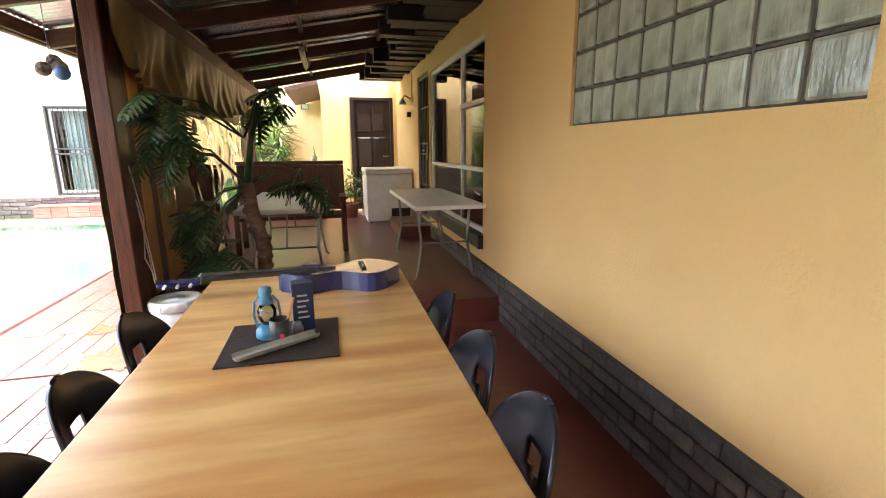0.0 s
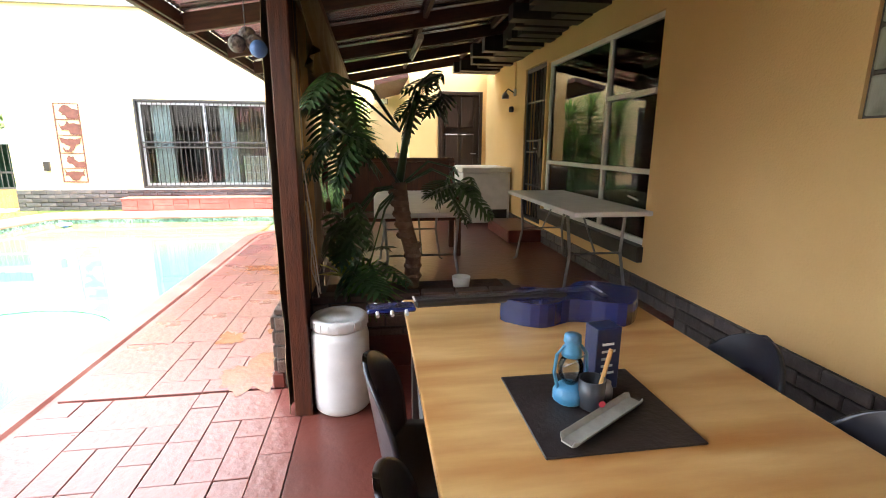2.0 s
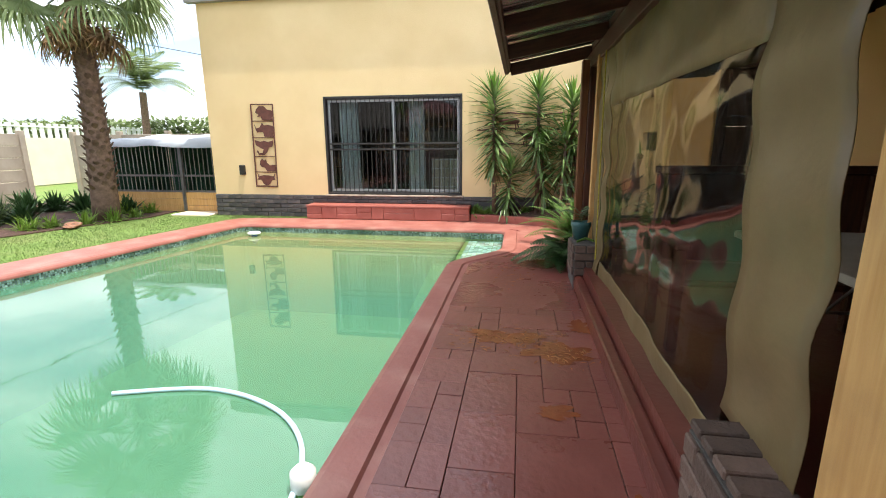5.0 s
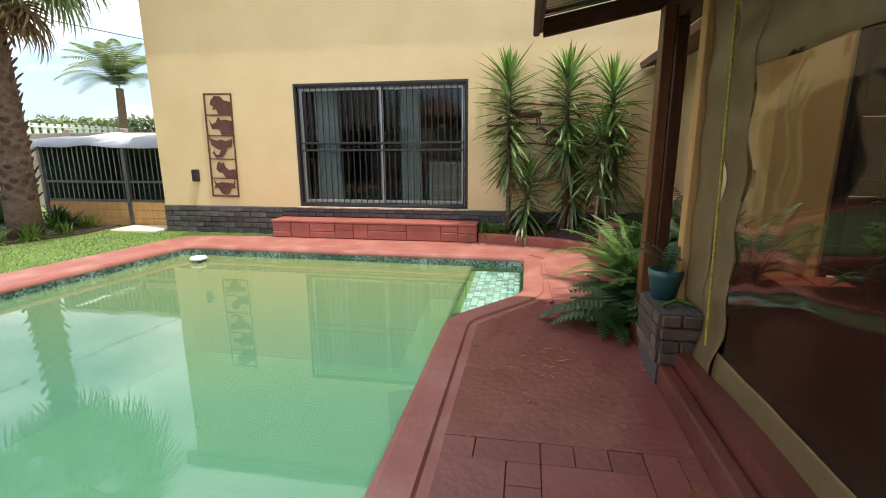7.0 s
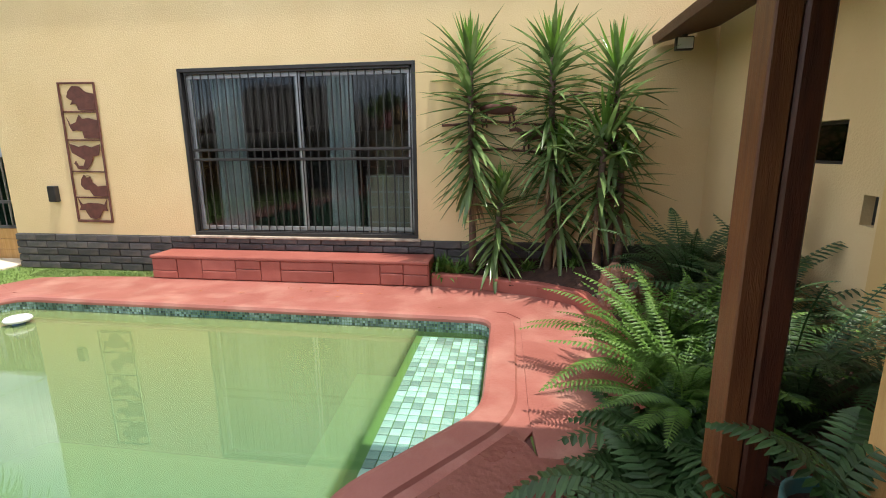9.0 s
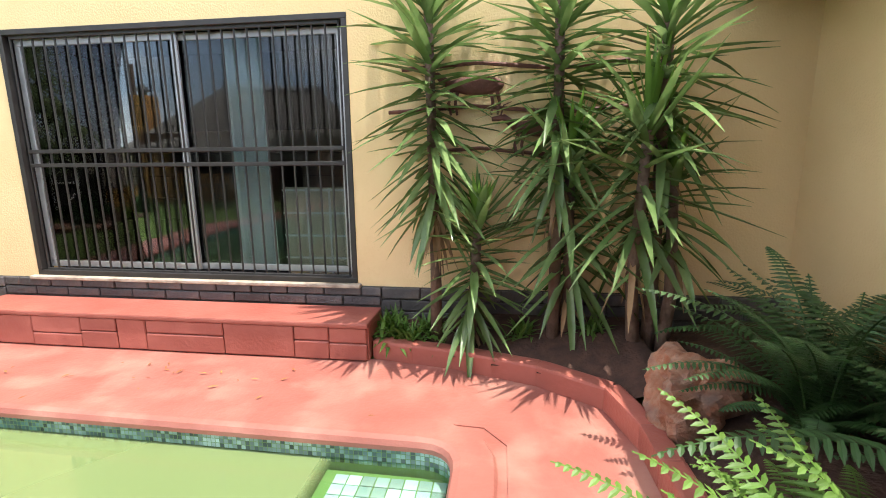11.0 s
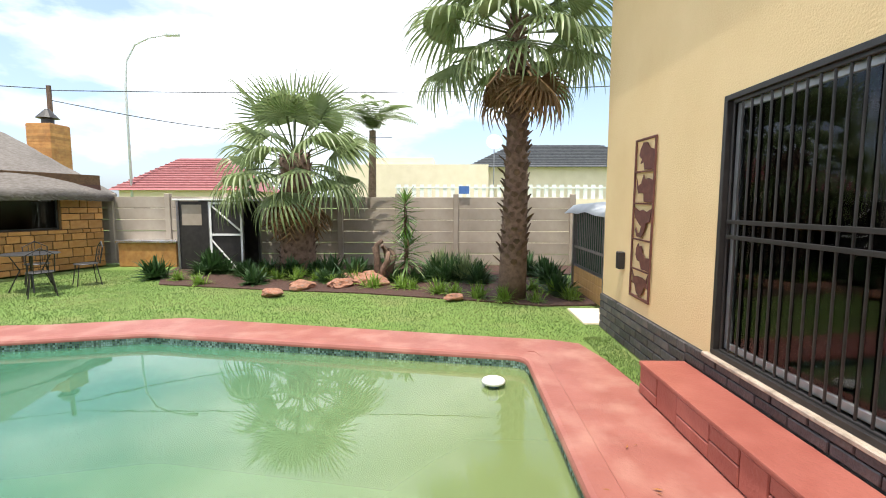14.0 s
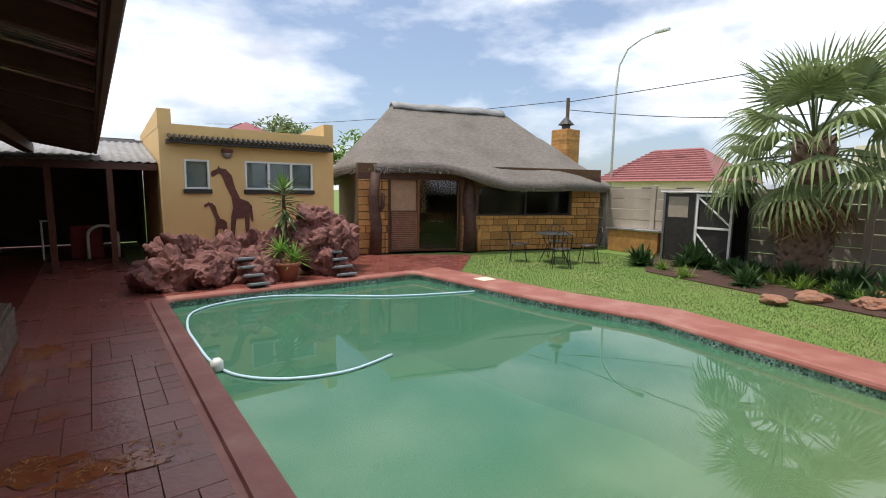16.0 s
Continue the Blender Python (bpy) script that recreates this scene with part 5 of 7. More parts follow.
def eave(a):
    ca, sa = math.cos(a), math.sin(a)
    ex = 3.88 + 4.45 * math.copysign(abs(ca) ** 0.62, ca)
    ey = 2.55 + 3.05 * math.copysign(abs(sa) ** 0.62, sa)
    z = 1.78
    if sa < 0:
        s = 1 / (1 + math.exp((ex - 3.2) * 3.2))
        z = 1.72 + 0.42 * s * math.exp(-((ex - 1.4) / 2.6) ** 4) + 0.22 * (1 if ex < 0.2 else 0) * 0
    else:
        z = 1.85
    return ex, ey, z + 0.015 * math.sin(9 * a)


for i in range(NA):
    a = 2 * math.pi * i / NA
    ex, ey, ez = eave(a)
    rx = min(4.9, max(1.45, ex))
    ry = 2.55
    for k in range(NT + 1):
        t = k / NT
        x, y = rx + (ex - rx) * t, ry + (ey - ry) * t
        z = 4.28 + (ez + 0.12 - 4.28) * (0.12 * t * t + 0.88 * t) - 0.10 * math.sin(math.pi * t) + 0.05 * (1 - t) ** 6 * -1
        nn = 0.045 * noise.noise((x * 1.6, y * 1.6, z * 1.2)) + 0.020 * noise.noise((x * 7, y * 7, z * 5))
        st_ = 0.012 * ((t * 9) % 1.0)
        verts.append((x, y, z + nn + st_))
    verts.append((rx + (ex - rx) * 0.985, ry + (ey - ry) * 0.985, ez - 0.06))
    verts.append((rx + (ex - rx) * 0.80, ry + (ey - ry) * 0.80, ez + 0.12))
    verts.append((rx + (ex - rx) * 0.3, ry + (ey - ry) * 0.3, 3.2))
S_ = NT + 4
for i in range(NA):
    j = (i + 1) % NA
    for k in range(NT + 3):
        faces.append((i * S_ + k, i * S_ + k + 1, j * S_ + k + 1, j * S_ + k))
mesh_from("thatch", verts, faces, M["thatch"], lapa, "weathered grey thatch", smooth=True)
# straw ends along the eave and loose straws over the roof
verts, faces = [], []
rs = random.Random(8)
for q in range(5200):
    a = rs.uniform(0, 2 * math.pi)
    ex, ey, ez = eave(a)
    rx = min(4.9, max(1.45, ex))
    t = 1.0 if q < 2600 else rs.uniform(0.05, 0.98)
    d = Vector((ex - rx, ey - 2.55, 0))
    x, y = rx + d.x * t, 2.55 + d.y * t
    z = 4.28 + (ez + 0.12 - 4.28) * (0.12 * t * t + 0.88 * t) - 0.10 * math.sin(math.pi * t) + 0.012
    dn = d.normalized() if d.length > 0.01 else Vector((0, -1, 0))
    side = Vector((-dn.y, dn.x, 0)) * (0.008 if t == 1.0 else 0.012)
    ln_ = rs.uniform(0.08, 0.13) if t == 1.0 else rs.uniform(0.12, 0.3)
    slope = -0.75 if t == 1.0 else (ez - 4.2) / max(0.5, d.length)
    p = Vector((x, y, z - (rs.uniform(0, 0.16) if t == 1.0 else -0.012))) - dn * 0.08
    e = p + dn * ln_ + Vector((rs.uniform(-.02, .02), rs.uniform(-.02, .02), slope * ln_ + 0.01))
    b = len(verts)
    verts += [tuple(p - side), tuple(p + side), tuple(e + side * 0.6), tuple(e - side * 0.6)]
    faces.append((b, b + 1, b + 2, b + 3))
st_ob = mesh_from("straw", verts, faces, M["thatch"], lapa, "loose straw ends")
tagged(st_ob, kind="stuff")
verts, faces = [], []
for i in range(25):
    x = 1.35 + 3.65 * i / 24
    w = 0.02 * math.sin(x * 5)
    for dy, dz in ((-0.36, -0.20), (-0.2, -0.02), (0, 0.07), (0.2, -0.02), (0.36, -0.20)):
        verts.append((x, 2.55 + dy, 4.23 + 0.8 * dz + w))
for i in range(24):
    for k in range(4):
        a = i * 5 + k
        faces.append((a, a + 5, a + 6, a + 1))
o = mesh_from("ridge_cap", verts, faces, M["greytin"], lapa, "grey cement ridge cap", smooth=True)
o.modifiers.new("thick", "SOLIDIFY").thickness = 0.05

# stones of the front wall, as pieces
spots = []
rs = random.Random(3)


def lap_put(u, z):
    return LM @ pose(u, 0.03, z, 0, 0, 180)


for u0, u1, z0, z1 in ((0.0, 0.76, 0.0, 1.9), (2.78, 7.15, 0.0, 0.97), (6.18, 7.15, 0.97, 1.76)):
    z = z0
    while z < z1 - 0.05:
        h = min(rs.uniform(0.13, 0.22), z1 - z)
        u = u0
        while u < u1 - 0.04:
            w = min(rs.choice((0.18, 0.26, 0.34, 0.42)), u1 - u)
            spots.append(((round(w - 0.02, 2), 0.03, round(h - 0.02, 2)), lap_put(u + w / 2, z + h / 2) @ Matrix.Translation((0, rs.uniform(-0.006, 0.004), 0))))
            u += w
        z += h
CLAD.append(("stone", spots, M["stone"], lapa))

# ---- flat-roofed outbuilding ----
ob_ = thing("outbuilding", "low ochre outbuilding with a flat roof and parapet", "building")
YB = -0.25
bm = bmesh.new()
BW1, BW2 = (-3.60, -3.13, 1.60, 2.20), (-5.82, -4.30, 1.60, 2.22)
wall_holes(bm, -6.35, -2.72, 0.0, 2.88, [BW1, BW2], lambda a, b, c, d: box(bm, a, b, YB - 0.2, YB, c, d))
box(bm, -2.94, -2.72, -4.2, YB - 0.2, 0, 2.88)
box(bm, -6.35, -6.13, -4.2, YB - 0.2, 0, 2.88)
box(bm, -6.13, -2.94, -4.2, -4.0, 0, 2.9)
part("wall", bm, M["wall"], ob_)
bm = bmesh.new()
for x0_, x1_ in ((-2.95, -2.715), (-6.355, -6.12)):
    v0 = [(x0_, YB + 0.005, 2.8), (x1_, YB + 0.005, 2.8), (x1_, YB + 0.005, 3.16), (x0_, YB + 0.005, 3.16)]
    a_ = [bm.verts.new(p) for p in v0]
    b_ = [bm.verts.new((p[0], -4.2, 2.8 if p[2] < 3 else 2.95)) for p in v0]
    bm.faces.new(a_), bm.faces.new(b_[::-1])
    for k in range(4):
        bm.faces.new((a_[k], b_[k], b_[(k + 1) % 4], a_[(k + 1) % 4]))
bmesh.ops.recalc_face_normals(bm, faces=bm.faces)
part("parapet", bm, M["wall"], ob_)
part("roof", B(-6.13, -2.94, -4.0, YB - 0.2, 2.5, 2.6), M["greytin"], ob_)
bm = bmesh.new()
for k in range(34):
    x_ = -6.2 + k * 0.1
    tube(bm, [(x_, YB + 0.0, 2.66), (x_, YB + 0.28, 2.57)], 0.035, 6)
box(bm, -6.25, -2.83, YB + 0.02, YB + 0.24, 2.50, 2.56)
part("eave", bm, M["black"], ob_, "dark tiled lip over the windows")
for (a, b, c, d), n_ in ((BW1, 1), (BW2, 3)):
    wv = part("window", frame_rect(bmesh.new(), a, b, c, d, YB - 0.06, YB + 0.012, 0.04), M["white"], ob_, "white framed window")
    for k in range(1, n_):
        xx = a + (b - a) * k / n_
        part("mullion", B(xx - 0.025, xx + 0.025, YB - 0.06, YB + 0.01, c + 0.04, d - 0.04), M["white"], wv)
    part("pane", B(a + 0.04, b - 0.04, YB - 0.042, YB - 0.038, c + 0.04, d - 0.04), M["glass"], wv)
    part("net_curtain", B(a, b, YB - 0.14, YB - 0.12, c, d), M["curtain"], wv, "pale net curtain")
    part("sill", B(a - 0.03, b + 0.03, YB, YB + 0.06, c - 0.09, c - 0.004, bev=0.005), M["black"], wv, "dark tiled sill")
bl = thing("bulkhead_light", "round outdoor light on the outbuilding", "light", (-3.95, YB, 2.34))
part("dome", lathe(bmesh.new(), [(0.10, 0), (0.10, 0.03), (0.085, 0.07), (0.03, 0.09)], 18), M["steel"], bl, smooth=True).matrix_local = pose(0, 0, 0, -90, 0, 0)
part("hood", B(-0.11, 0.11, 0.0, 0.12, 0.02, 0.10, bev=0.03, seg=2), M["rust"], bl)
GIR = [(-0.02, 0), (-0.06, 0.55), (-0.10, 0.72), (-0.08, 0.95), (0.02, 1.18), (0.10, 1.42), (0.16, 1.46), (0.28, 1.38), (0.32, 1.42), (0.30, 1.50), (0.18, 1.56), (0.16, 1.62), (0.13, 1.57), (0.02, 1.56), (-0.10, 1.42), (-0.16, 1.15), (-0.26, 0.92), (-0.42, 0.86), (-0.50, 0.76), (-0.52, 0.4), (-0.48, 0.42), (-0.44, 0.58), (-0.42, 0), (-0.35, 0), (-0.34, 0.50), (-0.16, 0.48), (-0.10, 0)]
for dx, sc_, nm in ((-3.95, 0.98, "large"), (-3.98, 0.52, "small")):
    bm = prism(bmesh.new(), [(x * sc_, z * sc_) for x, z in GIR], 0.0, 0.012)
    single("metal_silhouette", bm, M["rust"], "dark rusty metal giraffe silhouette fixed to the wall", "wall art", "giraffe silhouettes", at=pose(dx + (0.02 if nm == "large" else 0.35), YB + 0.02, 0.50, 90, 0, 0))

# ---- carport at the south end ----
cp = thing("carport", "dark lean-to with a grey corrugated roof", "carport")
verts, faces = [], []
for i in range(120):
    x = -2.70 + i * 0.038
    w = 0.014 * math.sin(2 * math.pi * x / 0.152)
    verts += [(x, -0.55, 2.12 + w), (x, -3.6, 2.72 + w)]
for i in range(119):
    faces.append((2 * i, 2 * i + 1, 2 * i + 3, 2 * i + 2))
o = mesh_from("roof_sheet", verts, faces, M["greytin"], cp, "weathered grey corrugated sheet", smooth=True)
o.modifiers.new("thick", "SOLIDIFY").thickness = 0.012
part("beam", B(-2.70, XE, -0.66, -0.58, 1.96, 2.09), M["rafter"], cp)
for x in (-0.98, -1.9):
    part("post", B(x - 0.05, x + 0.05, -0.67, -0.57, 0, 1.96), M["timber"], cp)
# carport walls take the same dark colour for the shade under the roof
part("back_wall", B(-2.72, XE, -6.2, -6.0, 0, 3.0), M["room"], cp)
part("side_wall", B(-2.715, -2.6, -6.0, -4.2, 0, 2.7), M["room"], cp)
part("rear_roof", B(-2.72, XE, -6.0, -3.6, 2.72, 2.78), M["greytin"], cp)
single("wall_south", B(XE, XE + 0.24, -6.2, -4.0, 0, 3.0), M["wall"], "ochre house wall", "wall", kind="structure")
ar = thing("garden_arch", "white metal arch standing in the carport", "arch", (-1.75, -2.6, -0.008))
part("hoop", T([(-0.28, 0, 0)] + [(-0.28 * math.cos(math.pi * k / 10), 0, 0.5 + 0.25 * math.sin(math.pi * k / 10)) for k in range(11)] + [(0.28, 0, 0)], 0.035, 8), M["white"], ar, smooth=True)
sp = thing("floor_stand", "white metal stand in the carport", "stand", (-0.75, -2.8, -0.008))
for x in (-0.07, 0.07):
    part("pole", T([(x, 0, 0), (x, 0, 0.85)], 0.02, 8), M["white"], sp)
part("top", B(-0.1, 0.1, -0.06, 0.06, 0.85, 0.88, bev=0.01), M["white"], sp)
single("red_seat", B(-1.75, -1.15, -3.2, -2.8, -0.03, 0.72, bev=0.06, seg=2), mat("dark_red_cloth", (0.16, 0.02, 0.02), (0.2, 0.03, 0.03), 0.8, 8), "dark red covered seat in the carport", "seat")

# ---- rockery ----


def rock_mesh(seed, sub=3, rough=0.35):
    bm = bmesh.new()
    bmesh.ops.create_icosphere(bm, subdivisions=sub, radius=1.0)
    for v in bm.verts:
        p = v.co.copy()
        d = 1 + rough * noise.noise(p * 1.3 + Vector((seed * 3.1, 0, 0))) + 0.6 * rough * abs(noise.noise(p * 2.7 + Vector((0, seed * 2.3, 0)))) + 0.18 * rough * noise.noise(p * 7 + Vector((0, 0, seed)))
        q = noise.voronoi(p * 1.6 + Vector((seed, seed, 0)))[0][0]
        v.co = p * (d + 0.28 * rough * (q - 0.4))
    return bm


rk = thing("rockery", "red artificial rock waterfall with grey slate spouts", "rock feature")
rs = random.Random(5)
ROCKS = []
for k in range(9):
    ROCKS.append((-2.45 - 0.23 * k + rs.uniform(-.08, .08), 1.75 + rs.uniform(-.25, .35), 0.18, rs.uniform(0.24, 0.36)))
for k in range(8):
    ROCKS.append((-2.6 - 0.24 * k + rs.uniform(-.08, .08), 1.35 + rs.uniform(-.2, .2), 0.42, rs.uniform(0.22, 0.32)))
for k in range(12):
    ROCKS.append((-4.9 - rs.uniform(0, 0.85), 1.55 + rs.uniform(-.4, .5), rs.uniform(0.15, 0.6), rs.uniform(0.25, 0.38)))
for x, y, z, r in ((-5.25, 1.3, 0.95, 0.34), (-5.5, 1.25, 0.78, 0.36), (-5.1, 1.4, 0.75, 0.30), (-5.65, 1.5, 0.5, 0.34), (-2.75, 1.7, 0.55, 0.24)):
    ROCKS.append((x, y, z, r))
for k, (x, y, z, r) in enumerate(ROCKS):
    o = part("rock", rock_mesh(k, 4, 0.75), M["rock"], rk)
    o.matrix_local = pose(x, y, z, rs.uniform(0, 360), rs.uniform(0, 360), rs.uniform(0, 360)) @ Matrix.Diagonal((r * rs.uniform(0.9, 1.25), r * rs.uniform(0.8, 1.1), r * 0.85, 1))
for x, y in ((-3.72, 2.2), (-5.35, 2.15)):
    for k in range(4):
        part("spout_slab", B(-0.16, 0.16, -0.10, 0.16, 0, 0.05, bev=0.012), M["greyrock"], rk, "wet grey slate").matrix_local = pose(x + 0.02 * k, y + 0.40 - 0.17 * k, 0.02 + 0.12 * k, 12, 0, rs.uniform(-10, 10))

# boulder by the fern bed and stones by the palms
o = single("boulder", rock_mesh(41, 4, 0.55), M["boulder"], "large orange and grey boulder at the edge of the fern bed", "boulder", smooth=False)
o.matrix_world = pose(-0.56, 12.10, 0.20, 15, 22, 35) @ Matrix.Diagonal((0.29, 0.18, 0.19, 1))
for k, (x, y, r) in enumerate(((-10.9, 9.0, 0.22), (-11.25, 9.3, 0.26), (-11.1, 9.65, 0.2), (-11.5, 9.1, 0.24), (-10.6, 8.3, 0.2), (-11.6, 9.5, 0.3), (-9.9, 8.0, 0.16), (-9.6, 11.2, 0.12))):
    o = single("garden_stone", rock_mesh(60 + k, 3, 0.4), M["boulder"], "flat tan stone in the planting bed", "stone", "stones in the bed")
    o.matrix_world = pose(x, y, 0.04, 0, 0, 40 * k) @ Matrix.Diagonal((r * 1.3, r, r * 0.45, 1))
lg = thing("driftwood_stump", "twisted weathered tree stump in the planting bed", "stump", (-11.5, 9.75, 0))
for k in range(5):
    a = k * 1.3
    part("branch", T([(0.05 * math.cos(a), 0.05 * math.sin(a), -0.02), (0.15 * math.cos(a), 0.15 * math.sin(a), 0.25), (0.22 * math.cos(a + 0.5), 0.22 * math.sin(a + 0.5), 0.45 + 0.08 * k), (0.12 * math.cos(a + 1), 0.12 * math.sin(a + 1), 0.6 + 0.06 * k)], 0.085, 8, 0.04), M["bark"], lg, smooth=True)

# ---- precast fence ----
fence = thing("precast_fence", "brown-grey precast concrete slab fence", "fence")
XF = -14.2
bmp = B(-0.07, 0.07, -0.07, 0.07, 0, 1.86, bev=0.012)
mp_ = bpy.data.meshes.new("fence_post")
bmp.to_mesh(mp_)
bmp.free()
mp_.materials.append(M["concrete"])
bms = B(-0.022, 0.022, -0.70, 0.70, 0, 0.292, bev=0.008)
ms_ = bpy.data.meshes.new("fence_slab")
bms.to_mesh(ms_)
bms.free()
ms_.materials.append(M["concrete"])
runs = [((XF, 14.34 - 1.53 * k), 0) for k in range(9)] + [((XF + 0.765 + 1.53 * k, 15.8), 90) for k in range(9)]
for (x, y), rz in runs:
    o = new("post", mp_)
    o.parent = fence
    o.matrix_world = pose(x, y, 0) if rz == 0 else pose(x - 0.765, y, 0)
    for k in range(6):
        s_ = new("slab", ms_)
        s_.parent = fence
        s_.matrix_world = pose(x + rs.uniform(-.008, .008), y - (0.765 if rz == 0 else 0), -0.02 + 0.30 * k, rs.uniform(-0.3, 0.3), 0, rz)

# ---- wire shed, counter, kennel ----
sh = thing("wire_shed", "small dark shed with a grey steel gate", "shed", (-13.6, 5.3, -0.03))
for x in (-0.5, 0.5):
    for y in (-0.78, 0.0, 0.78):
        part("post", B(x - 0.03, x + 0.03, y - 0.03, y + 0.03, 0, 1.70), M["steel"], sh)
part("roof", B(-0.6, 0.6, -0.86, 0.86, 1.70, 1.74, bev=0.006), M["white"], sh, "pale sheet roof")
part("panel", B(0.47, 0.50, -0.75, -0.03, 0.02, 1.68), M["black"], sh, "black mesh panel")
part("panel", B(-0.5, -0.47, -0.75, 0.75, 0.02, 1.68), M["black"], sh)
part("panel", B(-0.47, 0.47, -0.80, -0.785, 0.02, 1.68), M["black"], sh)
part("notice", B(0.505, 0.512, -0.68, -0.2, 1.1, 1.6), M["concrete"], sh, "pale board on the shed")
gtg = part("gate", frx(bmesh.new(), 0.0, 0.80, 0.05, 1.66, 0.52, 0.55, 0.05), M["white"], sh, "grey steel gate with a diagonal brace")
part("brace", T([(0.535, 0.03, 1.6), (0.535, 0.77, 0.95)], 0.022, 6), M["white"], gtg)
part("brace", T([(0.535, 0.03, 0.75), (0.535, 0.6, 0.08)], 0.022, 6), M["white"], gtg)
part("rail", B(0.52, 0.55, 0.05, 0.75, 0.85, 0.90), M["white"], gtg)
part("mesh", B(0.50, 0.505, 0.05, 0.75, 0.1, 1.62), M["black"], gtg)
cn = thing("garden_counter", "low ochre stone counter with a corrugated top", "counter", (-13.95, 3.35, -0.03))
part("body", B(-0.3, 0.3, -0.75, 0.75, 0, 0.62, bev=0.01), M["stone"], cn)
part("top", B(-0.36, 0.36, -0.80, 0.80, 0.62, 0.68, bev=0.01), M["tin"], cn)
kn = thing("kennel", "dog kennel with steel bars, timber base and a tarpaulin roof", "kennel", (-9.46, 13.55, -0.03))
for k in range(3):
    part("plank", B(-1.44, 1.44, -0.02, 0.02, 0.15 * k, 0.145 + 0.15 * k, bev=0.005), M["pine"], kn)
for k in range(26):
    x = -1.39 + k * 0.111
    part("bar", T([(x, 0, 0.45), (x, 0, 1.52)], 0.009, 6), M["steel"], kn)
for z in (0.47, 0.82, 1.52):
    part("rail", B(-1.44, 1.44, -0.02, 0.02, z - 0.02, z + 0.02), M["steel"], kn)
for x in (-1.44, 0.40, 1.40):
    part("post", B(x - 0.035, x + 0.035, -0.05, 0.02, 0, 1.55), M["steel"], kn)
part("net", B(-1.48, -1.46, 0.0, 1.9, 0.0, 1.55), M["greennet"], kn, "green shade net")
part("net", B(-1.44, 1.44, 1.9, 1.92, 0.0, 1.55), M["greennet"], kn, "green shade net")
verts, faces = [], []
for i in range(41):
    for k in range(13):
        x, y = -1.62 + 3.1 * i / 40, -0.18 + 2.2 * k / 12
        verts.append((x, y, 1.60 + 0.18 * k / 12 + 0.07 * noise.noise((x * 1.4, y * 1.4, 2)) - (0.14 if k == 0 else 0)))
for i in range(40):
    for k in range(12):
        a = i * 13 + k
        faces.append((a, a + 13, a + 14, a + 1))
o = mesh_from("tarpaulin", verts, faces, M["tarp"], kn, "sagging grey tarpaulin", smooth=True)
o.modifiers.new("thick", "SOLIDIFY").thickness = 0.006
single("plastic_box", B(-9.3, -8.8, 14.2, 14.6, -0.035, 0.35, bev=0.03, seg=2), M["blueplastic"], "blue plastic box in the kennel", "box")
single("path_slab", B(-9.0, -8.1, 12.95, 13.5, -0.05, -0.005, bev=0.01), M["cream"], "pale concrete path slab beside the house", "paving", kind="structure")
slab("soil_bed", [(-14.1, 14.9), (-14.1, 4.0), (-12.2, 4.6), (-11.0, 5.3), (-10.5, 7.6), (-10.2, 9.5), (-9.6, 11.5), (-9.2, 12.6), (-9.3, 13.5), (-12.6, 13.55), (-12.6, 14.9)], -0.012, M["soil"], "red soil of the planting bed", z0=-0.2)
def bed_z(x, y):
    """Height of the corner bed: it rises from the kerb to the walls."""
    d = min(max(0.0, y - np.interp(x, [-2.45, -1.85, -1.3, -0.86, -0.63], [12.86, 12.76, 12.58, 12.30, 11.9])), 0.5) if x < -0.63 else min(0.5, x + 0.63)
    return 0.09 + 0.34 * max(0.0, d)


verts, faces = [], []
for i in range(31):
    for k in range(41):
        x, y = -2.45 + (XS + 2.45) * i / 30, 9.5 + (YN - 9.5) * k / 40
        verts.append((x, y, bed_z(x, y) + 0.015 * noise.noise((x * 6, y * 6, 1))))
for i in range(30):
    for k in range(40):
        x, y = -2.45 + (XS + 2.45) * (i + 0.5) / 30, 9.5 + (YN - 9.5) * (k + 0.5) / 40
        if x > -0.80 or y > np.interp(x, [-2.45, -1.85, -1.3, -0.86, -0.6], [12.86, 12.76, 12.58, 12.34, 11.9]) - 0.02:
            a = i * 41 + k
            faces.append((a, a + 41, a + 42, a + 1))
o = mesh_from("soil_corner", verts, faces, M["soil"], None, smooth=True)
tagged(o, "dark soil of the fern bed rising to the walls", "soil", kind="structure")

# bed kerb of red blocks
kb = thing("bed_kerb", "curved red painted kerb round the fern bed", "kerb", kind="structure")
curve = [(-2.42, 12.86), (-1.85, 12.76), (-1.3, 12.58), (-0.92, 12.33), (-0.82, 11.95), (-0.80, 11.4), (-0.80, 10.8), (-0.82, 10.2), (-0.84, 9.9)]
for (xa, ya_), (xb, yb_) in zip(curve[:-1], curve[1:]):
    l_ = math.hypot(xb - xa, yb_ - ya_)
    n_ = 2 if l_ > 0.5 else 1
    for q in range(n_):
        mx_, my_ = xa + (xb - xa) * (q + 0.5) / n_, ya_ + (yb_ - ya_) * (q + 0.5) / n_
        o = part("block", B(-l_ / n_ / 2 - 0.012, l_ / n_ / 2 + 0.006, -0.055, 0.055, -0.02, 0.13, bev=0.018, seg=2), M["step"], kb)
        o.matrix_world = pose(mx_, my_, 0, 0, 0, math.degrees(math.atan2(yb_ - ya_, xb - xa)))

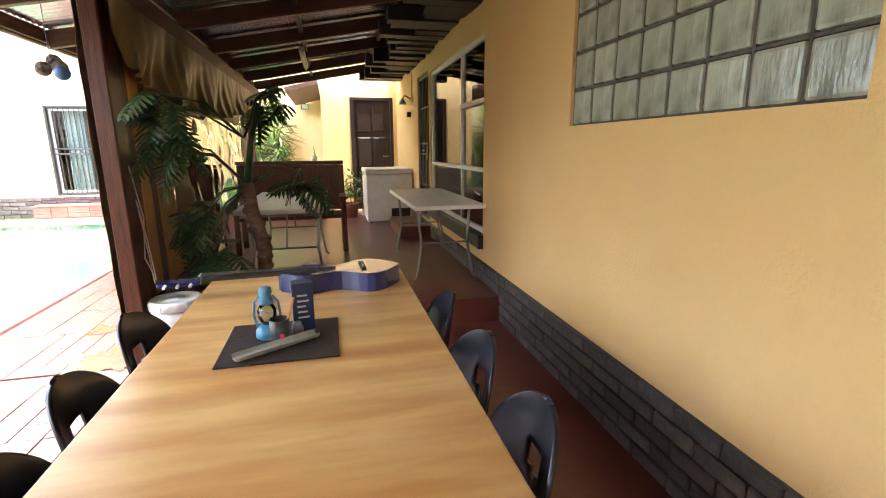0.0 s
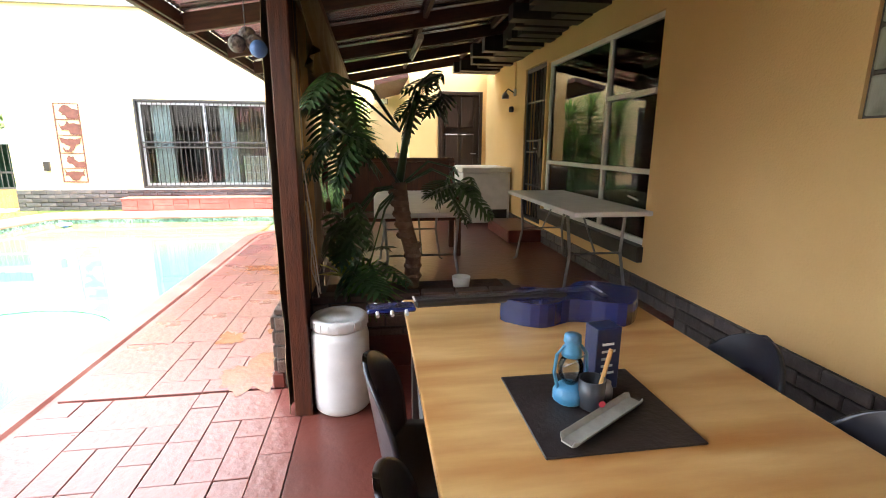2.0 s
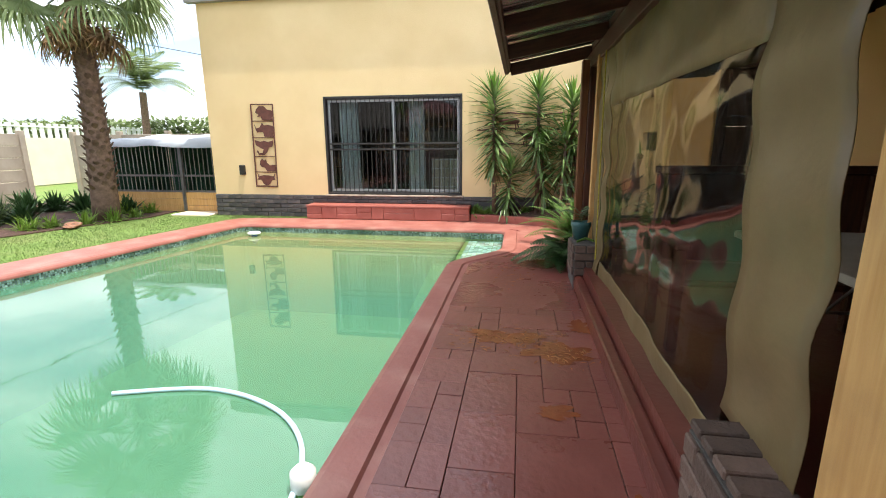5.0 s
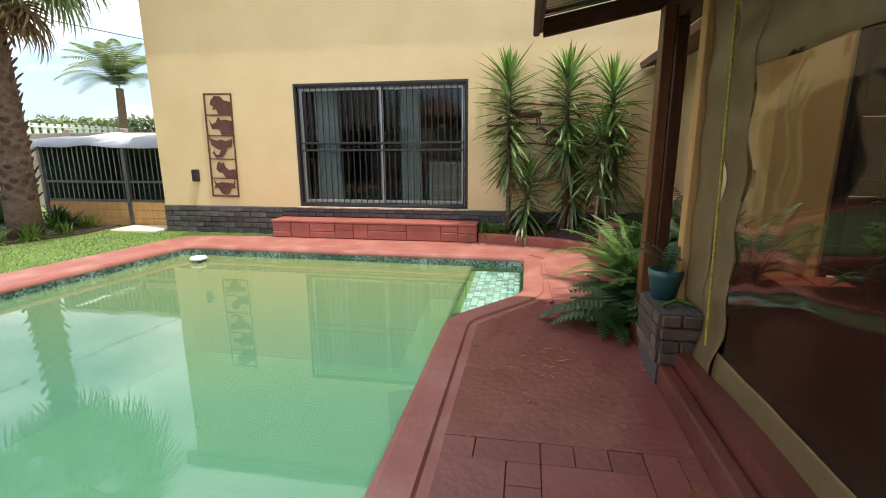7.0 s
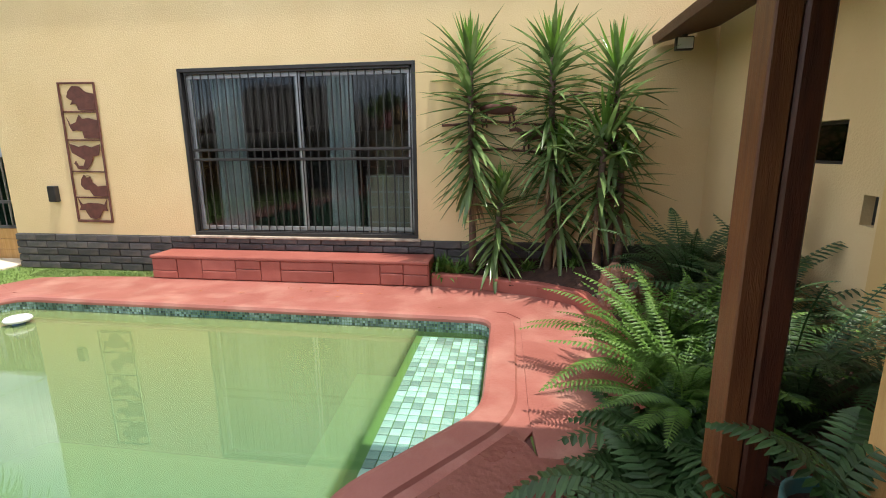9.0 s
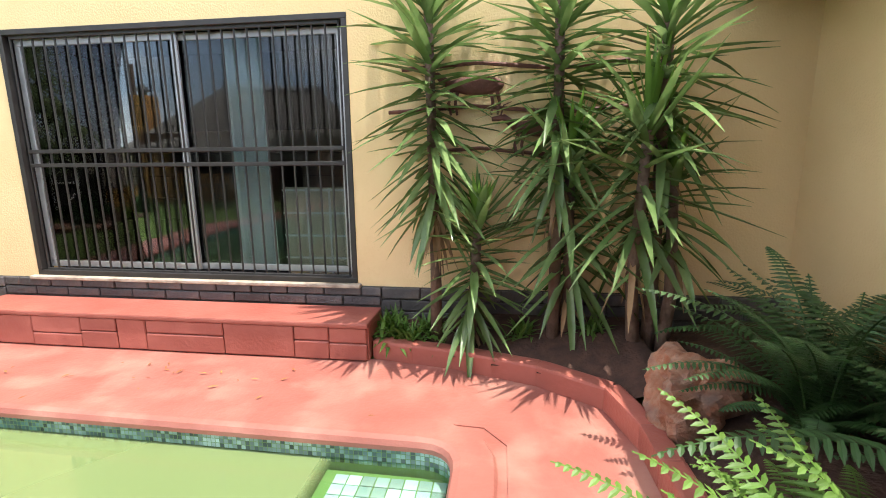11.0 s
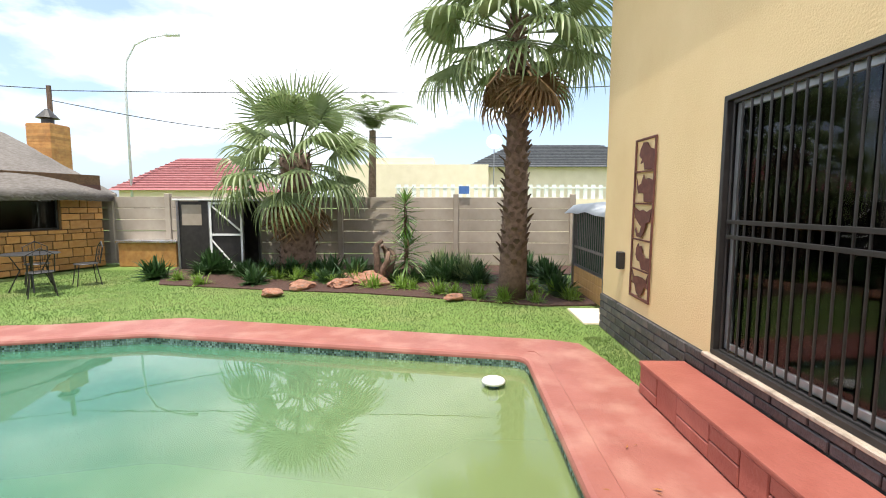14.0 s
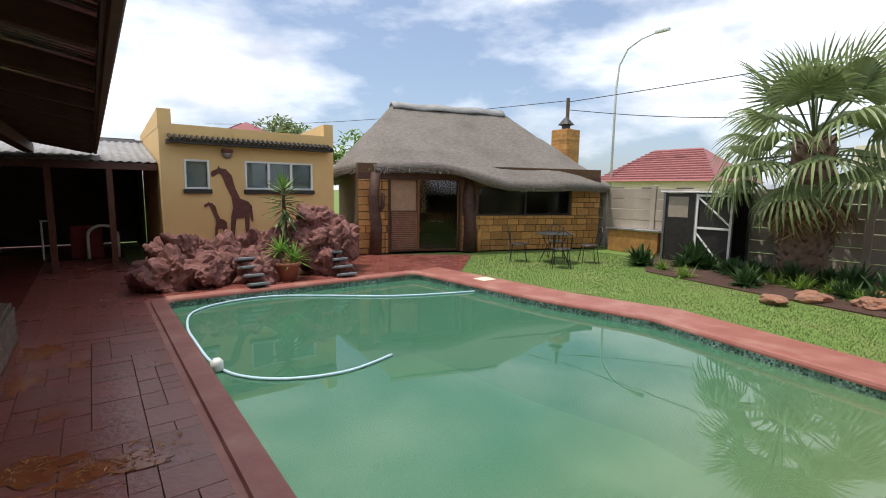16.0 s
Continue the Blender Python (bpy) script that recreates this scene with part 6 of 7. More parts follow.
# ---- pool things ----
hp = [(-7.06, 4.45), (-6.3, 4.25), (-5.45, 3.9), (-4.6, 3.3), (-3.9, 2.88), (-3.2, 2.88), (-2.66, 3.25), (-2.47, 4.0), (-2.45, 4.8), (-2.47, 5.5), (-2.6, 6.0), (-2.95, 6.35), (-3.5, 6.5), (-4.15, 6.33)]
pts = []
for i in range(len(hp) - 1):
    p0, p1, p2, p3 = [Vector(hp[max(0, min(len(hp) - 1, i + k))]) for k in (-1, 0, 1, 2)]
    for s in range(6):
        t = s / 6
        q = 0.5 * (2 * p1 + (p2 - p0) * t + (2 * p0 - 5 * p1 + 4 * p2 - p3) * t * t + (3 * p1 - p0 - 3 * p2 + p3) * t ** 3)
        pts.append((q.x, q.y, -0.125))
single("pool_hose", T(pts, 0.015, 8), M["hose"], "pale blue pool cleaner hose floating on the water", "hose", smooth=True)
single("hose_float", lathe(bmesh.new(), [(0.03, 0), (0.06, 0.02), (0.06, 0.10), (0.03, 0.13)], 16, (-2.47, 5.75, -0.14)), M["plastic_white"], "white float on the pool hose", "float", smooth=True)
ft = thing("chlorine_floater", "white floating chlorine dispenser with a blue body", "floater", (-6.2, 11.55, -0.14))
part("ring", lathe(bmesh.new(), [(0.055, 0.03), (0.10, 0.03), (0.115, 0.05), (0.10, 0.07), (0.055, 0.06)], 24), M["plastic_white"], ft, smooth=True)
part("body", lathe(bmesh.new(), [(0.03, -0.14), (0.05, -0.12), (0.05, 0.055)], 16), M["blueplastic"], ft, smooth=True)
single("skimmer_lid", B(-7.55, -7.25, 4.0, 4.3, -0.01, 0.008, bev=0.004), M["cream"], "pale skimmer cover set in the coping", "cover")

# ---- patio set on the lawn ----
pt = thing("patio_table", "round black wrought-iron patio table on the lawn", "table", (-10.33, 3.35, -0.035))
part("top", lathe(bmesh.new(), [(0.43, 0.69), (0.45, 0.70), (0.43, 0.71)], 28), M["black"], pt)
for k in range(4):
    a = math.pi / 4 + k * math.pi / 2
    part("leg", T([(0.3 * math.cos(a), 0.3 * math.sin(a), 0.69), (0.16 * math.cos(a), 0.16 * math.sin(a), 0.4), (0.34 * math.cos(a), 0.34 * math.sin(a), 0)], 0.012, 6), M["black"], pt)


def wire_chair(at, rz):
    c = thing("patio_chair", "black wrought-iron patio chair on the lawn", "chair", at, rz, "patio chairs")
    part("seat", lathe(bmesh.new(), [(0.20, 0.42), (0.21, 0.43), (0.20, 0.44)], 20), M["black"], c)
    part("back_frame", T([(-0.19, -0.18, 0.43), (-0.25, -0.19, 0.75), (-0.27, 0, 0.86), (-0.25, 0.19, 0.75), (-0.19, 0.18, 0.43)], 0.011, 6), M["black"], c)
    for y in (-0.1, 0, 0.1):
        part("back_rod", T([(-0.2, y, 0.43), (-0.265, y, 0.83 - abs(y) * 0.5)], 0.006, 5), M["black"], c)
    for sx in (-1, 1):
        for sy in (-1, 1):
            part("leg", T([(0.14 * sx, 0.14 * sy, 0.42), (0.2 * sx, 0.2 * sy, 0)], 0.010, 6), M["black"], c)
    return c


c0 = wire_chair((-9.75, 2.75, -0.035), 135)
for x, y, r in ((-9.85, 3.95, 225), (-10.95, 2.9, 45), (-11.0, 3.85, -40)):
    copy_thing(c0, pose(x, y, -0.035, 0, 0, r))

# ---- beyond the fence ----
cm = thing("brick_chimney", "ochre brick chimney with a metal cowl", "chimney", (-16.0, -1.0, 0))
part("stack", B(-0.36, 0.36, -0.36, 0.36, 0, 3.95, bev=0.01), M["stone"], cm)
for k in range(22):
    part("course", B(-0.368, 0.368, -0.368, 0.368, 2.0 + 0.088 * k, 2.078 + 0.088 * k, bev=0.004), M["stone"], cm)
part("cowl", lathe(bmesh.new(), [(0.16, 3.95), (0.16, 4.12), (0.30, 4.14), (0.05, 4.42)], 14), M["black"], cm)
up = thing("utility_pole", "dark wooden utility pole", "pole", (-17.0, -1.75, 0))
part("mast", T([(0, 0, 0), (0, 0, 5.35)], 0.09, 10, 0.07), M["bark"], up)
for k, (p, q) in enumerate((((-17, -1.75, 5.2), (-16, 26, 5.6)), ((-17, -1.75, 5.25), (-9, -30, 6.5)), ((-17, -1.75, 4.9), (-19, 9, 4.0)))):
    pts = [tuple(Vector(p).lerp(Vector(q), s / 16) - Vector((0, 0, 0.35 * math.sin(math.pi * s / 16)))) for s in range(17)]
    single("overhead_cable", T(pts, 0.014, 5), M["black"], "thin dark overhead power cable", "cable", "overhead cables")
sl_ = thing("street_lamp", "tall grey street lamp with a curved arm", "street lamp", (-30, -8.2, 0))
pole_m = mat("pale_galvanised", (0.52, 0.54, 0.55), (0.60, 0.62, 0.63), 0.6, 6)
part("mast", T([(0, 0, 0), (0, 0, 8.5), (0, 0.15, 10.0), (0, 0.7, 10.9), (0, 1.6, 11.3), (0, 2.6, 11.45)], 0.08, 10, 0.04), pole_m, sl_, smooth=True)
part("lamp_head", B(-0.12, 0.12, 2.5, 3.4, 11.38, 11.55, bev=0.05, seg=2), pole_m, sl_)


def house(name, label, x, y0, y1, eave_z, ridge_z, depth, wall_m, roof_m, chim=False):
    h = thing(name, label, "house", (x, 0, 0))
    part("wall", B(-depth, 0, y0, y1, 0, eave_z), wall_m, h)
    ym = (y0 + y1) / 2
    bm = bmesh.new()
    pts = [(0.5, y0 - 0.4, eave_z - 0.1), (0.5, y1 + 0.4, eave_z - 0.1), (-depth - 0.5, y1 + 0.4, eave_z - 0.1), (-depth - 0.5, y0 - 0.4, eave_z - 0.1), (-depth / 2, y0 + depth * 0.35, ridge_z), (-depth / 2, y1 - depth * 0.35, ridge_z)]
    vs = [bm.verts.new(p) for p in pts]
    for f in ((0, 1, 5, 4), (1, 2, 5), (2, 3, 4, 5), (3, 0, 4), (3, 2, 1, 0)):
        bm.faces.new([vs[k] for k in f])
    part("roof", bm, roof_m, h)
    n_ = 14
    for k in range(1, n_):
        s = k / n_
        za_, xa_ = eave_z - 0.1 + (ridge_z - eave_z + 0.1) * s, 0.5 - (depth / 2 + 0.5) * s
        e0, e1 = y0 - 0.4 + (depth * 0.35 + 0.4) * s, y1 + 0.4 - (depth * 0.35 + 0.4) * s
        part("roof_course", B(xa_ - 0.03, xa_ + 0.05, e0, e1, za_ - 0.01, za_ + 0.05), roof_m, h)
    for k in range(3):
        yy = y0 + (y1 - y0) * (k + 0.6) / 3.3
        part("window", B(0.0, 0.03, yy - 0.5, yy + 0.5, 1.0, 2.0), M["black"], h)
    return h


house("neighbour_house", "neighbouring house with a red tiled roof", -30.0, -9.0, -1.6, 2.5, 4.6, 6.0, M["cream"], M["redroof"])
house("neighbour_house", "neighbouring house with a dark grey tiled roof", -30.0, 12.5, 24.0, 3.9, 5.6, 8.0, M["cream"], M["greyroof"])
ch_ = thing("neighbour_building", "flat cream building beyond the fence", "building", (-27.5, 0, 0))
part("wall", B(-4, 0, 5.0, 13.2, 0, 3.75), M["cream"], ch_)
part("parapet", B(-3, -0.5, 6.5, 10.2, 3.75, 4.15), M["cream"], ch_)
sd = thing("satellite_dish", "white satellite dish on a mast", "dish", (-26.5, 13.4, 3.75))
part("dish", lathe(bmesh.new(), [(0.05, 0), (0.3, 0.06), (0.42, 0.16), (0.40, 0.16), (0.05, 0.03)], 20), M["white"], sd, smooth=True).matrix_local = pose(0, 0, 1.0, 0, 70, 0)
part("mast", T([(0, 0, -3.75), (0, 0, 1.0)], 0.03, 6), M["steel"], sd)
house("neighbour_house", "neighbouring house with a pale pink roof behind the carport", -5.0, -24.0, -15.5, 3.2, 5.4, 8.0, M["cream"], M["redroof"])
pf = thing("palisade_fence", "white palisade railing on the neighbour's wall", "fence", (-20.0, 0, 0))
part("wall", B(-0.1, 0.1, 9, 30, 0, 1.8), M["cream"], pf)
for k in range(70):
    part("picket", B(-0.03, 0.03, 9.05 + 0.3 * k, 9.20 + 0.3 * k, 1.8, 2.35), M["white"], pf)
part("rail", B(-0.05, 0.05, 9, 30, 2.2, 2.26), M["white"], pf)
single("warning_sign", B(-14.12, -14.1, 11.35, 11.62, 1.86, 2.06), M["blueplastic"], "small blue and white notice above the fence", "sign")

# ---- plants ----


class Leaves:
    """Gathers blades into one mesh."""

    def __init__(self):
        self.v, self.f = [], []

    def blade(self, base, d, length, width, bend=0.3, segs=4, tip=0.05, up=Vector((0, 0, 1)), fold=0.25):
        base, d = Vector(base), Vector(d).normalized()
        side = d.cross(up)
        if side.length < 0.05:
            side = d.cross(Vector((1, 0, 0)))
        side.normalize()
        nrm = side.cross(d)
        b = len(self.v)
        p = base.copy()
        for i in range(segs + 1):
            s = i / segs
            w = width * (0.55 + 1.6 * s * (1 - s) + 0.1) * (1 - s ** 3) + tip * width * s
            lift = nrm * (fold * w)
            self.v += [tuple(p - side * w * 0.5 + lift), tuple(p), tuple(p + side * w * 0.5 + lift)]
            d = (d + Vector((0, 0, -bend / segs))).normalized()
            p = p + d * (length / segs)
        for i in range(segs):
            for k in range(2):
                a = b + 3 * i + k
                self.f.append((a, a + 1, a + 4, a + 3))

    def mesh(self, name, material, smooth=True):
        me = bpy.data.meshes.new(name)
        me.from_pydata(self.v, [], self.f)
        me.materials.append(material)
        if smooth:
            me.shade_smooth()
        return me

    def ob(self, name, material, parent=None, label=""):
        o = new(name, self.mesh(name, material))
        if parent:
            o.parent = parent
        return tagged(o, label)


def sph(az, el):
    return Vector((math.cos(az) * math.cos(el), math.sin(az) * math.cos(el), math.sin(el)))


def yucca_plant(at, stems, label, seed, group="yuccas"):
    """stems: (dx, dy, bare height, leafy top, leaf length, blades)."""
    r = random.Random(seed)
    y = thing("yucca", label, "plant", at, 0, group)
    for dx, dy, z0, z1, ll, n in stems:
        lean = (r.uniform(-.05, .05), r.uniform(-.05, .05))
        part("stem", T([(dx * 0.6, dy * 0.6, 0), (dx, dy, z0 * 0.7), (dx + lean[0], dy + lean[1], z1)], 0.045, 9, 0.03), M["bark"], y, smooth=True)
        L1, L2, L3 = Leaves(), Leaves(), Leaves()
        for i in range(n):
            s = (i + 0.5) / n
            z = z0 + (z1 - z0) * s ** 0.85
            el = math.radians(-42 + 92 * s ** 1.1 + r.uniform(-16, 16))
            az = i * 2.39996 + r.uniform(-.25, .25)
            base = (dx + lean[0] * s, dy + lean[1] * s, z)
            L1.blade(base, sph(az, el), ll * r.uniform(0.85, 1.25), 0.05 * r.uniform(0.8, 1.2), bend=r.uniform(0.05, 0.6), segs=4)
        for i in range(max(10, n // 5)):
            az = i * 2.39996
            L2.blade((dx + lean[0], dy + lean[1], z1 - 0.03), sph(az, math.radians(r.uniform(48, 86))), ll * r.uniform(0.7, 1.0), 0.04, bend=0.05, segs=4)
        for i in range(n // 7):
            az = r.uniform(0, 6.28)
            L3.blade((dx, dy, z0 + r.uniform(-0.12, 0.1)), sph(az, math.radians(r.uniform(-85, -55))), ll * r.uniform(0.5, 0.8), 0.04, bend=0.3, segs=3)
        L1.ob("leaves", M["yucca"], y)
        L2.ob("young_leaves", M["yuccanew"], y, "bright upright young leaves")
        L3.ob("dry_leaves", M["deadleaf"], y, "dry hanging leaves")
    return y


yucca_plant((-2.0, 12.93, 0.03), [(0, 0, 0.95, 2.28, 0.52, 150)], "tall yucca with a bright spiky crown against the house wall", 1)
yucca_plant((-1.75, 12.84, 0.03), [(0, 0, 0.25, 0.95, 0.42, 80)], "small low yucca at the wall", 2)
yucca_plant((-1.20, 12.86, 0.03), [(0, 0, 1.15, 2.30, 0.52, 140), (0.1, 0.05, 0.5, 1.35, 0.55, 80)], "tall yucca with dry leaves at its foot", 3)
yucca_plant((-0.62, 12.76, 0.03), [(0, 0, 1.35, 2.12, 0.54, 100), (-0.14, -0.08, 0.85, 1.5, 0.60, 60), (0.10, -0.05, 0.75, 1.25, 0.45, 36)], "tall yucca with broad drooping leaves in the corner", 4)
yucca_plant((-11.58, 10.21, 0.0), [(0, 0, 0.15, 0.75, 0.55, 70), (0.02, 0, 0.95, 1.65, 0.36, 70)], "yucca in the planting bed by the fence", 5)
yucca_plant((-4.55, 1.55, 0.45), [(0, 0, 0.55, 1.15, 0.42, 70)], "yucca growing from the rockery", 6)

# rockery pot
rp = thing("terracotta_pot", "terracotta pot with spiky pale plants in the rockery", "pot", (-4.35, 2.2, -0.008))
part("pot", lathe(bmesh.new(), [(0.16, 0), (0.22, 0.26), (0.25, 0.27), (0.25, 0.33), (0.22, 0.33), (0.19, 0.28)], 24), M["terracotta"], rp, smooth=True)
for dx, n, ll in ((-0.12, 34, 0.42), (0.12, 34, 0.36)):
    Lq = Leaves()
    for i in range(n):
        Lq.blade((dx, 0, 0.28 + (0.25 if dx > 0 else 0.05)), sph(i * 2.4, math.radians(-10 + 85 * i / n)), ll, 0.035, bend=0.35)
    Lq.ob("leaves", M["yuccanew"], rp)
    part("stem", T([(dx, 0, 0.25), (dx, 0, 0.55)], 0.025, 7), M["bark"], rp)


def fern_mesh(name, length, pairs, pin, material, droop, pw=0.02, gap=1.0, rise=(0.45, 0, 0.9)):
    Lf = Leaves()
    p, d = Vector((0, 0, 0)), Vector(rise).normalized()
    path = []
    n = pairs
    for i in range(n + 1):
        path.append((p.copy(), d.copy()))
        d = (d + Vector((0.02, 0, -droop / n))).normalized()
        p = p + d * (length / n)
    for i in range(2, n):
        q, dd = path[i]
        s = i / n
        w = pin * math.sin(math.pi * (0.12 + 0.86 * s)) ** 0.8
        for sd_ in (-1, 1):
            dr = (Vector((0, sd_, 0)) + dd * 0.35 + Vector((0, 0, -0.1))).normalized()
            Lf.blade(q, dr, w, pw * 1.3 * gap, bend=0.25, segs=2, tip=0.15, up=Vector((0, 0, 1)) if abs(dr.z) < 0.9 else Vector((1, 0, 0)), fold=0.1)
    for i in range(n):
        a, b_ = path[i][0], path[i + 1][0]
        k = len(Lf.v)
        Lf.v += [(a.x, a.y - 0.003, a.z), (a.x, a.y + 0.003, a.z), (b_.x, b_.y + 0.003, b_.z), (b_.x, b_.y - 0.003, b_.z)]
        Lf.f.append((k, k + 1, k + 2, k + 3))
    return Lf.mesh(name, material, smooth=False)


FERN = [fern_mesh("frond", 0.62, 30, 0.056, M["fern"], 0.9, 0.0105, rise=(0.35, 0, 0.95)), fern_mesh("frond", 0.76, 34, 0.060, M["fern"], 1.35, 0.011)]
# fronds for shaded spots, with the shade put into the leaf colour
SHADED = [fern_mesh("frond", 0.70, 32, 0.066, M["ferndark"], 1.0, 0.0115, rise=(0.35, 0, 0.95)), fern_mesh("frond", 0.82, 36, 0.07, M["ferndark"], 1.5, 0.012)]
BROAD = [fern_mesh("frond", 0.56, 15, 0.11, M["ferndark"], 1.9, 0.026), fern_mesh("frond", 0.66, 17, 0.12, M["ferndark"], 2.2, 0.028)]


def fern(at, meshes, n, scale, label, seed):
    r = random.Random(seed)
    f = thing("fern", label, "plant", at, 0, "ferns in the corner bed")
    for i in range(n):
        o = new("frond", r.choice(meshes))
        o.parent = f
        s = scale * r.uniform(0.7, 1.15)
        o.matrix_local = pose(r.uniform(-.06, .06), r.uniform(-.06, .06), 0, 0, r.uniform(-30, 14), i * 137.5 + r.uniform(-15, 15)) @ Matrix.Diagonal((s, s, s, 1))
    return f


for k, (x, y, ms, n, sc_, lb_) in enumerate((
        (-0.72, 10.72, FERN, 84, 1.12, "bright green sword fern in sun"), (-0.74, 10.22, FERN, 80, 1.08, "bright green sword fern in sun"), (-0.45, 10.75, FERN, 56, 1.0, "bright green sword fern in sun"), (-0.22, 11.75, SHADED, 44, 1.15, "fern in shade, its leaves coloured darker"),
        (0.05, 12.25, SHADED, 34, 0.95, "dark green fern below the side wall"), (0.0, 11.1, SHADED, 36, 1.3, "dark green fern below the side wall"), (0.12, 11.8, SHADED, 30, 1.0, "dark green fern below the side wall"),
        (-0.90, 9.95, BROAD, 28, 0.95, "broad-leaved fern spilling over the paving"), (-1.0, 9.60, BROAD, 30, 0.98, "dark broad-leaved fern spilling over the paving"), (-0.30, 10.1, SHADED, 30, 1.1, "dark green fern behind the post"),
        (0.15, 10.2, SHADED, 28, 1.1, "dark green fern behind the post"), (-0.98, 9.95, BROAD, 18, 0.75, "broad-leaved fern at the pool walk"))):
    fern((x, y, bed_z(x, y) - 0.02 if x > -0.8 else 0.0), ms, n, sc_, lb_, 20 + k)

# pots on the brick pier and behind it
for (x, y, z, r_), lb_, mm in (((-0.865, 9.02, 0.447, 0.105), "teal glazed pot with a leafy plant on the brick pier", "tealpot"), ((-0.38, 9.62, 0.03, 0.18), "dark pot with a leafy plant behind the post", "terracotta")):
    tp = thing("plant_pot", lb_, "pot", (x, y, z), 0, "potted plants")
    part("pot", lathe(bmesh.new(), [(r_ * 0.7, 0), (r_ * 0.95, 0.14), (r_, 0.15), (r_, 0.19), (r_ * 0.9, 0.19), (r_ * 0.88, 0.15)], 26), M[mm], tp, smooth=True)
    part("soil", lathe(bmesh.new(), [(r_ * 0.87, 0.15), (r_ * 0.2, 0.165)], 20), M["soil"], tp)
    rr = random.Random(x)
    for q in range(5):
        o = new("frond", BROAD[q % 2])
        o.parent = tp
        o.matrix_local = pose(0, 0, 0.16, 0, rr.uniform(-40, -5), q * 137) @ Matrix.Diagonal((0.55, 0.55, 0.55, 1))
single("garden_hose", T([(-0.93, 8.80, 0.46), (-0.84, 8.84, 0.49), (-0.72, 8.80, 0.462), (-0.63, 8.92, 0.462)], 0.012, 7), M["fern"], "green hose end lying on the brick pier", "hose")
# cut stem by the side wall
ae = thing("cut_stem", "stout cut plant stem in front of the side wall", "plant", (0.17, 11.2, 0.035))
part("stem", T([(0, 0, 0), (0.0, 0.02, 0.6), (-0.03, 0.05, 1.05), (0.02, 0.05, 1.25)], 0.065, 10, 0.05), M["bark"], ae, smooth=True)
part("shoot", T([(0.02, 0.05, 1.24), (0.0, 0.06, 1.45)], 0.02, 6, 0.005), M["yuccanew"], ae)
for k in range(4):
    part("root", T([(-0.03, 0.04, 0.75 + 0.1 * k), (-0.10, 0.0 - 0.1 * (k % 2), 0.78 + 0.1 * k), (-0.13, -0.03 - 0.1 * (k % 2), 0.66 + 0.1 * k)], 0.010, 5, 0.004), M["bark"], ae)

# split-leaf philodendron in the brick planter
PL = Leaves()
n = 9
for i in range(n):
    s = i / (n - 1)
    q = Vector((0.40 * s, 0, 0.02 * math.sin(3 * s)))
    w = 0.20 * math.sin(math.pi * (0.25 + 0.7 * s)) ** 0.7
    for sd_ in (-1, 1):
        PL.blade(q, Vector((0.25 + 0.75 * s, sd_, 0.12)), w, 0.032, bend=0.5, segs=3, tip=0.35, fold=0.15)
PL.blade((0, 0, 0), (1, 0, 0.05), 0.47, 0.07, bend=0.3, segs=5)
PHM = PL.mesh("leaf", M["phil"])
ph = thing("philodendron", "split-leaf philodendron with a scarred leaning trunk", "plant", (-0.07, 4.86, 0.47))
part("trunk", T([(0, 0, -0.01), (0.02, 0, 0.22), (-0.05, 0.01, 0.5), (-0.07, 0.02, 0.72)], 0.055, 10, 0.05), M["bark"], ph, smooth=True)
part("trunk_top", T([(-0.07, 0.02, 0.71), (-0.02, 0.02, 1.0), (0.06, 0.0, 1.3)], 0.03, 8, 0.018), M["phil"], ph, smooth=True)
for k in range(9):
    bm = lathe(bmesh.new(), [(0.052, 0), (0.064, 0.02), (0.056, 0.04)], 10)
    part("scar", bm, M["bark"], ph).matrix_local = pose(0.015 - 0.012 * k * (k > 3), 0, 0.06 + 0.072 * k)
r = random.Random(12)
for cx, cy, cz, n, sc_ in ((0.16, 0.0, 1.38, 7, 0.85), (0.34, 0.05, 0.74, 8, 0.9), (-0.42, -0.55, 1.02, 9, 0.8), (-0.42, -0.1, 0.50, 9, 0.85), (-0.30, -0.2, 0.25, 5, 0.8), (-0.45, -0.6, 1.25, 6, 0.7)):
    start = Vector((-0.06, 0.02, 0.7 if cz < 1.2 else 1.05))
    for i in range(n):
        c = Vector((cx + r.uniform(-.1, .1), cy + r.uniform(-.12, .12), cz + r.uniform(-.12, .12)))
        if i < 3:
            mid = (start + c) / 2 + Vector((0, 0, 0.10))
            part("stalk", T([start, mid, c], 0.009, 6, 0.006), M["phil"], ph, smooth=True)
        o = new("leaf", PHM)
        o.parent = ph
        s = sc_ * r.uniform(0.6, 1.0)
        o.matrix_local = Matrix.Translation(c) @ pose(0, 0, 0, r.uniform(-30, 30), r.uniform(10, 75), r.uniform(0, 360)) @ Matrix.Diagonal((s, s, s, 1))
fp = thing("fan_plant", "young fan palm leaf drooping over the planter", "plant", (-0.40, 4.72, 0.47))
Lq = Leaves()
for i in range(34):
    a = math.radians(-165 + 330 * i / 33)
    Lq.blade((0, 0, 0.1), Vector((math.cos(a) * 0.8, -0.45, math.sin(a) * 0.8)), 0.34 * (0.75 + 0.25 * math.cos(a)), 0.028, bend=0.35, segs=3)
Lq.ob("leaf", M["fern"], fp)
part("stalk", T([(0, 0.05, 0.0), (0, 0, 0.1)], 0.01, 6), M["fern"], fp)
Lq = Leaves()
for i in range(22):
    Lq.blade((-0.12, 0.03, 0.12), sph(i * 2.4, math.radians(10 + 3 * i)), 0.2, 0.03, bend=0.4, segs=3)
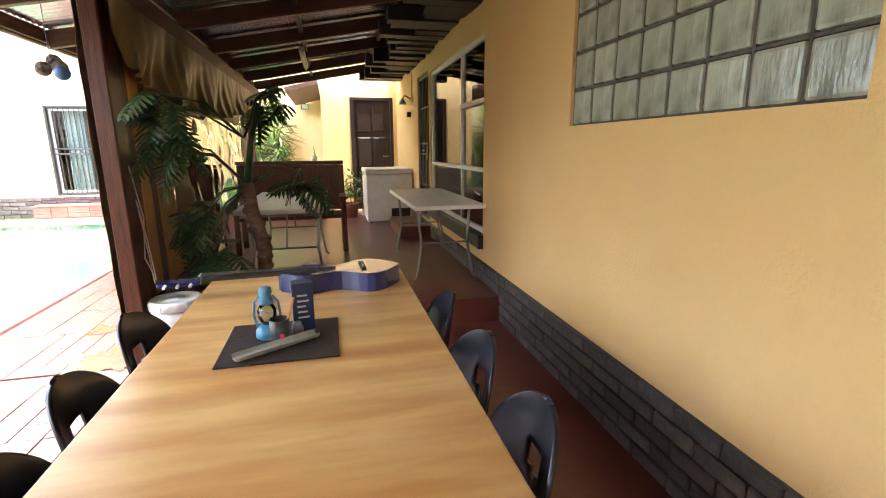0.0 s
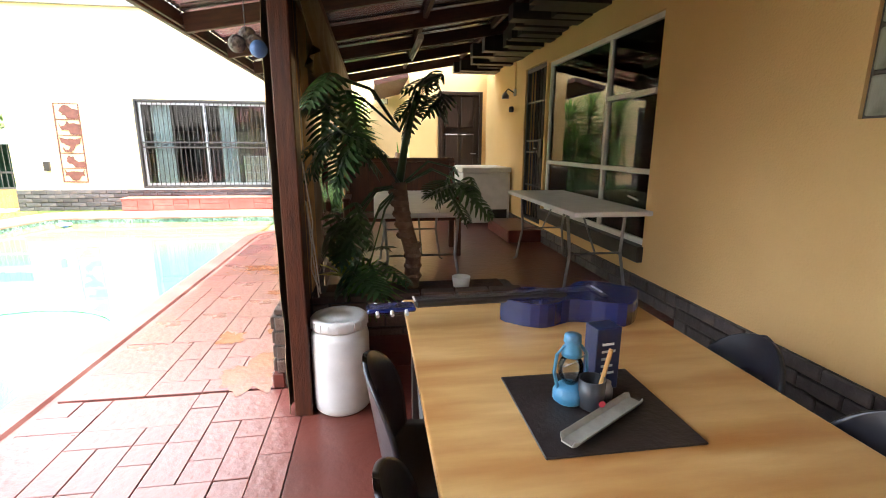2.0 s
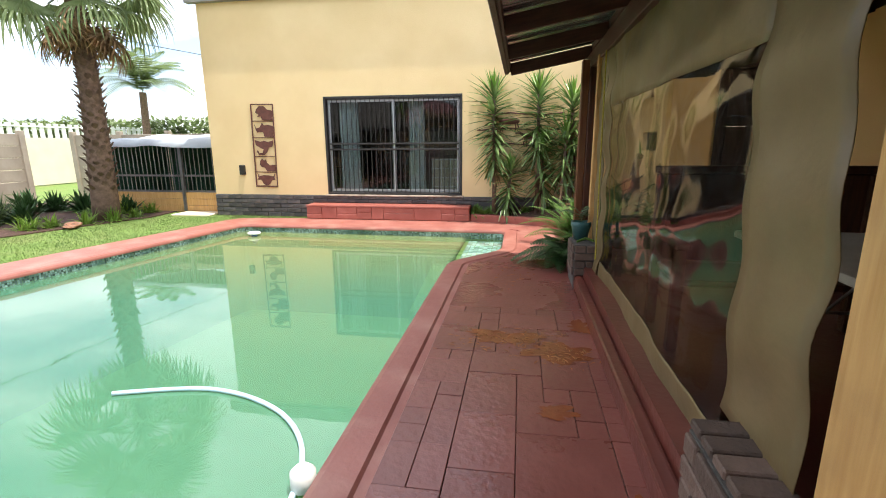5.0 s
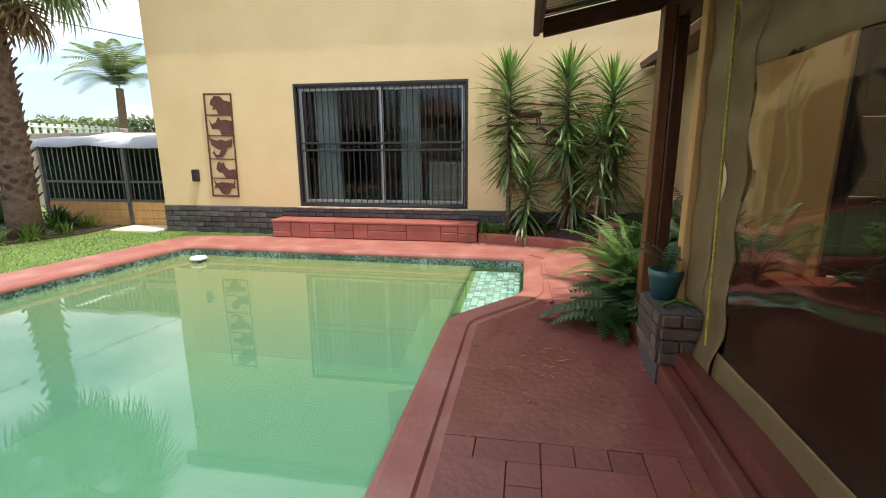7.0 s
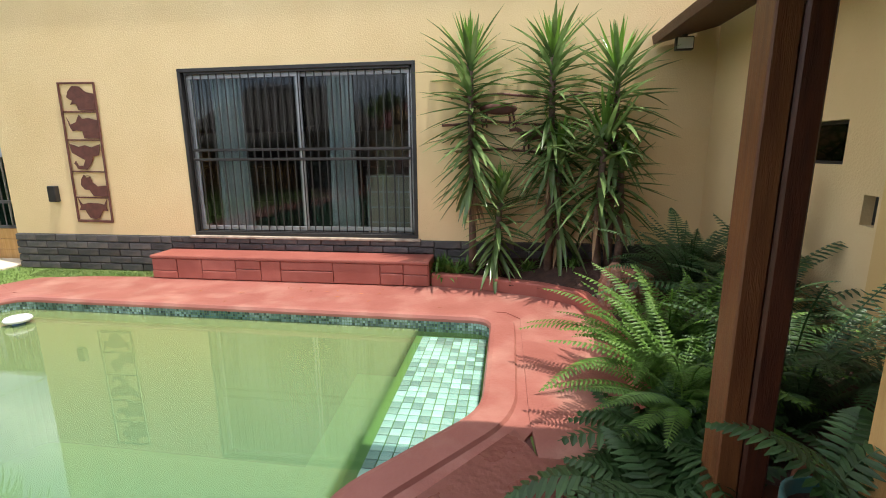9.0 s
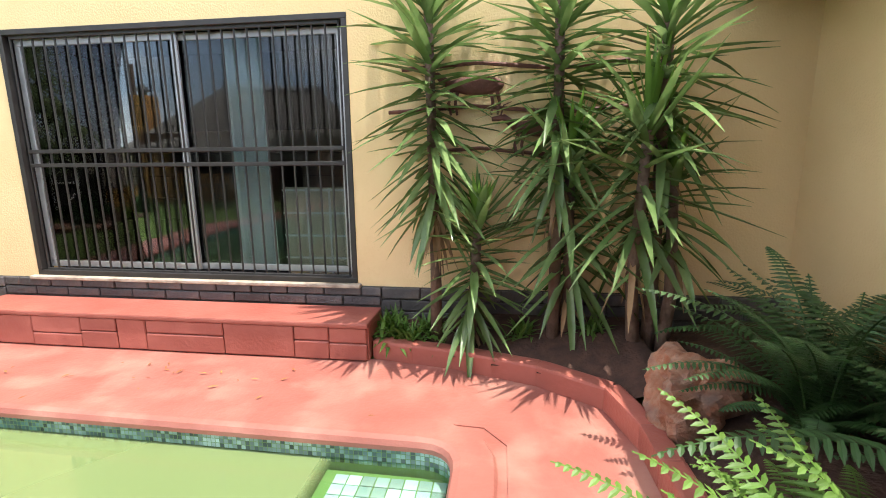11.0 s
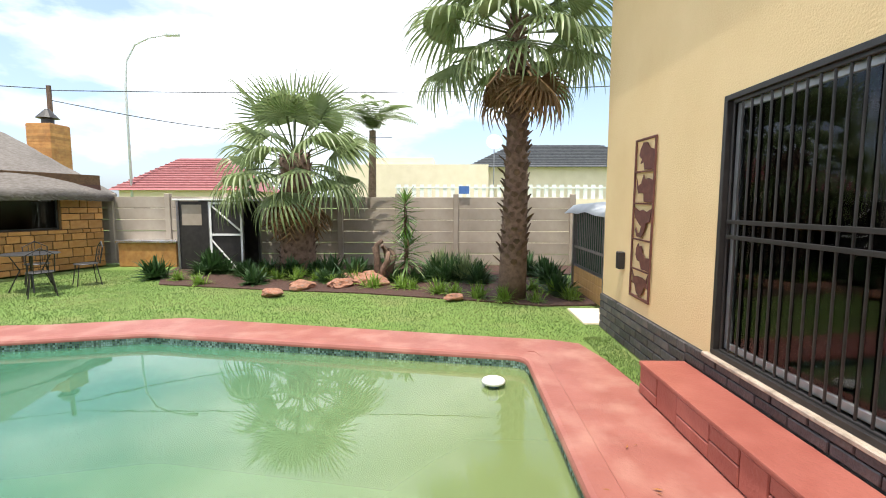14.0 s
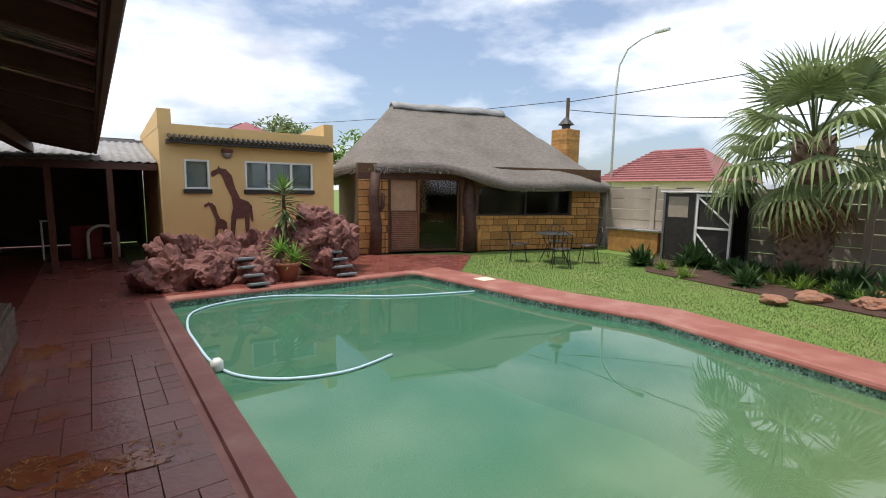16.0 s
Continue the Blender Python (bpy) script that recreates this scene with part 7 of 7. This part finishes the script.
Lq.ob("yellow_leaves", mat("yellow_leaf", (0.55, 0.42, 0.04), (0.4, 0.4, 0.06), 0.5, 8), fp, "yellowing leaves")
# plant by the freezer
bp_ = thing("potted_shrub", "leafy potted shrub beside the freezer", "plant", (0.80, 9.6, ZS))
part("pot", lathe(bmesh.new(), [(0.11, 0), (0.15, 0.24), (0.16, 0.26), (0.14, 0.26), (0.12, 0.2)], 20), M["terracotta"], bp_, smooth=True)
Lq = Leaves()
for i in range(90):
    c = Vector((r.gauss(0, .1), r.gauss(0, .1), 0.5 + r.gauss(0, .14)))
    Lq.blade(c, sph(r.uniform(0, 6.3), r.uniform(-.4, .8)), 0.13, 0.06, bend=0.4, segs=3)
Lq.ob("leaves", M["fern"], bp_)
part("stem", T([(0, 0, 0.2), (0.02, 0, 0.6)], 0.012, 6), M["bark"], bp_)


# ---- fan palms ----
def fan_mesh(name, material, n=30, size=0.62, droop=0.35, spread=150, stalk=0.75):
    """A fan leaf: long stalk, a pleated joined blade and free drooping tips."""
    Lf = Leaves()
    hub = len(Lf.v)
    Lf.v.append((stalk, 0, 0.0))
    web = []
    for i in range(2 * n + 1):
        a = math.radians(-spread + 2 * spread * i / (2 * n))
        rad = size * 0.50 * (0.75 + 0.25 * math.cos(a * 0.8))
        web.append(len(Lf.v))
        Lf.v.append((stalk + rad * math.cos(a), rad * math.sin(a), 0.03 * (i % 2) - 0.10 * size * abs(math.sin(a)) - 0.04 * droop))
    for i in range(2 * n):
        Lf.f.append((hub, web[i], web[i + 1]))
    for i in range(n):
        a = math.radians(-spread + 2 * spread * (i + 0.5) / n)
        rad = size * 0.44 * (0.75 + 0.25 * math.cos(a * 0.8))
        Lf.blade((stalk + rad * math.cos(a), rad * math.sin(a), 0.012 - 0.10 * size * abs(math.sin(a)) - 0.03 * droop), Vector((math.cos(a), math.sin(a), -0.10 * droop)), size * (0.50 + 0.16 * math.cos(a * 0.8)) * (0.85 + 0.3 * ((i * 7) % 5) / 4), 0.034, bend=droop * (0.7 + 0.6 * ((i * 7) % 5) / 4), segs=4, fold=0.3)
    k = len(Lf.v)
    for i in range(6):
        s = i / 5
        Lf.v += [(stalk * 1.02 * s, -0.016, 0.0), (stalk * 1.02 * s, 0.016, 0.0), (stalk * 1.02 * s, 0.0, 0.02)]
    for i in range(5):
        for q in range(3):
            a, b_ = k + 3 * i + q, k + 3 * i + (q + 1) % 3
            Lf.f.append((a, b_, b_ + 3, a + 3))
    return Lf.mesh(name, material, False)


FANS = [fan_mesh("frond", M["palmleaf"], 26, 0.72, 0.3, 100), fan_mesh("frond", M["palmleaf"], 26, 0.70, 1.7, 110)]
DEAD = [fan_mesh("dry_frond", M["deadleaf"], 20, 0.55, 0.9, 100, 0.5)]


def palm(at, height, r0, r1, n, scale, dead, label, seed, bare=0.0):
    rr = random.Random(seed)
    p = thing("fan_palm", label, "palm tree", at, 0, "fan palms")
    pts = [(0.05 * math.sin(2.2 * s), 0.04 * math.sin(3 * s), height * s) for s in [i / 12 for i in range(13)]]
    bm = tube(bmesh.new(), pts, r0, 14, r1)
    part("trunk", bm, M["bark"], p, smooth=True)
    Lb = Leaves()
    nb = int(height * 60)
    for i in range(nb):
        s = (i + 0.5) / nb
        if s < bare:
            continue
        az = i * 2.39996
        rad = (r0 + (r1 - r0) * s) * 0.92
        Lb.blade((0.05 * math.sin(2.2 * s) + rad * math.cos(az), 0.04 * math.sin(3 * s) + rad * math.sin(az), height * s), sph(az, math.radians(rr.uniform(35, 70))), rr.uniform(0.10, 0.2), 0.10, bend=-0.2, segs=2, tip=0.6)
    Lb.ob("trunk_fibre", M["bark"], p, "old leaf bases")
    top = (pts[-1][0], pts[-1][1], height)
    for i in range(n):
        s = (i + 0.5) / n
        o = new("frond", FANS[0 if s > 0.76 else 1])
        o.parent = p
        el = -22 + 98 * s ** 1.2 + rr.uniform(-9, 9)
        q = scale * rr.uniform(0.85, 1.15)
        o.matrix_local = Matrix.Translation((top[0], top[1], top[2] - 0.35 * (1 - s))) @ pose(0, 0, 0, 0, 0, i * 137.5) @ pose(0, 0, 0, rr.uniform(-18, 18), -el, 0) @ Matrix.Diagonal((q, q, q, 1))
    for i in range(dead):
        o = new("dry_frond", DEAD[0])
        o.parent = p
        q = scale * rr.uniform(0.75, 1.1)
        o.matrix_local = Matrix.Translation((top[0], top[1], top[2] - 0.45 - rr.uniform(0, 0.3))) @ pose(0, 0, 0, 0, 0, i * 137.5 + 40) @ pose(0, 0, 0, rr.uniform(-20, 20), rr.uniform(38, 80), 0) @ Matrix.Diagonal((q, q, q, 1))
    return p


palm((-9.85, 12.2, -0.02), 4.6, 0.25, 0.125, 36, 1.32, 12, "tall fan palm with a skirt of dry fronds", 3, 0.12)
palm((-12.85, 7.5, -0.02), 2.75, 0.42, 0.34, 30, 1.42, 14, "stout fan palm with a full green crown", 4, 0.1)
# distant feather palm
fp2 = thing("distant_palm", "feathery palm beyond the fence", "palm tree", (-24.0, 7.4, 0))
part("trunk", T([(0, 0, 0), (0.1, 0.1, 5.0)], 0.22, 8, 0.16), M["bark"], fp2)
FE = fern_mesh("frond", 2.6, 26, 0.55, M["palmleaf"], 2.0, 0.05)
for i in range(30):
    o = new("frond", FE)
    o.parent = fp2
    o.matrix_local = pose(0.1, 0.1, 4.95, 0, -25 + 4 * (i % 9), i * 137.5)


def tufts(name, label, spots, material, blades, ll, w, group, el=(15, 85), bend=0.7):
    for k, (x, y, s) in enumerate(spots):
        rr = random.Random(100 + k)
        Lq = Leaves()
        for i in range(blades):
            Lq.blade((rr.gauss(0, .05) * s, rr.gauss(0, .05) * s, 0), sph(rr.uniform(0, 6.3), math.radians(rr.uniform(*el))), ll * s * rr.uniform(0.7, 1.2), w * s, bend=bend, segs=3)
        o = Lq.ob(name, material)
        o.location = (x, y, bed_z(x, y) - 0.02 if x > -2.45 and y > 11.0 else -0.015)
        tagged(o, label, "plant", group)


rr = random.Random(9)
tufts("lime_tuft", "lime-green grassy tuft edging the bed", [(-9.5 + rr.uniform(-.2, .2) - 0.2 * k, 12.6 - 0.42 * k + rr.uniform(-.15, .15), rr.uniform(0.8, 1.25)) for k in range(14)] + [(-10.2, 13.0, 1.1), (-9.7, 13.2, 1.0), (-10.6, 12.7, 1.0), (-11.0, 6.1, 1.0), (-11.5, 5.4, 0.9)], M["lime"], 80, 0.28, 0.022, "lime tufts")
tufts("bed_shrub", "dark green shrub in the planting bed", [(-12.2 + rr.uniform(-.5, .5), 4.9 + 0.62 * k + rr.uniform(-.2, .2), rr.uniform(1.0, 1.7)) for k in range(8)] + [(-10.9 - rr.uniform(0, 2.2), 5.6 + 0.33 * k + rr.uniform(-.2, .2), rr.uniform(0.7, 1.2)) for k in range(20)] + [(-11.8, 11.2, 1.6), (-12.0, 10.8, 1.5), (-11.9, 11.7, 1.3), (-10.2, 13.1, 1.2), (-12.6, 12.9, 1.5), (-12.2, 13.2, 1.3), (-11.4, 13.2, 1.4)], M["ferndark"], 130, 0.34, 0.05, "bed shrubs", (0, 88), 0.5)
tufts("pink_shrub", "thin twiggy shrub by the fence", [(-12.1, 11.0, 1.6), (-11.7, 11.45, 1.4)], M["palmleaf"], 120, 0.42, 0.02, "bed shrubs", (20, 88), 0.2)
tufts("groundcover", "glossy green ground cover below the yuccas", [(-2.30, 12.96, 1.0), (-2.18, 12.90, 0.8), (-2.36, 13.02, 0.9), (-2.05, 13.0, 0.8), (-1.4, 12.92, 0.7), (-0.95, 12.88, 0.6), (-4.0, 1.0, 1.0), (-2.6, 1.1, 0.9)], M["fern"], 70, 0.2, 0.035, "ground cover", (5, 80), 0.6)
# hedge and trees in the distance


def far_tree(name, label, at, r_, h_, material, seed, n=420):
    rr = random.Random(seed)
    t_ = thing(name, label, "tree", at)
    part("trunk", T([(0, 0, 0), (0.1, 0, h_ * 0.5), (0.0, 0.1, h_ * 0.8)], 0.18, 7, 0.08), M["bark"], t_)
    for k in range(3):
        a = k * 2.1
        part("limb", T([(0.05, 0, h_ * 0.45), (r_ * 0.5 * math.cos(a), r_ * 0.5 * math.sin(a), h_ * 0.8)], 0.08, 6, 0.03), M["bark"], t_)
    Lq = Leaves()
    cl_ = [(Vector((rr.gauss(0, r_ * 0.45), rr.gauss(0, r_ * 0.45), h_ * 0.8 + rr.gauss(0, r_ * 0.28))), rr.uniform(0.3, 0.55) * r_) for _ in range(9)]
    for i in range(n * 4):
        c, rad = rr.choice(cl_)
        p = c + sph(rr.uniform(0, 6.3), rr.uniform(-1.2, 1.5)) * rad * rr.uniform(0.6, 1.0)
        Lq.blade(p, sph(rr.uniform(0, 6.3), rr.uniform(-1, 1)), 0.25, 0.16, bend=0.4, segs=2)
    Lq.ob("crown", material, t_)
    return t_


far_tree("tree", "round green tree behind the outbuilding", (-11.5, -20.0, 0), 2.6, 5.6, M["palmleaf"], 1)
far_tree("tree", "bright green tree behind the lapa", (-12.5, -11.0, 0), 1.8, 4.1, M["lime"], 2)

hd = Leaves()
rr = random.Random(31)
for i in range(5200):
    x, y = rr.uniform(-31, -14.5), rr.gauss(0, 0.35)
    hd.blade((x, 26.0 + y, rr.uniform(1.2, 2.75 + 0.25 * noise.noise((x * 0.9, 0, 4)))), sph(rr.uniform(0, 6.3), rr.uniform(-0.6, 1.2)), 0.28, 0.17, bend=0.4, segs=2)
tagged(hd.ob("hedge", M["palmleaf"]), "clipped green hedge beyond the white railing", "hedge")
fp3 = thing("distant_palm", "feathery palm beyond the kennel", "palm tree", (-19.0, 24.0, 0))
part("trunk", T([(0, 0, 0), (0.05, 0.1, 3.9)], 0.20, 8, 0.15), M["bark"], fp3)
for i in range(30):
    o = new("frond", FE)
    o.parent = fp3
    o.matrix_local = pose(0.05, 0.1, 3.9, 0, -42 + 7 * (i % 9), i * 137.5)

# ---- grass, litter ----
g_rng = np.random.default_rng(2)
N_ = 110000
gx = g_rng.uniform(-13.0, -7.3, N_)
gy = g_rng.uniform(1.2, 13.6, N_)


def bed_x(y):
    return np.interp(y, [4.0, 4.6, 5.3, 7.6, 9.5, 11.5, 12.6, 13.5], [-14.0, -12.2, -11.0, -10.5, -10.2, -9.6, -9.2, -9.2])


def apron_x(y):
    return np.interp(y, [1.3, 3.2, 5.85, 7.4, 11.6, 12.4, 12.8, 13.0], [-9.5, -7.6, -7.87, -8.27, -7.44, -7.3, -6.0, -5.7])


keep = (gx > bed_x(gy)) & (gx < apron_x(gy)) & (gy > 0.4 - 0.34 * (gx + 8.0)) & ~((gy > 12.9) & (gx > -9.0) & (gx < -8.1))
gx, gy = gx[keep], gy[keep]
k = len(gx)
ex_x, ex_y = g_rng.uniform(-7.5, -5.7, 3000), g_rng.uniform(12.75, 13.09, 3000)
gx, gy = np.concatenate([gx, ex_x]), np.concatenate([gy, ex_y])
k = len(gx)
an = g_rng.uniform(0, 6.28, k)
hh = g_rng.uniform(0.012, 0.034, k)
vv = np.zeros((k, 3, 3))
vv[:, 0] = np.stack([gx - 0.005 * np.cos(an), gy - 0.005 * np.sin(an), np.full(k, -0.036)], 1)
vv[:, 1] = np.stack([gx + 0.005 * np.cos(an), gy + 0.005 * np.sin(an), np.full(k, -0.036)], 1)
vv[:, 2] = np.stack([gx + g_rng.normal(0, 0.012, k), gy + g_rng.normal(0, 0.012, k), -0.036 + hh], 1)
me = bpy.data.meshes.new("grass")
me.from_pydata(vv.reshape(-1, 3).tolist(), [], np.arange(3 * k).reshape(-1, 3).tolist())
me.materials.append(M["grass"])
tagged(new("grass", me), "short green lawn grass", "grass", kind="stuff")
verts, faces = [], []
rr = random.Random(77)
for cx, cy, sx, sy, n in ((-1.55, 7.30, 0.42, 0.20, 160), (-1.15, 7.05, 0.24, 0.14, 60), (-3.6, 12.35, 1.4, 0.25, 26), (-1.6, 9.0, 0.3, 0.5, 30)):
    for i in range(n):
        x, y, a, l_ = rr.gauss(cx, sx * 0.5), rr.gauss(cy, sy * 0.6), rr.uniform(0, 6.3), rr.uniform(0.012, 0.035)
        z = 0.004 + rr.uniform(0, 0.004)
        b = len(verts)
        c_, s_ = math.cos(a) * l_, math.sin(a) * l_
        verts += [(x - c_, y - s_, z), (x + 0.25 * s_, y - 0.25 * c_, z + 0.003), (x + c_, y + s_, z), (x - 0.25 * s_, y + 0.25 * c_, z + 0.002)]
        faces.append((b, b + 1, b + 2, b + 3))
o = mesh_from("leaf_litter", verts, faces, mat("orange_leaf_litter", (0.40, 0.17, 0.05), (0.28, 0.10, 0.03), 0.8, 30, island=0.4))
tagged(o, "orange-brown fallen leaf litter on the paving", "leaves", kind="stuff")

wet = mat("wet_red_paving", (0.20, 0.052, 0.022), (0.27, 0.085, 0.03), 0.16, 7, 0.25, 30, spec=0.35)
for k, (cx, cy, rx_, ry_) in enumerate(((-1.08, 4.62, 0.19, 0.22), (-1.06, 5.52, 0.13, 0.22), (-1.40, 5.25, 0.09, 0.13), (-1.62, 7.35, 0.26, 0.13), (-1.22, 7.12, 0.20, 0.12), (-1.02, 7.62, 0.10, 0.10), (-1.3, 6.35, 0.12, 0.06))):
    bm = bmesh.new()
    ring_ = []
    for i in range(72):
        a = 2 * math.pi * i / 72
        q = 1 + 0.75 * noise.noise((math.cos(a) * 1.6, math.sin(a) * 1.6, k * 3.7)) + 0.45 * noise.noise((math.cos(a) * 4, math.sin(a) * 4, k))
        ring_.append(bm.verts.new((cx + rx_ * q * math.cos(a), cy + ry_ * q * math.sin(a), 0.0035)))
    bm.faces.new(ring_)
    single("puddle", bm, wet, "shallow puddle of water on the red paving", "puddle", "puddles on the paving")

# ---- pieces of walls, paving and pool ----
rng = random.Random(11)


def north_put(u, z):
    return pose(u, YN - 0.004, z, 0, 0, 180)


plinth_n = thing("plinth_north", "dark brick plinth below the house wall", "plinth", kind="structure")
part("bed", B(-7.995, XS, YN - 0.004, YN + 0.02, -0.03, 0.43), M["mortar"], plinth_n)
sp_ = courses(-8.0, -5.755, -0.03, 0.43, 0.30, 0.092, 0.012, 0.028, north_put, rng)
sp_ += courses(-5.755, -2.45, 0.28, 0.432, 0.30, 0.066, 0.010, 0.028, north_put, rng)
sp_ += courses(-2.45, XS, -0.03, 0.43, 0.30, 0.092, 0.012, 0.028, north_put, rng)
pieces("brick", brick_mesh, sp_, M["slate"], plinth_n)


def east_put(u, z):
    return pose(XE - 0.004, u, z, 0, 0, 90)


plinth_e = thing("plinth_east", "dark brick plinth below the veranda wall", "plinth", kind="structure")
part("bed", B(XE - 0.004, XE + 0.02, -1.0, YD, 0.0, 0.40), M["mortar"], plinth_e)
sp_ = courses(0.4, 4.62, 0.0, 0.40, 0.24, 0.08, 0.010, 0.024, east_put, rng)
sp_ += courses(4.62, 7.36, ZS, 0.40, 0.24, 0.09, 0.010, 0.024, east_put, rng)
sp_ += courses(8.43, YD, ZS, 0.40, 0.24, 0.09, 0.010, 0.024, east_put, rng)
pieces("brick", brick_mesh, sp_, M["slate"], plinth_e)

# low wall, pier and planter bricks
sp_ = courses(4.43, 5.58, 0.10, 0.455, 0.23, 0.085, 0.012, 0.022, lambda u, z: pose(-0.903, u, z, 0, 0, 90), rng)
sp_ += courses(-0.905, -0.735, 0.10, 0.455, 0.23, 0.085, 0.012, 0.022, lambda u, z: pose(u, 4.432, z, 0, 0, 180), rng)
for k in range(12):
    sp_.append(((0.085, 0.165, 0.035), pose(-0.903, 4.48 + 0.097 * k, 0.476, 0, 0, -90)))
pieces("brick", brick_mesh, sp_, M["brick"], low_wall)
sp_ = courses(8.70, 9.14, 0.13, 0.445, 0.23, 0.08, 0.012, 0.022, lambda u, z: pose(-0.958, u, z, 0, 0, 90), rng)
sp_ += courses(-0.96, -0.60, 0.13, 0.445, 0.23, 0.08, 0.012, 0.022, lambda u, z: pose(u, 8.702, z, 0, 0, 180), rng)
pieces("brick", brick_mesh, sp_, M["brick"], pier)
sp_ = courses(-0.715, 0.66, 0.10, 0.45, 0.23, 0.088, 0.012, 0.022, lambda u, z: pose(u, 4.647, z, 0, 0, 180), rng)
sp_ += courses(4.645, 5.03, 0.23, 0.45, 0.23, 0.075, 0.012, 0.022, lambda u, z: pose(0.658, u, z, 0, 0, -90), rng)
for k in range(6):
    sp_.append(((0.215, 0.10, 0.045), pose(-0.60 + 0.232 * k, 4.725, 0.475, 0, 0, 180)))
pieces("brick", brick_mesh, sp_, M["brick"], planter)

for nm_, sp_, mt_, ow_ in CLAD:
    pieces(nm_, brick_mesh, sp_, mt_, ow_)

# stamped paving slabs in broken courses
cell = 0.155
paving_ob = thing("pavement", "red stamped paving slabs in a broken bond beside the pool", "paving", kind="structure")


def slab_mesh(key):
    return B(0.0018, key[0] - 0.0018, 0.0018, key[1] - 0.0018, -0.026, 0.0, bev=0.0025)


def fill(x0, y0, nx, ny, inside, seed):
    r = random.Random(seed)
    used = [[False] * ny for _ in range(nx)]
    out = []
    for j in range(ny):
        for i in range(nx):
            if used[i][j]:
                continue
            for w, h in r.sample([(2, 3), (3, 2), (2, 2), (2, 1), (1, 2), (3, 3), (1, 1)], 7) + [(1, 1)]:
                if i + w <= nx and j + h <= ny and all(not used[i + a][j + b] for a in range(w) for b in range(h)):
                    break
            else:
                continue
            for a in range(w):
                for b in range(h):
                    used[i + a][j + b] = True
            cx, cy = x0 + (i + w / 2) * cell, y0 + (j + h / 2) * cell
            if inside(cx, cy):
                out.append(((round(w * cell, 3), round(h * cell, 3)), pose(x0 + i * cell, y0 + j * cell, r.uniform(-0.0025, 0.0015))))
    return out


sp_ = fill(-2.12, 4.44, 8, 23, lambda x, y: True, 1)
sp_ += fill(-2.12, -2.4, 9, 44, lambda x, y: True, 2)
pieces("paving_slab", slab_mesh, sp_, M["paving"], paving_ob)

# pool mosaic: shelf tiles one by one, waterline band joined
def tile_mesh(key):
    return B(-key[0] / 2, key[0] / 2, -key[1] / 2, key[1] / 2, 0, 0.008, bev=0.002)


sp_ = []
for i in range(9):
    for j in range(28):
        x, y = -2.36 + 0.037 + 0.072 * i, 9.80 + 0.074 * j
        if x < -1.75 and y < 11.84 and (x + 2.36) * 1.3 < (y - 9.62):
            sp_.append(((0.066, 0.068), pose(x, y, -0.198)))
pieces("tile", tile_mesh, sp_, M["teal_tile"], pool)
verts, faces = [], []
band = offset(POOL, -0.004)
for i in range(len(band)):
    a, b = Vector(band[i]), Vector(band[(i + 1) % len(band)])
    l_ = (b - a).length
    n_ = max(1, round(l_ / 0.025))
    for k in range(n_):
        p, q = a.lerp(b, (k + 0.06) / n_), a.lerp(b, (k + 0.94) / n_)
        for r_ in range(4):
            z = -0.062 - 0.026 * r_
            c = len(verts)
            verts += [(p.x, p.y, z), (q.x, q.y, z), (q.x, q.y, z - 0.023), (p.x, p.y, z - 0.023)]
            faces.append((c, c + 1, c + 2, c + 3))
o = mesh_from("waterline_mosaic", verts, faces, mat("waterline_tiles", (0.05, 0.12, 0.10), (0.28, 0.40, 0.36), 0.2, 3, 0.0, 40, island=0.75), pool, "dark green glass mosaic band")
tagged(o, kind="stuff")
